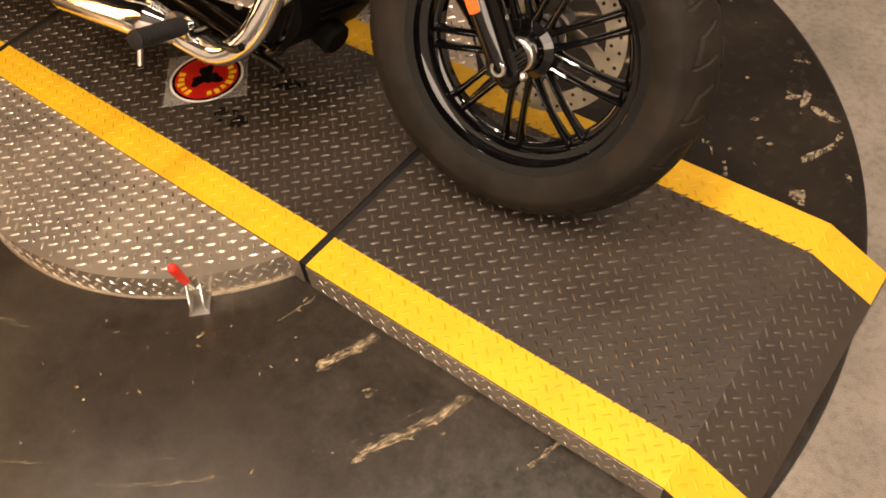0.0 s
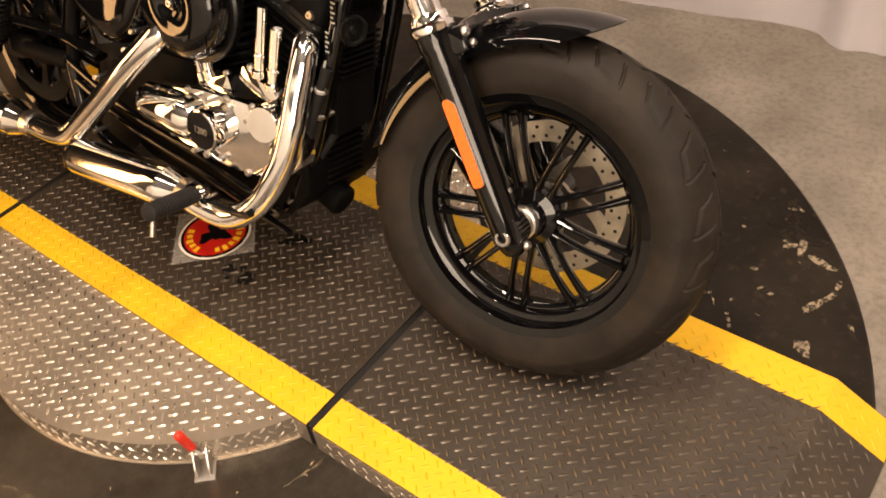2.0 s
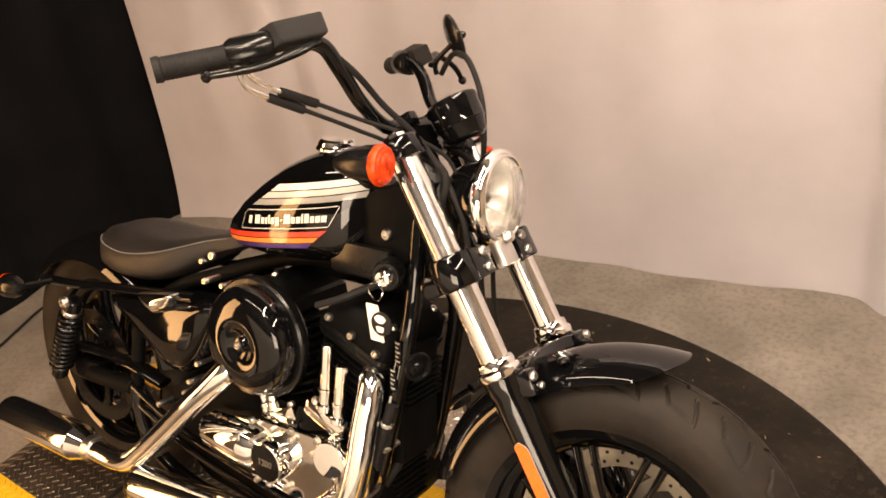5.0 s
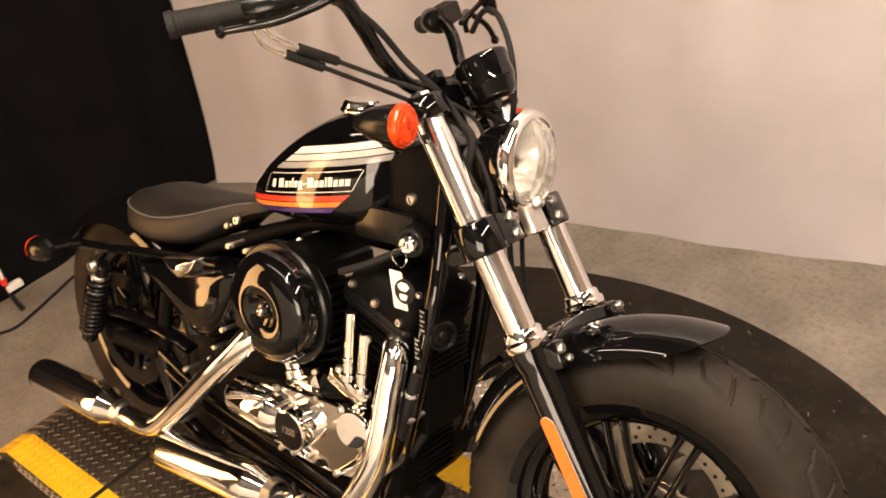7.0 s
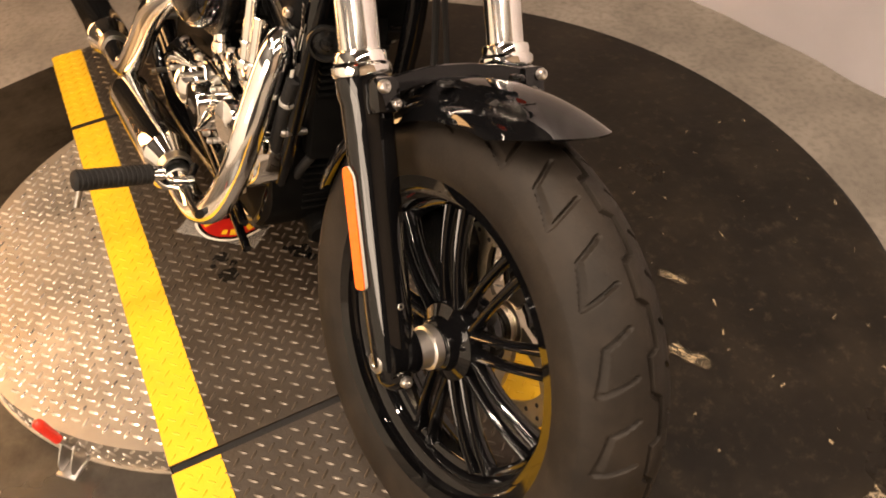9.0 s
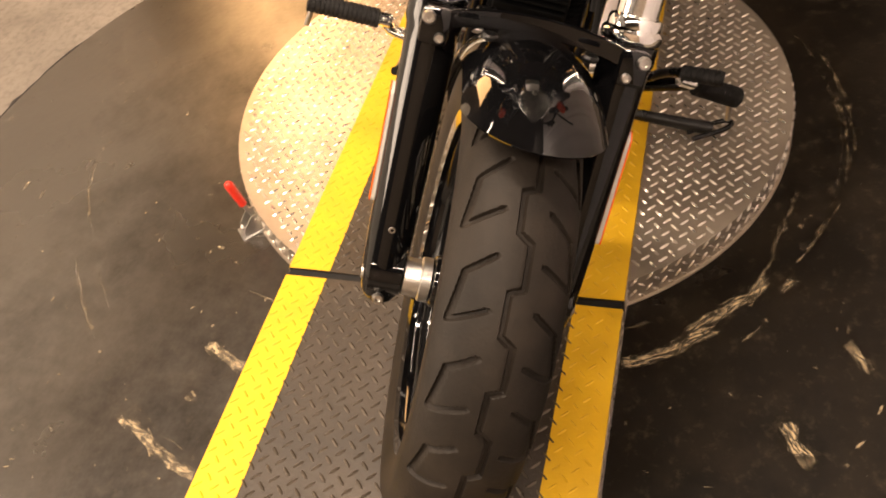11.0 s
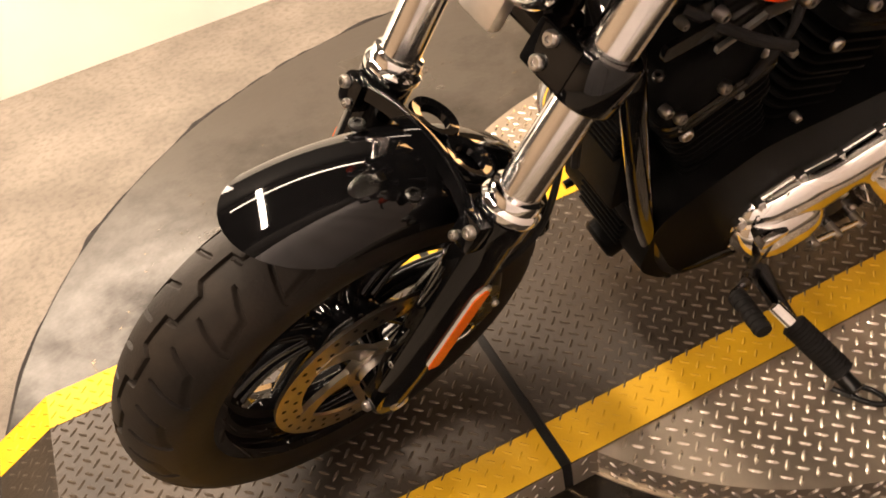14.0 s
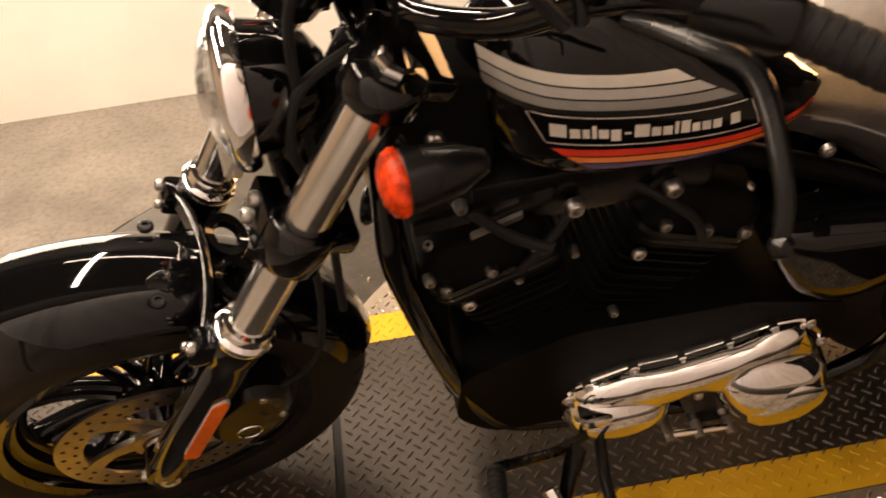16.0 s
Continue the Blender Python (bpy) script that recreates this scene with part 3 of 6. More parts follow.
def wheel_unit(name, centre, radius, width, f, rotor_y, label):
    groove = name == "front_wheel"
    wheel = part(name, tyre_mesh(centre, radius, width, f, groove), M_RUBBER, bike, label, angle=32)
    w = width / 2 - 0.015
    near = [(-w, 0.206), (-w - 0.004, 0.222), (-w - 0.001, 0.2245), (-w + 0.003, 0.2235), (-w + 0.005, 0.217), (-w + 0.006, 0.208), (-w + 0.010, 0.205), (-w + 0.017, 0.204),
            (-w + 0.020, 0.199), (-w + 0.022, 0.190), (-w + 0.027, 0.1865), (-0.016, 0.1845), (-0.014, 0.178), (-0.010, 0.174)]
    prof = near + [(-q, r) for q, r in near[::-1]]
    part("rim", lathe(bmesh.new(), centre, (0, 1, 0), prof, 96, f, closed=True), M_PAINT, wheel, "gloss black cast rim")
    hub = lathe(bmesh.new(), centre, (0, 1, 0), [(-0.052, 0.014), (-0.052, 0.026), (-0.048, 0.033), (-0.036, 0.037), (-0.030, 0.052), (-0.018, 0.056), (0.018, 0.056), (0.028, 0.052), (0.040, 0.036), (0.058, 0.030), (0.058, 0.014)], 36, f)
    hub = part("hub", hub, M_PAINT, wheel, "gloss black hub")
    ring = [2 * math.pi * (k + 0.5) / 9 for k in range(9)]
    bolt_parts("hub_bolt", [(centre + Vector((math.sin(a) * 0.044, -0.024, math.cos(a) * 0.044)), (0, -1, 0), 0.005, 0.006) for a in ring], hub, M_STEEL, f=f)
    for k in range(9):
        for side in (-1, 1):
            bm = bmesh.new()
            a = 2 * math.pi * k / 9 + math.pi
            secs = []
            for q in range(9):
                t = q / 8
                r = 0.044 + 0.137 * t
                off = side * (0.0132 + 0.0015 * t)
                yy = -0.014 - 0.010 * math.sin(t * math.pi * 0.9) + 0.008 * t
                wd, dp = 0.0058 + 0.0024 * abs(2 * t - 1) ** 3, 0.011 + 0.004 * abs(2 * t - 1) ** 2
                rad, tan = Vector((math.sin(a), 0, math.cos(a))), Vector((math.cos(a), 0, -math.sin(a)))
                c = centre + rad * r + tan * off + Vector((0, yy, 0))
                secs.append([c + tan * (wd * math.cos(b)) + Vector((0, dp * math.sin(b), 0)) for b in (0, 0.6, 1.1, 1.57, 2.04, 2.54, 3.14, 3.74, 4.24, 4.71, 5.18, 5.68)])
            part("spoke", loft(bm, secs, f=f), M_PAINT, wheel)
    # brake disc with drilled band and open carrier
    bm = bmesh.new()
    n = 96
    lathe(bm, centre + Vector((0, rotor_y, 0)), (0, 1, 0), [(-0.0025, 0.108), (-0.0025, 0.1455), (0.0025, 0.1455), (0.0025, 0.108)], n, f, closed=True)
    # the rear disc is black to stand for the shadow it sits in
    rotor = part("brake_disc", bm, M_ROTOR if groove else M_BLACK, wheel, "drilled stainless brake disc" if groove else "rear brake disc, blackened for shadow")
    for k in range(30 if groove else 0):
        a = 2 * math.pi * k / 30
        for j in range(2):
            r = 0.118 + 0.016 * j
            b = a + 0.08 * j
            for side in (-1, 1):
                c = centre + Vector((math.sin(b) * r, rotor_y + side * 0.0026, math.cos(b) * r))
                part("disc_hole", lathe(bmesh.new(), c, (0, side, 0), [(0, 0.0036), (0.0004, 0.0034), (0.0004, 0.0)], 8, f), M_GRIP, rotor)
    bm = bmesh.new()
    for k in range(5):
        a0 = 2 * math.pi * k / 5
        secs = []
        for q in range(7):
            t = q / 6
            r = 0.034 + 0.078 * t
            a = a0 + 0.55 * t
            c = centre + Vector((math.sin(a) * r, rotor_y, math.cos(a) * r))
            tan = Vector((math.cos(a), 0, -math.sin(a)))
            wd = 0.010 + 0.006 * abs(2 * t - 1)
            secs.append([c + tan * wd + Vector((0, 0.004, 0)), c - tan * wd + Vector((0, 0.004, 0)), c - tan * wd - Vector((0, 0.004, 0)), c + tan * wd - Vector((0, 0.004, 0))])
        loft(bm, secs, f=f)
    lathe(bm, centre + Vector((0, rotor_y, 0)), (0, 1, 0), [(-0.006, 0.030), (-0.006, 0.042), (0.006, 0.042), (0.006, 0.030)], 32, f, closed=True)
    # rear carrier: shadow put in as black, like its disc
    part("disc_carrier", bm, M_ROTOR if groove else M_BLACK, wheel, "bright disc carrier with open arms" if groove else "disc carrier, blackened for shadow")
    return wheel


front = wheel_unit("front_wheel", AXLE, 0.3175, 0.134, st, 0.070, "fat front tyre with zigzag tread on a black rim")
rear = wheel_unit("rear_wheel", REAR, 0.322, 0.150, ident, -0.085, "fat rear tyre on a black rim")
bm = rod(bmesh.new(), st(AXLE + Vector((0, -0.134, 0))), st(AXLE + Vector((0, 0.134, 0))), 0.012, 16)
part("front_axle", bm, M_STEEL, bike, "bright steel axle")
for y in (-1, 1):
    bm = lathe(bmesh.new(), AXLE + Vector((0, y * 0.058, 0)), (0, y, 0), [(-0.006, 0.012), (-0.006, 0.0290), (0.006, 0.0290), (0.008, 0.0255), (0.028, 0.0245), (0.030, 0.021), (0.030, 0.012)], 28, st)
    part("axle_sleeve", bm, M_SLEEVE, bike, "brushed spacer sleeve")
    bm = lathe(bmesh.new(), AXLE + Vector((0, y * 0.131, 0)), (0, y, 0), [(0, 0.0145), (0.007, 0.014), (0.009, 0.012), (0.009, 0.008), (0.004, 0.007), (0.004, 0)], 20, st)
    part("axle_nut", bm, M_STEEL, bike, "bright axle nut")

# ---- fork
for y in (-1, 1):
    Y = LEG_Y * y
    bm = lathe(bmesh.new(), leg(-0.040, 0.002, Y), UP, [(0, 0), (0.001, 0.010), (0.006, 0.018), (0.016, 0.0235), (0.045, 0.0275), (0.10, 0.029), (0.318, 0.0305), (0.353, 0.031), (0.363, 0.034), (0.384, 0.034), (0.384, 0.024)], 40, st)
    low = part("fork_lower_leg", bm, M_PAINT, bike, "gloss black lower fork leg")
    bm = bmesh.new()
    loft(bm, [[leg(s, f, Y + y * q) for s, f in [(0.002 + (0.036 if math.cos(b) > 0 else 0.027) * math.cos(b), 0.004 + 0.028 * math.sin(b)) for b in [2 * math.pi * k / 28 for k in range(28)]]] for q in (-0.024, -0.019, 0.012, 0.017)], f=st)
    part("axle_clamp", bm, M_PAINT, low, "gloss black axle clamp")
    bolt_parts("pinch_bolt", [(leg(-0.026, 0.022, Y), FWD, 0.008, 0.009), (leg(0.070, 0.028, Y), FWD, 0.005, 0.004)], low, M_STEEL, "bright pinch bolt", st)
    bm = bmesh.new()
    outline = rounded([(0.094, -0.011), (0.094, 0.009), (0.232, 0.009), (0.244, -0.002), (0.240, -0.011)], 0.006, 3)
    loft(bm, [[leg(s, f, Y + y * q) for s, f in outline] for q in (0.0335, 0.0348, 0.0355)], f=st)
    reflector = part("reflector", bm, M_REFLECT, low, "orange side reflector")
    loft(bm := bmesh.new(), [[leg(s, f - 0.0012, Y + y * q) for s, f in outline] for q in (0.026, 0.0335)], f=st)
    part("reflector_backing", bm, M_PALE, reflector, "pale plastic backing")
    bm = bmesh.new()
    lathe(bm, leg(0.345, 0, Y), UP, [(0, 0.030), (0, 0.0345), (0.004, 0.0362), (0.011, 0.0362), (0.014, 0.034), (0.016, 0.0315), (0.024, 0.0315), (0.028, 0.030), (0.030, 0.025)], 40, st)
    part("fork_collar", bm, M_CHROME, bike, "chrome fork seal collar", angle=25)
    part("fork_tube", rod(bmesh.new(), leg(0.35, 0, Y), leg(0.735, 0, Y), 0.0248, 40, st), M_TUBE, bike, "bright polished upper fork tube")
    # lower clamp
    bm = lathe(bmesh.new(), leg(0.498, 0, Y), UP, [(0, 0.026), (0, 0.034), (0.004, 0.037), (0.052, 0.037), (0.056, 0.034), (0.056, 0.026)], 36, st)
    clamp = part("lower_clamp", bm, M_PAINT, bike, "gloss black fork clamp")
    bm = box(bmesh.new(), (0.012, min(Y, Y - y * 0.06), 0.500), (0.040, max(Y, Y - y * 0.06), 0.552), on_fork, 0.006)
    part("clamp_boss", bm, M_PAINT, clamp)
    bolt_parts("clamp_bolt", [(leg(q, 0.040, Y - y * 0.036), FWD, 0.0085, 0.007) for q in (0.513, 0.540)], clamp, M_STEEL, "bright socket bolt", st)
    # upper clamp cap
    bm = lathe(bmesh.new(), leg(0.722, 0, Y), UP, [(0, 0.026), (0, 0.035), (0.004, 0.038), (0.030, 0.038), (0.036, 0.033), (0.038, 0.0)], 32, st)
    part("upper_clamp", bm, M_PAINT, bike, "gloss black top clamp")
    bm = lathe(bmesh.new(), leg(0.760, 0, Y), UP, [(0, 0.020), (0.006, 0.019), (0.009, 0.015), (0.009, 0)], 8, st)
    part("fork_cap", bm, M_CHROME, bike, "chrome fork cap", angle=25)
bm = box(bmesh.new(), (-0.075, -0.115, 0.500), (-0.005, 0.115, 0.530), on_fork, 0.008)
part("lower_yoke", bm, M_PAINT, bike, "gloss black lower yoke")
bm = box(bmesh.new(), (-0.075, -0.115, 0.726), (0.012, 0.115, 0.752), on_fork, 0.008)
part("upper_yoke", bm, M_PAINT, bike, "gloss black upper yoke")
part("steering_head", rod(bmesh.new(), leg(0.50, -0.043), leg(0.745, -0.043), 0.034, 28, st), M_BLACK, bike, "black steering head")

bm = loft(bmesh.new(), [[(x, y, z) for y, z in rounded([(-w, lo), (w, lo), (w, hi), (-w, hi)], 0.014, 3)] for x, w, lo, hi in ((-0.350, 0.034, 0.760, 0.895), (-0.40, 0.046, 0.705, 0.900), (-0.45, 0.050, 0.690, 0.885), (-0.50, 0.044, 0.700, 0.855))])
part("frame_neck", bm, M_SATIN, bike, "black frame neck casting")

# fork brace over the fender, with two eyes
bm = bmesh.new()
secs = []
for k in range(25):
    t = -1 + 2 * k / 24
    y = 0.125 * t
    s = 0.322 + 0.020 * (1 - t * t) ** 0.8
    f = 0.046 - 0.020 * (1 - t * t)
    secs.append([leg(s + a, f + b, y) for a, b in ((-0.010, -0.005), (-0.010, 0.005), (0.008, 0.006), (0.010, 0.003), (0.010, -0.003), (0.008, -0.006))])
loft(bm, secs, f=st)
brace = part("fork_brace", bm, M_PAINT, bike, "gloss black arched fork brace")
for y in (-0.034, 0.034):
    bm = bmesh.new()
    ring = []
    for k in range(28):
        a = 2 * math.pi * k / 28
        c = leg(0.340, -0.010, y)
        d = FWD * (0.026 * math.cos(a)) + Vector((0, 0.032 * math.sin(a), 0))
        ring.append([c + d * q + UP * h for q, h in ((0.60, -0.006), (1.06, -0.006), (1.12, 0.0), (1.04, 0.006), (0.66, 0.004))])
    loft(bm, ring + ring[:1], f=st, caps=False)
    part("brace_eye", bm, M_PAINT, brace, "black oval brace eye")
for y in (-1, 1):
    bm = box(bmesh.new(), (0.022, min(y * 0.096, y * 0.130), 0.300), (0.054, max(y * 0.096, y * 0.130), 0.342), on_fork, 0.008)
    part("brace_lug", bm, M_PAINT, brace)
    bolt_parts("brace_bolt", [(leg(0.330, 0.054, y * 0.121), FWD, 0.008, 0.008), (leg(0.310, 0.054, y * 0.106), FWD, 0.006, 0.006)], brace, M_STEEL, "bright brace bolt", st)

# front fender: a rolled cover that follows the tyre
bm = bmesh.new()
secs = []
for k in range(61):
    row = []
    for i in range(17):
        u = -1 + 2 * i / 16
        start, end = 45 + 12 * u * u, 143 - 8 * u * u
        a = radians(start + (end - start) * k / 60)
        y = 0.076 * math.sin(u * radians(80)) / math.sin(radians(80))
        r = 0.334 + 0.030 * max(0.0, 1 - k / 30) ** 1.4 - 0.050 * (1 - math.cos(u * radians(80))) / (1 - math.cos(radians(80)))
        row.append(leg(r * math.sin(a), r * math.cos(a), y))
    secs.append(row)
loft(bm, secs, close=False, caps=False, f=st)
bmesh.ops.recalc_face_normals(bm, faces=bm.faces)
bmesh.ops.solidify(bm, geom=bm.faces[:], thickness=0.0025)
fender = part("front_fender", bm, M_PAINT, bike, "gloss black bobbed front fender", angle=60)
bolt_parts("fender_bolt", [(leg(0.325, 0.082, y), FWD * 0.25 + UP, 0.010, 0.006) for y in (-0.055, 0.055)], fender, M_BLACK, f=st)

# brake caliper on the left leg
bm = bmesh.new()
outline = rounded([(0.030, -0.060), (0.040, -0.130), (0.120, -0.150), (0.185, -0.118), (0.190, -0.062), (0.110, -0.030)], 0.02, 4)
loft(bm, [[leg(s * k + 0.11 * (1 - k), f * k - 0.09 * (1 - k), y) for s, f in outline] for y, k in ((0.040, 0.86), (0.048, 1), (0.096, 1), (0.108, 0.82))], f=st)
caliper = part("brake_caliper", bm, M_BLACK, bike, "black brake caliper")
bm = lathe(bmesh.new(), leg(0.075, -0.098, 0.1085), (0, 1, 0), [(0, 0.016), (0.001, 0.0165), (0.0015, 0.018), (0, 0.019)], 24, st)
part("caliper_badge", bm, M_CHROME, caliper, "thin bright outline badge")
bolt_parts("caliper_bolt", [(leg(0.17, -0.085, 0.106), (0, 1, 0), 0.007, 0.006), (leg(0.125, -0.130, 0.106), (0, 1, 0), 0.006, 0.006)], caliper, M_STEEL, f=st)
bm = tube(bmesh.new(), [leg(0.16, -0.10, 0.09), leg(0.25, -0.13, 0.10), leg(0.36, -0.10, 0.09), leg(0.46, -0.05, 0.06), leg(0.55, 0.01, 0.03)], 0.0045, 8, st)
part("brake_hose", bm, M_GRIP, bike, "black rubber brake hose")

# headlight
HL = leg(0.611, 0.067)
HX = Vector((0.998, -0.06, 0.06)).normalized()
bm = lathe(bmesh.new(), HL - HX * 0.10, HX, [(0.010, 0), (0.012, 0.026), (0.028, 0.048), (0.055, 0.061), (0.086, 0.067), (0.096, 0.069)], 44, st)
lamp = part("headlight", bm, M_PAINT, bike, "round headlight with gloss black shell")
bm = lathe(bmesh.new(), HL - HX * 0.012, HX, [(0, 0.073), (0.002, 0.079), (0.010, 0.0825), (0.016, 0.0825), (0.022, 0.080), (0.027, 0.075), (0.028, 0.070), (0.025, 0.067), (0.012, 0.068), (0, 0.070)], 48, st, closed=True)
part("trim_ring", bm, M_CHROME, lamp, "chrome headlight ring")
bm = lathe(bmesh.new(), HL - HX * 0.055, HX, [(0, 0.010), (0.006, 0.034), (0.020, 0.053), (0.040, 0.064), (0.056, 0.069)], 48, st)
bowl = part("reflector_bowl", bm, M_BOWL, lamp, "chrome reflector bowl")
for k in range(10):
    a = 2 * math.pi * k / 10
    d = Vector((0, math.cos(a), math.sin(a)))
    bm = tube(bmesh.new(), [HL - HX * 0.040 + d * 0.030, HL - HX * 0.022 + d * 0.050, HL - HX * 0.004 + d * 0.066], 0.0022, 6, st, per=3)
    part("facet_rib", bm, M_BOWL, bowl)
bm = lathe(bmesh.new(), HL - HX * 0.050, HX, [(0, 0.012), (0.018, 0.014), (0.034, 0.012), (0.040, 0.0)], 20, st)
part("bulb_shield", bm, M_CHROME, lamp, "chrome bulb shield")
bm = lathe(bmesh.new(), HL + HX * 0.008, HX, [(0, 0.0695), (0.010, 0.064), (0.019, 0.050), (0.026, 0.030), (0.029, 0.014), (0.030, 0)], 44, st)
bmesh.ops.solidify(bm, geom=bm.faces[:], thickness=0.002)
part("lens", bm, M_CLEAR, lamp, "clear glass lens").visible_shadow = False
bm = box(bmesh.new(), (0.030, -0.034, 0.500), (0.050, 0.018, 0.562), on_fork, 0.006)
bolt(bm, leg(0.545, 0.052, 0.0), FWD, 0.011, 0.012, st)
part("headlight_bracket", bm, M_SLEEVE, bike, "bright headlight mount")

# gauge
GA = leg(0.752, 0.062)
GX = Vector((-0.52, 0, 0.854)).normalized()
bm = lathe(bmesh.new(), GA - GX * 0.040, GX, [(0.008, 0), (0.008, 0.028), (0.014, 0.036), (0.034, 0.041), (0.036, 0.0435), (0.066, 0.0445), (0.070, 0.046), (0.078, 0.046), (0.081, 0.043), (0.081, 0.040), (0.078, 0.039)], 40, st)
gauge = part("speedometer", bm, M_PAINT, bike, "black can-shaped speedometer")
part("gauge_face", lathe(bmesh.new(), GA + GX * 0.0375, GX, [(0, 0.0395), (0.0005, 0)], 32, st), M_SATIN, gauge, "dark dial face")
bm = tube(bmesh.new(), [leg(0.735, 0.02), leg(0.72, 0.05), GA - GX * 0.035], 0.012, 10, st)
part("gauge_bracket", bm, M_BLACK, gauge)

# handlebar
BAR = [leg(0.785, -0.012, 0), leg(0.785, -0.012, -0.05), leg(0.792, -0.022, -0.09), leg(0.831, -0.009, -0.15), leg(0.878, 0.012, -0.200), leg(0.912, 0.022, -0.236), leg(0.930, -0.005, -0.270), leg(0.946, -0.076, -0.318), leg(0.960, -0.143, -0.388)]
BAR_LEFT = [leg(0.785, -0.012, 0), leg(0.785, -0.012, 0.05), leg(0.796, -0.016, 0.09), leg(0.842, -0.050, 0.145), leg(0.905, -0.068, 0.190), leg(0.948, -0.096, 0.228), leg(0.975, -0.142, 0.274), leg(1.015, -0.232, 0.392)]
for y in (-1, 1):
    pts = BAR if y < 0 else BAR_LEFT
    part("handlebar", tube(bmesh.new(), pts, 0.0125, 16, st), M_PAINT, bike, "gloss black raised handlebar")
    a, b = pts[-2], pts[-1]
    d = (b - a).normalized()
    prof = [(0, 0.012), (0, 0.020)]
    L = (b - a).length + 0.012
    for k in range(14):
        prof += [(0.008 + (L - 0.02) * k / 14, 0.0175), (0.008 + (L - 0.02) * (k + 0.55) / 14, 0.0175), (0.008 + (L - 0.02) * (k + 0.6) / 14, 0.0168), (0.008 + (L - 0.02) * (k + 0.95) / 14, 0.0168)]
    prof += [(L - 0.010, 0.0195), (L, 0.0185), (L, 0)]
    part("hand_grip", lathe(bmesh.new(), a, d, prof, 24, st), M_GRIP, bike, "ribbed black rubber grip")
    # switch housing and lever perch
    bm = bmesh.new()
    c = pts[-3] * 0.35 + pts[-2] * 0.65
    dd = (pts[-2] - pts[-3]).normalized()
    lathe(bm, c - dd * 0.035, dd, [(0, 0.013), (0, 0.021), (0.006, 0.025), (0.060, 0.025), (0.068, 0.021), (0.068, 0.013)], 20, st)
    part("switch_housing", bm, M_BLACK, bike, "black switch housing")
    bm = bmesh.new()
    c = pts[-3]
    loft(bm, [[c + dd * u + FWD * (0.018 + f) + UP * (0.004 + s) for s, f in rounded([(-0.016, -0.02), (-0.014, 0.018), (0.020, 0.020), (0.022, -0.016)], 0.006, 3)] for u in (-0.030, -0.026, 0.036, 0.040)], f=st)
    part("lever_perch", bm, M_GRIP, bike, "black master cylinder and lever perch")
    lev = [leg(0.925, -0.062, 0.235), leg(0.950, -0.070, 0.285), leg(0.962, -0.086, 0.325), leg(0.938, -0.090, 0.385), leg(0.908, -0.098, 0.413)] if y > 0 else [leg(0.915, 0.030, -0.250), leg(0.905, 0.016, -0.285), leg(0.904, -0.028, -0.322), leg(0.911, -0.062, -0.352), leg(0.918, -0.087, -0.372)]
    bm = tube(bmesh.new(), lev, [0.008, 0.010, 0.0085, 0.007, 0.006], 12, st, flat=0.7)
    lathe(bm, lev[-1] - d * 0.008, d, [(0, 0.0), (0.002, 0.006), (0.008, 0.0095), (0.014, 0.006), (0.016, 0)], 12, st)
    part("brake_lever" if y < 0 else "clutch_lever", bm, M_BLACK, bike, "dull black ball-ended lever" if y > 0 else "black ball-ended lever")
bm = box(bmesh.new(), (-0.040, -0.062, 0.745), (0.012, 0.062, 0.775), on_fork, 0.006)
box(bm, (-0.034, -0.060, 0.780), (0.012, -0.034, 0.803), on_fork, 0.005)
box(bm, (-0.034, 0.034, 0.780), (0.012, 0.060, 0.803), on_fork, 0.005)
part("handlebar_riser", bm, M_PAINT, bike, "gloss black bar clamp")
# throttle lines with bright elbows
for elbow, sleeve, cable in (
        ([leg(0.918, -0.055, -0.340), leg(0.892, -0.070, -0.320), leg(0.872, -0.064, -0.290)], [leg(0.872, -0.064, -0.290), leg(0.843, -0.051, -0.240)],
         [leg(0.843, -0.051, -0.240), leg(0.798, -0.034, -0.160), leg(0.735, -0.004, -0.080), leg(0.66, 0.020, -0.035), leg(0.57, -0.02, -0.03), leg(0.50, -0.09, -0.05)]),
        ([leg(0.912, -0.048, -0.335), leg(0.895, -0.055, -0.310), leg(0.873, -0.048, -0.280)], [leg(0.873, -0.048, -0.280), leg(0.846, -0.038, -0.220)],
         [leg(0.846, -0.038, -0.220), leg(0.801, -0.015, -0.150), leg(0.755, 0.015, -0.090), leg(0.69, 0.030, -0.030), leg(0.58, -0.01, -0.02), leg(0.50, -0.08, -0.04)])):
    part("throttle_elbow", tube(bmesh.new(), elbow, 0.0042, 10, st), M_CHROME, bike, "chrome cable elbow")
    part("cable_sleeve", tube(bmesh.new(), sleeve, 0.0075, 10, st), M_GRIP, bike, "black rubber cable sleeve")
    part("throttle_cable", tube(bmesh.new(), cable, 0.0036, 8, st), M_GRIP, bike, "black throttle cable")
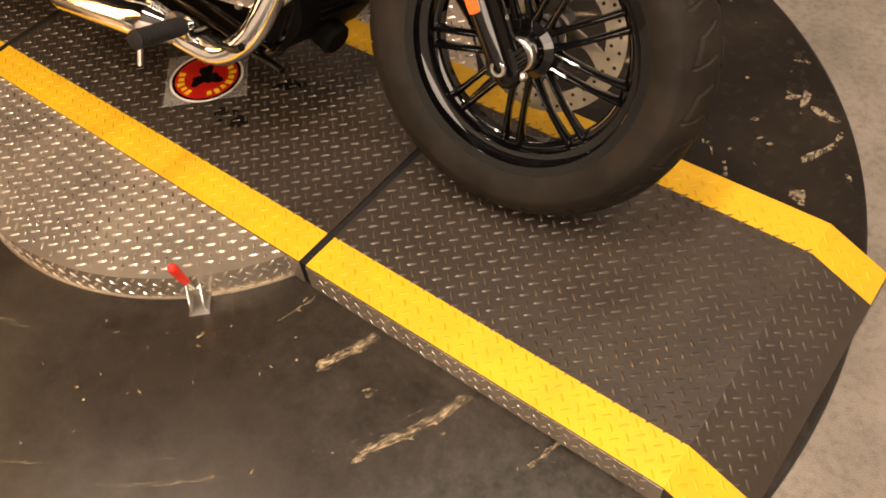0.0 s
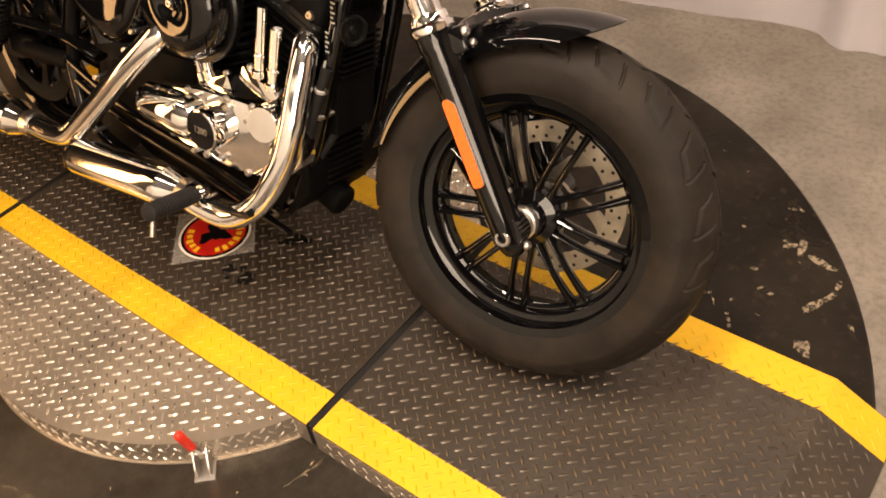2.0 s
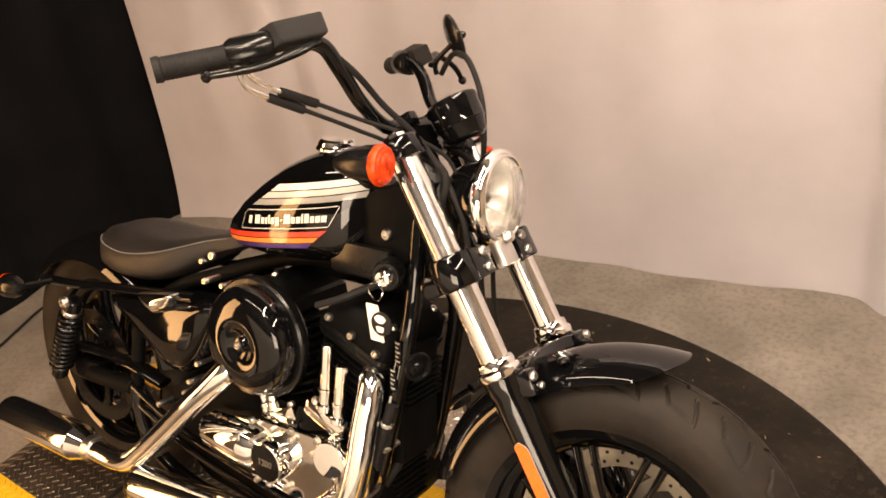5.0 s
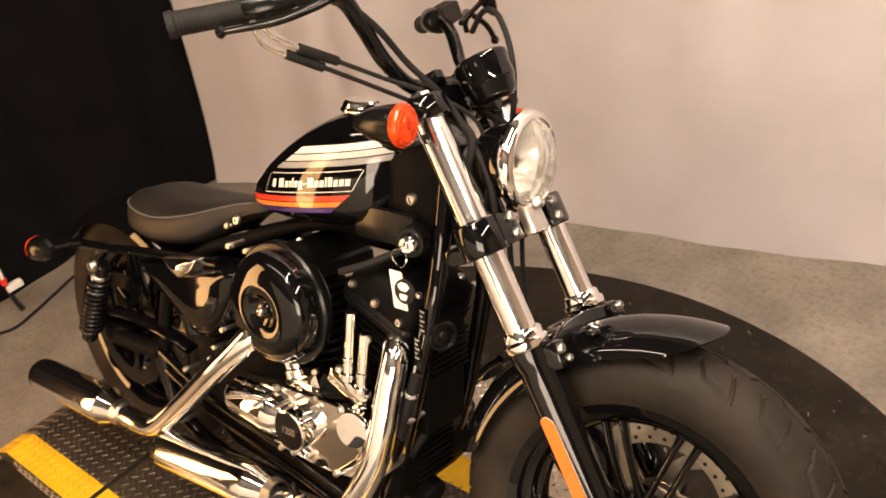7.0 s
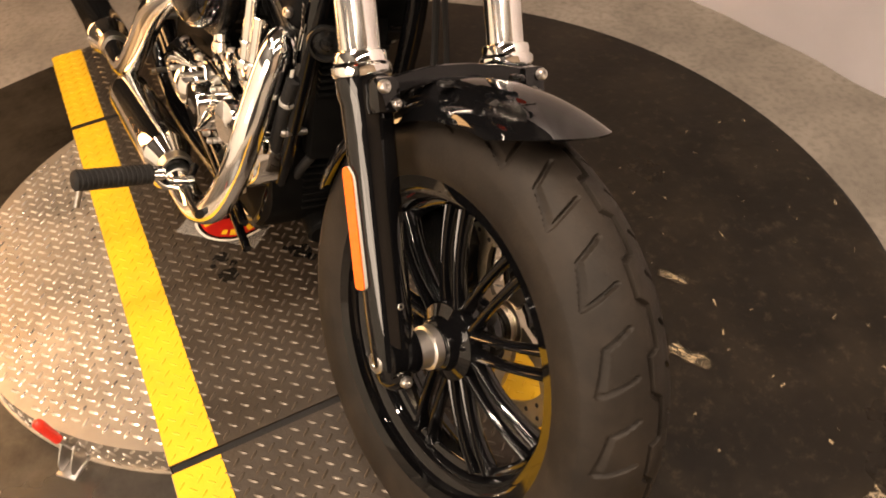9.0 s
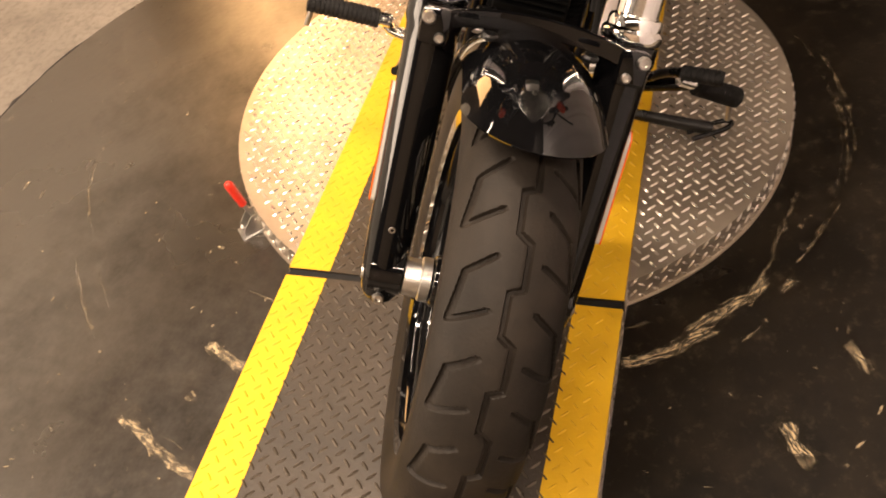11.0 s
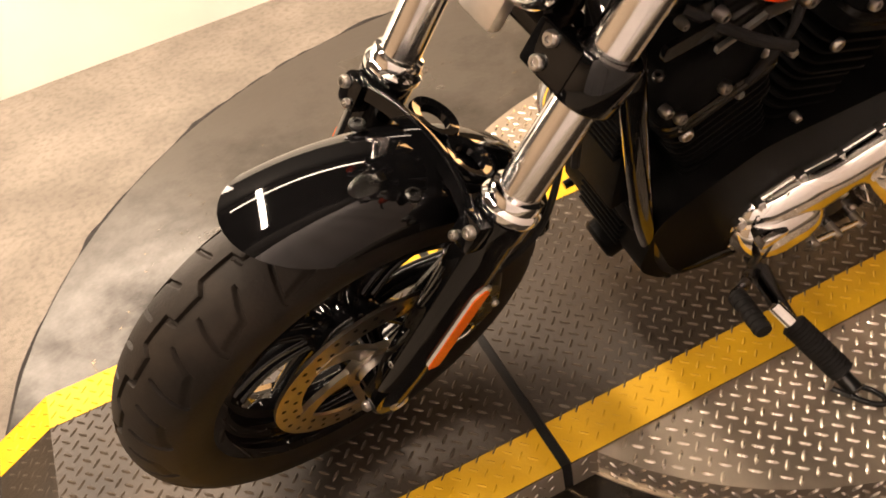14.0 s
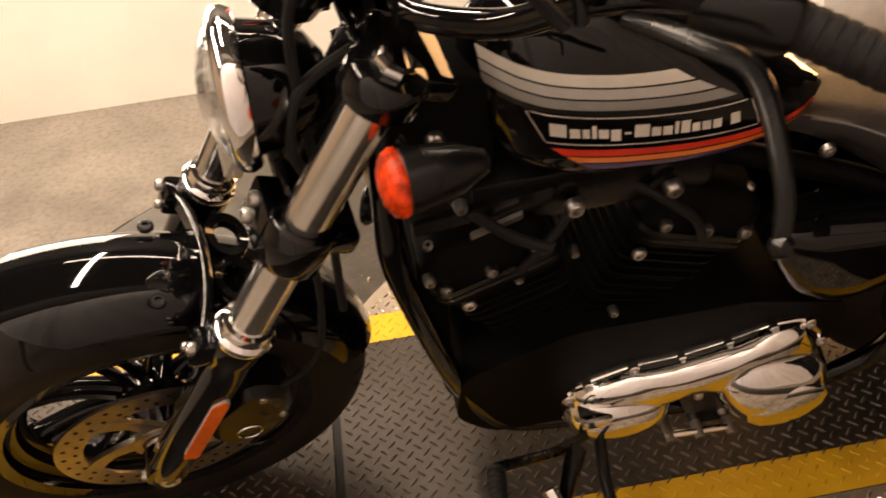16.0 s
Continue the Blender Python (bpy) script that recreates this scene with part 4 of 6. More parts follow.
for pts, r in (([leg(0.925, 0.022, -0.250), leg(0.868, 0.024, -0.185), leg(0.815, 0.012, -0.125), leg(0.73, 0.020, -0.07), leg(0.60, 0.02, -0.055), leg(0.50, -0.02, -0.05)], 0.0055),
               ([leg(0.895, -0.040, 0.215), leg(0.905, 0.020, 0.175), leg(0.86, 0.072, 0.11), leg(0.76, 0.080, 0.06), leg(0.62, 0.01, 0.05), leg(0.52, -0.05, 0.06), leg(0.36, -0.13, 0.09)], 0.0055),
               ([leg(0.74, -0.01, 0.05), leg(0.67, 0.035, 0.055), leg(0.60, 0.02, 0.065), leg(0.55, -0.03, 0.07)], 0.006),
               ([leg(0.74, -0.01, -0.05), leg(0.68, 0.03, -0.065), leg(0.62, -0.01, -0.070), leg(0.55, -0.06, -0.06)], 0.006)):
    part("control_cable", tube(bmesh.new(), pts, r, 8, st), M_GRIP, bike, "black control cable")

# turn signals
for y in (-1, 1):
    c = leg(0.714, 0.026, -0.225) if y < 0 else leg(0.692, -0.012, 0.184)
    ax = Vector((1, 0, 0.04)).normalized()
    bm = lathe(bmesh.new(), c - ax * 0.085, ax, [(0, 0), (0.004, 0.011), (0.030, 0.023), (0.060, 0.029), (0.078, 0.0305), (0.080, 0.029)], 28, st)
    sig = part("turn_signal", bm, M_BLACK, bike, "black bullet-shaped turn signal")
    bm = lathe(bmesh.new(), c - ax * 0.006, ax, [(0, 0.0300), (0.003, 0.0318), (0.007, 0.0318), (0.009, 0.0300), (0.013, 0.0285), (0.014, 0.0255), (0.0165, 0.0235), (0.0170, 0.0195), (0.0195, 0.0170), (0.0198, 0.0125), (0.0212, 0.0090), (0.0214, 0)], 28, st)
    part("amber_lens", bm, M_AMBER, sig, "amber turn signal lens with stepped rings", angle=25)
    bm = tube(bmesh.new(), [c - ax * 0.055, leg(0.705, -0.03, -0.190) if y < 0 else leg(0.690, -0.055, 0.165), leg(0.70, -0.02, y * 0.14)], 0.009, 10, st)
    part("signal_stalk", bm, M_BLACK, sig)

# ---- fuel tank
TANK = ((-0.472, 0.880, 0.815, 0.010), (-0.477, 0.902, 0.788, 0.024), (-0.486, 0.914, 0.772, 0.037), (-0.500, 0.923, 0.760, 0.053), (-0.520, 0.930, 0.738, 0.072), (-0.545, 0.934, 0.727, 0.085), (-0.580, 0.932, 0.719, 0.092), (-0.630, 0.919, 0.713, 0.095), (-0.700, 0.889, 0.708, 0.092),
        (-0.760, 0.853, 0.706, 0.083), (-0.815, 0.814, 0.707, 0.068), (-0.860, 0.776, 0.712, 0.047), (-0.892, 0.748, 0.722, 0.024), (-0.905, 0.738, 0.724, 0.010))


def tank_at(x):
    """Top, bottom and half width of the tank at x, smoothly between the sections."""
    for (a, *p), (b, *q) in zip(TANK, TANK[1:]):
        if b <= x <= a:
            t = (a - x) / (a - b)
            i = [s[0] for s in TANK].index(a)
            p0, q1 = TANK[max(i - 1, 0)][1:], TANK[min(i + 2, len(TANK) - 1)][1:]
            return [0.5 * (2 * p[k] + (q[k] - p0[k]) * t + (2 * p0[k] - 5 * p[k] + 4 * q[k] - q1[k]) * t * t + (3 * p[k] - p0[k] - 3 * q[k] + q1[k]) * t ** 3) for k in range(3)]
    return list(TANK[0][1:] if x > TANK[0][0] else TANK[-1][1:])


def tank_side(x, z):
    """Half width of the tank at a height."""
    top, low, w = tank_at(x)
    mid = low + 0.36 * (top - low)
    if z >= mid:
        s = min(1, ((z - mid) / (top - mid))) ** (1 / 0.92)
        return w * max(0.0, 1 - s * s) ** (0.5 * 0.80)
    s = min(1, ((mid - z) / (mid - low))) ** (1 / 0.6)
    return w * max(0.0, 1 - s * s) ** (0.5 * 0.55)


def tank_ring(x, n=48):
    top, low, w = tank_at(x)
    mid = low + 0.36 * (top - low)
    ring = []
    for k in range(n):
        a = 2 * math.pi * k / n
        c, s = math.cos(a), math.sin(a)
        ey, ez, h = (0.80, 0.92, top - mid) if s >= 0 else (0.55, 0.6, mid - low)
        ring.append((x, math.copysign(abs(c) ** ey, c) * w, mid + math.copysign(abs(s) ** ez, s) * h))
    return ring


bm = loft(bmesh.new(), [tank_ring(-0.472 - (0.905 - 0.472) * (k / 64) ** 1.35) for k in range(65)])
tank = part("fuel_tank", bm, M_PAINT, bike, "gloss black peanut fuel tank with retro stripes", angle=70)


def tank_decal(name, side, x0, x1, lo, hi, mat, label, skew0=0.0, skew1=0.0, n=40, m=5):
    """A painted band on the tank's flank between two sloping lines."""
    bm = bmesh.new()
    rows = []
    for i in range(n + 1):
        col = []
        for j in range(m + 1):
            v = j / m
            x = x0 + skew0 * v + (x1 + skew1 * v - x0 - skew0 * v) * i / n
            z = lo(x) + (hi(x) - lo(x)) * v
            col.append(bm.verts.new((x, side * (tank_side(x, z) + 0.0009), z)))
        rows.append(col)
    for a, b in zip(rows, rows[1:]):
        for j in range(m):
            bm.faces.new((a[j], b[j], b[j + 1], a[j + 1]))
    return part(name, bm, mat, tank, label)


def line(z):
    """A line along the flank, falling to the rear."""
    return lambda x: z + 0.168 * (x + 0.62)


# name letters as plain bars: start, width, low and high edge as shares of the panel
BARS = []
at = 0.0
for wide, gap, low, high in ((14, 3, 0, 17), (9, 2, 0, 12), (6, 2, 0, 12), (4, 2, 0, 17), (9, 2, 0, 12), (9, 3, -4, 12), (6, 3, 5, 8), (14, 2, 0, 17), (9, 2, 0, 12), (9, 2, 0, 12), (4, 2, 0, 17), (9, 2, 0, 17), (8, 2, 0, 12), (9, 2, 0, 12), (9, 0, 0, 12)):
    BARS.append((at, wide, low, high))
    at += wide + gap
for side in (-1, 1):
    for z0, z1, xf, xr, mat, lab in ((0.8592, 0.8712, -0.4870, -0.700, M_WHITE, "cream stripe"), (0.8465, 0.8572, -0.4885, -0.727, M_PALE, "pale grey stripe"), (0.8338, 0.8445, -0.4900, -0.754, M_GREY, "grey stripe")):
        tank_decal("stripe", side, xf, xr, line(z0), line(z1), mat, lab, 0.002, 0.022, n=64)
    for z0, z1, mat, lab in ((0.7712, 0.7812, M_REDSTRIPE, "red stripe"), (0.7602, 0.7694, M_ORANGE, "orange stripe"), (0.7495, 0.7585, M_PURPLE, "purple stripe")):
        tank_decal("stripe", side, -0.550 - (0.7812 - z0) * 1.45, -0.890 if z0 > 0.76 else -0.880, line(z0), line(z1), mat, lab, (z1 - z0) * 1.45, 0.006, n=64)
    # outlined name panel with a slanted front, and plain bars for the maker's name
    for z0, z1, xa, xb in ((0.8240, 0.8254, -0.529, -0.768), (0.7876, 0.7890, -0.546, -0.790)):
        tank_decal("panel_outline", side, xa, xb, line(z0), line(z1), M_WHITE, "thin white outline", m=1, n=50)
    for xa, xb, k in ((-0.5440, -0.5453, 0.0190), (-0.7905, -0.7918, 0.0170)):
        tank_decal("panel_outline", side, xa, xb, line(0.7895), line(0.8235), M_WHITE, "thin white outline", k, k, n=2, m=8)
    for begin, wide, low, high in BARS:
        u0, u1 = begin / at, (begin + wide) / at
        if side < 0:
            u0, u1 = 1 - u0, 1 - u1
        a, b = -0.549 - 0.190 * u0, -0.549 - 0.190 * u1
        tank_decal("name_bar", side, a, b, line(0.7980 + 0.001 * low), line(0.7980 + 0.001 * high), M_WHITE, "plain white bar", 0.0016, 0.0016, n=3, m=2)
    tank_decal("name_bar", side, -0.751, -0.763, line(0.7985), line(0.8135), M_WHITE, "small plain emblem", 0.003, 0.003, n=3, m=2)
bm = lathe(bmesh.new(), (-0.597, 0, 0.926), (0.06, 0, 1), [(0, 0.040), (0.004, 0.040), (0.008, 0.036), (0.010, 0.036), (0.016, 0.034), (0.020, 0.030), (0.022, 0)], 28)
part("fuel_cap", bm, M_CHROME, tank, "chrome fuel cap", angle=25)
for y in (-1, 1):
    part("tank_bolt", bolt(bmesh.new(), (-0.436, y * 0.049, 0.797), (0, y, 0), 0.011, 0.010), M_STEEL, tank, "bright mounting bolt")

# ---- frame
for y in (-1, 1):
    pts = [leg(0.66, -0.06, 0.02 * y), (-0.375, 0.055 * y, 0.70), (-0.375, 0.075 * y, 0.62), (-0.402, 0.083 * y, 0.48), (-0.430, 0.087 * y, 0.36), (-0.466, 0.09 * y, 0.252), (-0.500, 0.09 * y, 0.185), (-0.552, 0.09 * y, 0.146), (-0.70, 0.10 * y, 0.135), (-0.95, 0.12 * y, 0.14), (-1.10, 0.125 * y, 0.20), (-1.14, 0.125 * y, 0.33)]
    part("frame_tube", tube(bmesh.new(), pts, 0.0165, 14), M_PAINT, bike, "gloss black frame tube")
    pts = [leg(0.60, -0.06, 0.02 * y), (-0.50, 0.022 * y, 0.73), (-0.70, 0.026 * y, 0.70), (-0.88, 0.045 * y, 0.64), (-1.02, 0.075 * y, 0.585), (-1.13, 0.095 * y, 0.49), (-1.15, 0.115 * y, 0.33)]
    part("frame_tube", tube(bmesh.new(), pts, 0.0155, 14), M_SATIN, bike, "dull black backbone tube")
    pts = [(-0.90, 0.118 * y, 0.600), (-1.05, 0.126 * y, 0.584), (-1.20, 0.129 * y, 0.566), (-1.33, 0.130 * y, 0.548), (-1.48, 0.120 * y, 0.528)]
    part("fender_strut", tube(bmesh.new(), pts, 0.017, 14, flat=0.6), M_PAINT, bike, "gloss black fender strut")
    bm = rod(bmesh.new(), (-1.145, 0.125 * y, 0.33), REAR + Vector((0.03, 0.125 * y, 0)), 0.020, 16)
    box(bm, (REAR.x - 0.05, 0.112 * y - 0.010, REAR.z - 0.026), (REAR.x + 0.05, 0.112 * y + 0.024, REAR.z + 0.026), ident, 0.006)
    part("swingarm", bm, M_SATIN, bike, "black swingarm")
    # shock absorber
    a, b = Vector((-1.305, 0.155 * y, 0.520)), Vector((-1.415, 0.155 * y, 0.300))
    d = (b - a).normalized()
    bm = rod(bmesh.new(), a, a + d * 0.05, 0.020, 18)
    rod(bm, a, b, 0.011, 14)
    rod(bm, b - d * 0.03, b, 0.019, 16)
    shock = part("shock_absorber", bm, M_BLACK, bike, "black coil-over rear shock")
    L = (b - a).length - 0.075
    s1, t1 = axis_frame(d)[1:]
    coil = [a + d * (0.045 + L * k / 168) + (s1 * math.cos(k * 0.449) + t1 * math.sin(k * 0.449)) * 0.025 for k in range(169)]
    part("coil_spring", tube(bmesh.new(), coil, 0.0046, 7, smooth=False), M_BLACK, shock, "black coil spring")
    bm = bolt(bmesh.new(), a + Vector((0, 0.02 * y, 0)), (0, y, 0), 0.014, 0.012)
    rod(bm, a + d * 0.030, a + d * 0.042, 0.0225, 20)
    part("shock_bolt", bm, M_STEEL, shock, "bright shock bolt")

# ---- seat and rear fender
# x, half width, underside, stitched rim, crown
SEAT = ((-1.318, 0.010, 0.612, 0.650, 0.654), (-1.312, 0.046, 0.604, 0.654, 0.668), (-1.295, 0.075, 0.598, 0.655, 0.678), (-1.260, 0.101, 0.592, 0.653, 0.684), (-1.210, 0.117, 0.588, 0.649, 0.686),
        (-1.150, 0.122, 0.586, 0.648, 0.684), (-1.090, 0.117, 0.590, 0.655, 0.684), (-1.030, 0.103, 0.602, 0.668, 0.690), (-0.977, 0.080, 0.628, 0.684, 0.700), (-0.930, 0.058, 0.656, 0.698, 0.710),
        (-0.883, 0.044, 0.678, 0.708, 0.718), (-0.850, 0.034, 0.690, 0.714, 0.722), (-0.838, 0.020, 0.698, 0.714, 0.720))


def seat_ring(x, w, low, rim, top):
    """One section of the seat: a deep padded skirt below the stitched rim and a dished top above it."""
    dish = 0.10 * (top - rim)
    half = [(0.0, low), (0.45, low), (0.78, low + 0.004), (0.93, low + 0.014), (1.0, low + 0.36 * (rim - low)), (1.0, low + 0.72 * (rim - low)), (0.965, rim - 0.004), (0.935, rim + 0.001),
            (0.915, rim + 0.006), (0.80, rim + 0.5 * (top - rim)), (0.60, rim + 0.85 * (top - rim)), (0.35, top - 0.5 * dish), (0.0, top - dish)]
    return [(x, -w * u, z) for u, z in half] + [(x, w * u, z) for u, z in half[-2:0:-1]]


stations = smooth_path([Vector((p[0], p[1], p[2])) for p in SEAT], 4)
uppers = smooth_path([Vector((p[0], p[3], p[4])) for p in SEAT], 4)
bm = loft(bmesh.new(), [seat_ring(a.x, max(a.y, 0.004), a.z, b.y, b.z) for a, b in zip(stations, uppers)])
seat = part("seat", bm, M_SEAT, bike, "black vinyl solo seat with stitched rim", angle=80)
for y in (-1, 1):
    pts = [(x, y * (w * 0.93 + 0.001), rim + 0.0045) for x, w, low, rim, top in SEAT[1:-2]]
    part("seat_seam", tube(bmesh.new(), pts, 0.0017, 6), M_STITCH, seat, "grey stitched seam")
    bolt_parts("seat_bolt", [((-0.905, y * 0.062, 0.676), (0, y, 0.1), 0.010, 0.008)], seat, M_STEEL, "bright seat bolt")
bm = bmesh.new()
secs = []
for k in range(49):
    a = radians(-8 + 132 * k / 48)
    row = []
    for i in range(15):
        u = -1 + 2 * i / 14
        y = 0.100 * math.sin(u * radians(82)) / math.sin(radians(82))
        r = 0.346 - 0.056 * (1 - math.cos(u * radians(82))) / (1 - math.cos(radians(82)))
        row.append(REAR + Vector((math.cos(a + radians(22)) * r, y, math.sin(a + radians(22)) * r * 0.94)))
    secs.append(row)
loft(bm, secs, close=False, caps=False)
bmesh.ops.recalc_face_normals(bm, faces=bm.faces)
bmesh.ops.solidify(bm, geom=bm.faces[:], thickness=0.003)
part("rear_fender", bm, M_PAINT, bike, "gloss black chopped rear fender", angle=60)
for y in (-1, 1):
    c = Vector((-1.43, y * 0.225, 0.545))
    bm = lathe(bmesh.new(), c + Vector((0.03, 0, 0)), (-1, 0, 0), [(0, 0), (0.004, 0.014), (0.03, 0.026), (0.055, 0.029), (0.06, 0.028)], 20)
    sig = part("rear_turn_signal", bm, M_BLACK, bike, "black bullet rear turn signal")
    part("red_lens", lathe(bmesh.new(), c + Vector((-0.028, 0, 0)), (-1, 0, 0), [(0, 0.029), (0.008, 0.028), (0.016, 0.018), (0.018, 0)], 20), M_AMBER, sig, "amber lens")
    part("signal_stalk", rod(bmesh.new(), c, Vector((-1.43, y * 0.12, 0.535)), 0.007), M_BLACK, sig)

# ---- engine
bm = plate(bmesh.new(), rounded([(-0.445, 0.36), (-0.430, 0.24), (-0.49, 0.165), (-0.72, 0.15), (-0.93, 0.165), (-1.03, 0.24), (-1.03, 0.36), (-0.86, 0.42), (-0.60, 0.43)], 0.03), -0.105, 0.105)
part("engine_case", bm, M_SATIN, bike, "satin black V-twin crankcase")
CRANK = Vector((-0.62, 0, 0.285))
for k, ang in ((0, 22.5), (1, -22.5)):
    d = Vector((math.sin(radians(ang)), 0, math.cos(radians(ang))))
    sx = Vector((d.z, 0, -d.x))
    cyl = part("cylinder", rod(bmesh.new(), CRANK + d * 0.08, CRANK + d * 0.35, 0.052, 28), M_SATIN, bike, "black finned cylinder")
    for j in range(12):
        h = 0.105 + 0.0165 * j
        wx, wy = (0.070, 0.078) if j < 8 else (0.078, 0.086)
        secs = []
        for dz, q in ((-0.0026, 0.96), (-0.0022, 1.0), (0.0018, 1.0), (0.0026, 0.96)):
            c = CRANK + d * (h + dz)
            secs.append([c + sx * (x * q) + Vector((0, y * q, 0)) for x, y in rounded([(-wx, -wy), (wx, -wy), (wx, wy), (-wx, wy)], 0.026, 4)])
        part("cooling_fin", loft(bmesh.new(), secs), M_SATIN, cyl)
    secs = []
    for h, wx, wy in ((0.305, 0.080, 0.090), (0.310, 0.086, 0.098), (0.330, 0.088, 0.100), (0.334, 0.084, 0.097), (0.340, 0.084, 0.097), (0.375, 0.080, 0.092), (0.392, 0.066, 0.080), (0.398, 0.05, 0.065)):
        c = CRANK + d * h
        secs.append([c + sx * x + Vector((0, y, 0)) for x, y in rounded([(-wx, -wy), (wx, -wy), (wx, wy), (-wx, wy)], 0.030, 5)])
    rock = part("rocker_box", loft(bmesh.new(), secs), M_SATIN, cyl, "satin black rocker box")
    secs = []
    for h, q in ((0.320, 1.012), (0.340, 1.012)):
        c = CRANK + d * h
        secs.append([c + sx * x * q + Vector((0, y * q, 0)) for x, y in rounded([(-0.0855, -0.0985), (0.0855, -0.0985), (0.0855, 0.0985), (-0.0855, 0.0985)], 0.030, 5)])
    part("rocker_gasket_band", loft(bmesh.new(), secs), M_BLACK, cyl, "black joint band")
    spots = []
    for x, y in ((-0.06, -0.094), (0.0, -0.096), (0.06, -0.094), (-0.06, 0.094), (0.0, 0.096), (0.06, 0.094)):
        spots.append((CRANK + d * 0.350 + sx * x + Vector((0, y, 0)), (0, math.copysign(1, y), 0.25), 0.0085, 0.010))
    for x, y in ((-0.055, -0.06), (0.055, -0.06), (-0.055, 0.06), (0.055, 0.06)):
        spots.append((CRANK + d * 0.386 + sx * x + Vector((0, y, 0)), d, 0.008, 0.012))
    bolt_parts("rocker_bolt", spots, cyl, M_STEEL, "bright rocker box bolt")
    # head bolt on the flank
    bolt_parts("head_bolt", [(CRANK + d * 0.285 + sx * 0.055 + Vector((0, y * 0.086, 0)), (0, y, 0), 0.010, 0.008) for y in (-1, 1)], cyl, M_STEEL)
    # pushrod tubes
    for x0, x1 in ((0.010, 0.020), (0.048, 0.052)):
        a = CRANK + d * 0.31 + sx * x0 * (1 if k == 0 else -1) + Vector((0, -0.100, 0))
        b = CRANK + d * 0.135 + sx * (x1 * 0.6) * (1 if k == 0 else -1) + Vector((0, -0.112, 0))
        if k == 0:
            a, b = (Vector((-0.533, -0.113, 0.585)), Vector((-0.541, -0.120, 0.450))) if x0 < 0.02 else (Vector((-0.498, -0.113, 0.552)), Vector((-0.507, -0.120, 0.434)))
        bm = rod(bmesh.new(), a, b, 0.0115, 18)
        rod(bm, b + (a - b) * 0.30, b + (a - b) * 0.36, 0.0140, 18)
        rod(bm, b, b + (a - b) * 0.12, 0.0155, 18)
        part("pushrod_tube", bm, M_CHROME, cyl, "chrome pushrod tube")
    # lifter block
    c = CRANK + d * 0.125 + Vector((0, -0.112, 0)) if k else Vector((-0.540, -0.116, 0.432))
    bm = box(bmesh.new(), (-0.05, -0.012, -0.016), (0.05, 0.016, 0.016), lambda p: c + sx * p.x + Vector((0, p.y, 0)) + d * p.z, 0.005)
    part("lifter_block", bm, M_CHROME, cyl, "chrome lifter block")
    bolt_parts("lifter_bolt", [(c + sx * x + d * 0.014, d, 0.008, 0.009) for x in (-0.038, 0.038)], cyl, M_STEEL)
# cam cover
bm = bmesh.new()
outline = rounded([(-0.425, 0.385), (-0.420, 0.310), (-0.470, 0.265), (-0.60, 0.245), (-0.72, 0.250), (-0.80, 0.270), (-0.845, 0.290), (-0.850, 0.345), (-0.790, 0.375), (-0.70, 0.395), (-0.55, 0.405)], 0.03, 5)
loft(bm, [[(c[0] * q + -0.63 * (1 - q), y, c[1] * q + 0.325 * (1 - q)) for c in outline] for y, q in ((-0.100, 1.0), (-0.132, 1.0), (-0.140, 0.985), (-0.144, 0.95))])
cam_cover = part("cam_cover", bm, M_CHROME, bike, "polished chrome cam cover")
bm = bmesh.new()
lathe(bm, (-0.868, -0.128, 0.322), (1, -0.06, 0.03), [(0, 0), (0, 0.034), (0.004, 0.038), (0.020, 0.040), (0.022, 0.046), (0.080, 0.051), (0.135, 0.051), (0.165, 0.045), (0.185, 0.026)], 32)
part("starter_cover", bm, M_CHROME, cam_cover, "chrome barrel cover")
bm = lathe(bmesh.new(), (-0.655, -0.135, 0.325), (0, -1, 0), [(0, 0.044), (0.036, 0.044), (0.040, 0.042), (0.041, 0.039)], 36)
part("timer_cover", bm, M_CHROME, cam_cover, "chrome round timer cover")
timer = part("timer_face", lathe(bmesh.new(), (-0.655, -0.174, 0.325), (0, -1, 0), [(0, 0.0395), (0.002, 0.039), (0.002, 0)], 36), M_PAINT, cam_cover, "black timer cover face")
bm = lathe(bmesh.new(), (-0.496, -0.125, 0.380), (0.15, -1, 0.1), [(0, 0.036), (0.040, 0.036), (0.045, 0.033), (0.046, 0)], 32)
part("oil_cover", bm, M_CHROME, cam_cover, "chrome round cover cap")
spots = []
for x, z in ((-0.44, 0.35), (-0.46, 0.275), (-0.56, 0.255), (-0.68, 0.256), (-0.78, 0.275), (-0.835, 0.31), (-0.79, 0.365), (-0.61, 0.395), (-0.54, 0.398), (-0.72, 0.385)):
    spots.append(((x, -0.142, z), (0, -1, 0), 0.0075, 0.008))
bolt_parts("cover_bolt", spots, cam_cover, M_STEEL, "bright cover bolt")


def lettering(text, size, m, mat, parent, depth=0.0006):
    cu = bpy.data.curves.new("lettering", "FONT")
    cu.body, cu.size, cu.extrude, cu.align_x, cu.align_y = text, size, depth, "CENTER", "CENTER"
    ob = bpy.data.objects.new("lettering", cu)
    scene.collection.objects.link(ob)
    me = bpy.data.meshes.new_from_object(ob.evaluated_get(bpy.context.evaluated_depsgraph_get()))
    bpy.data.objects.remove(ob)
    me.transform(m)
    me.materials.append(mat)
    o = new("lettering", me)
    o.parent = parent
    return tagged(o, "small raised numerals")


lettering("1200", 0.019, Matrix(((1, 0, 0, -0.655), (0, 0, -1, -0.1768), (0, 1, 0, 0.325), (0, 0, 0, 1))), M_STEEL, cam_cover)

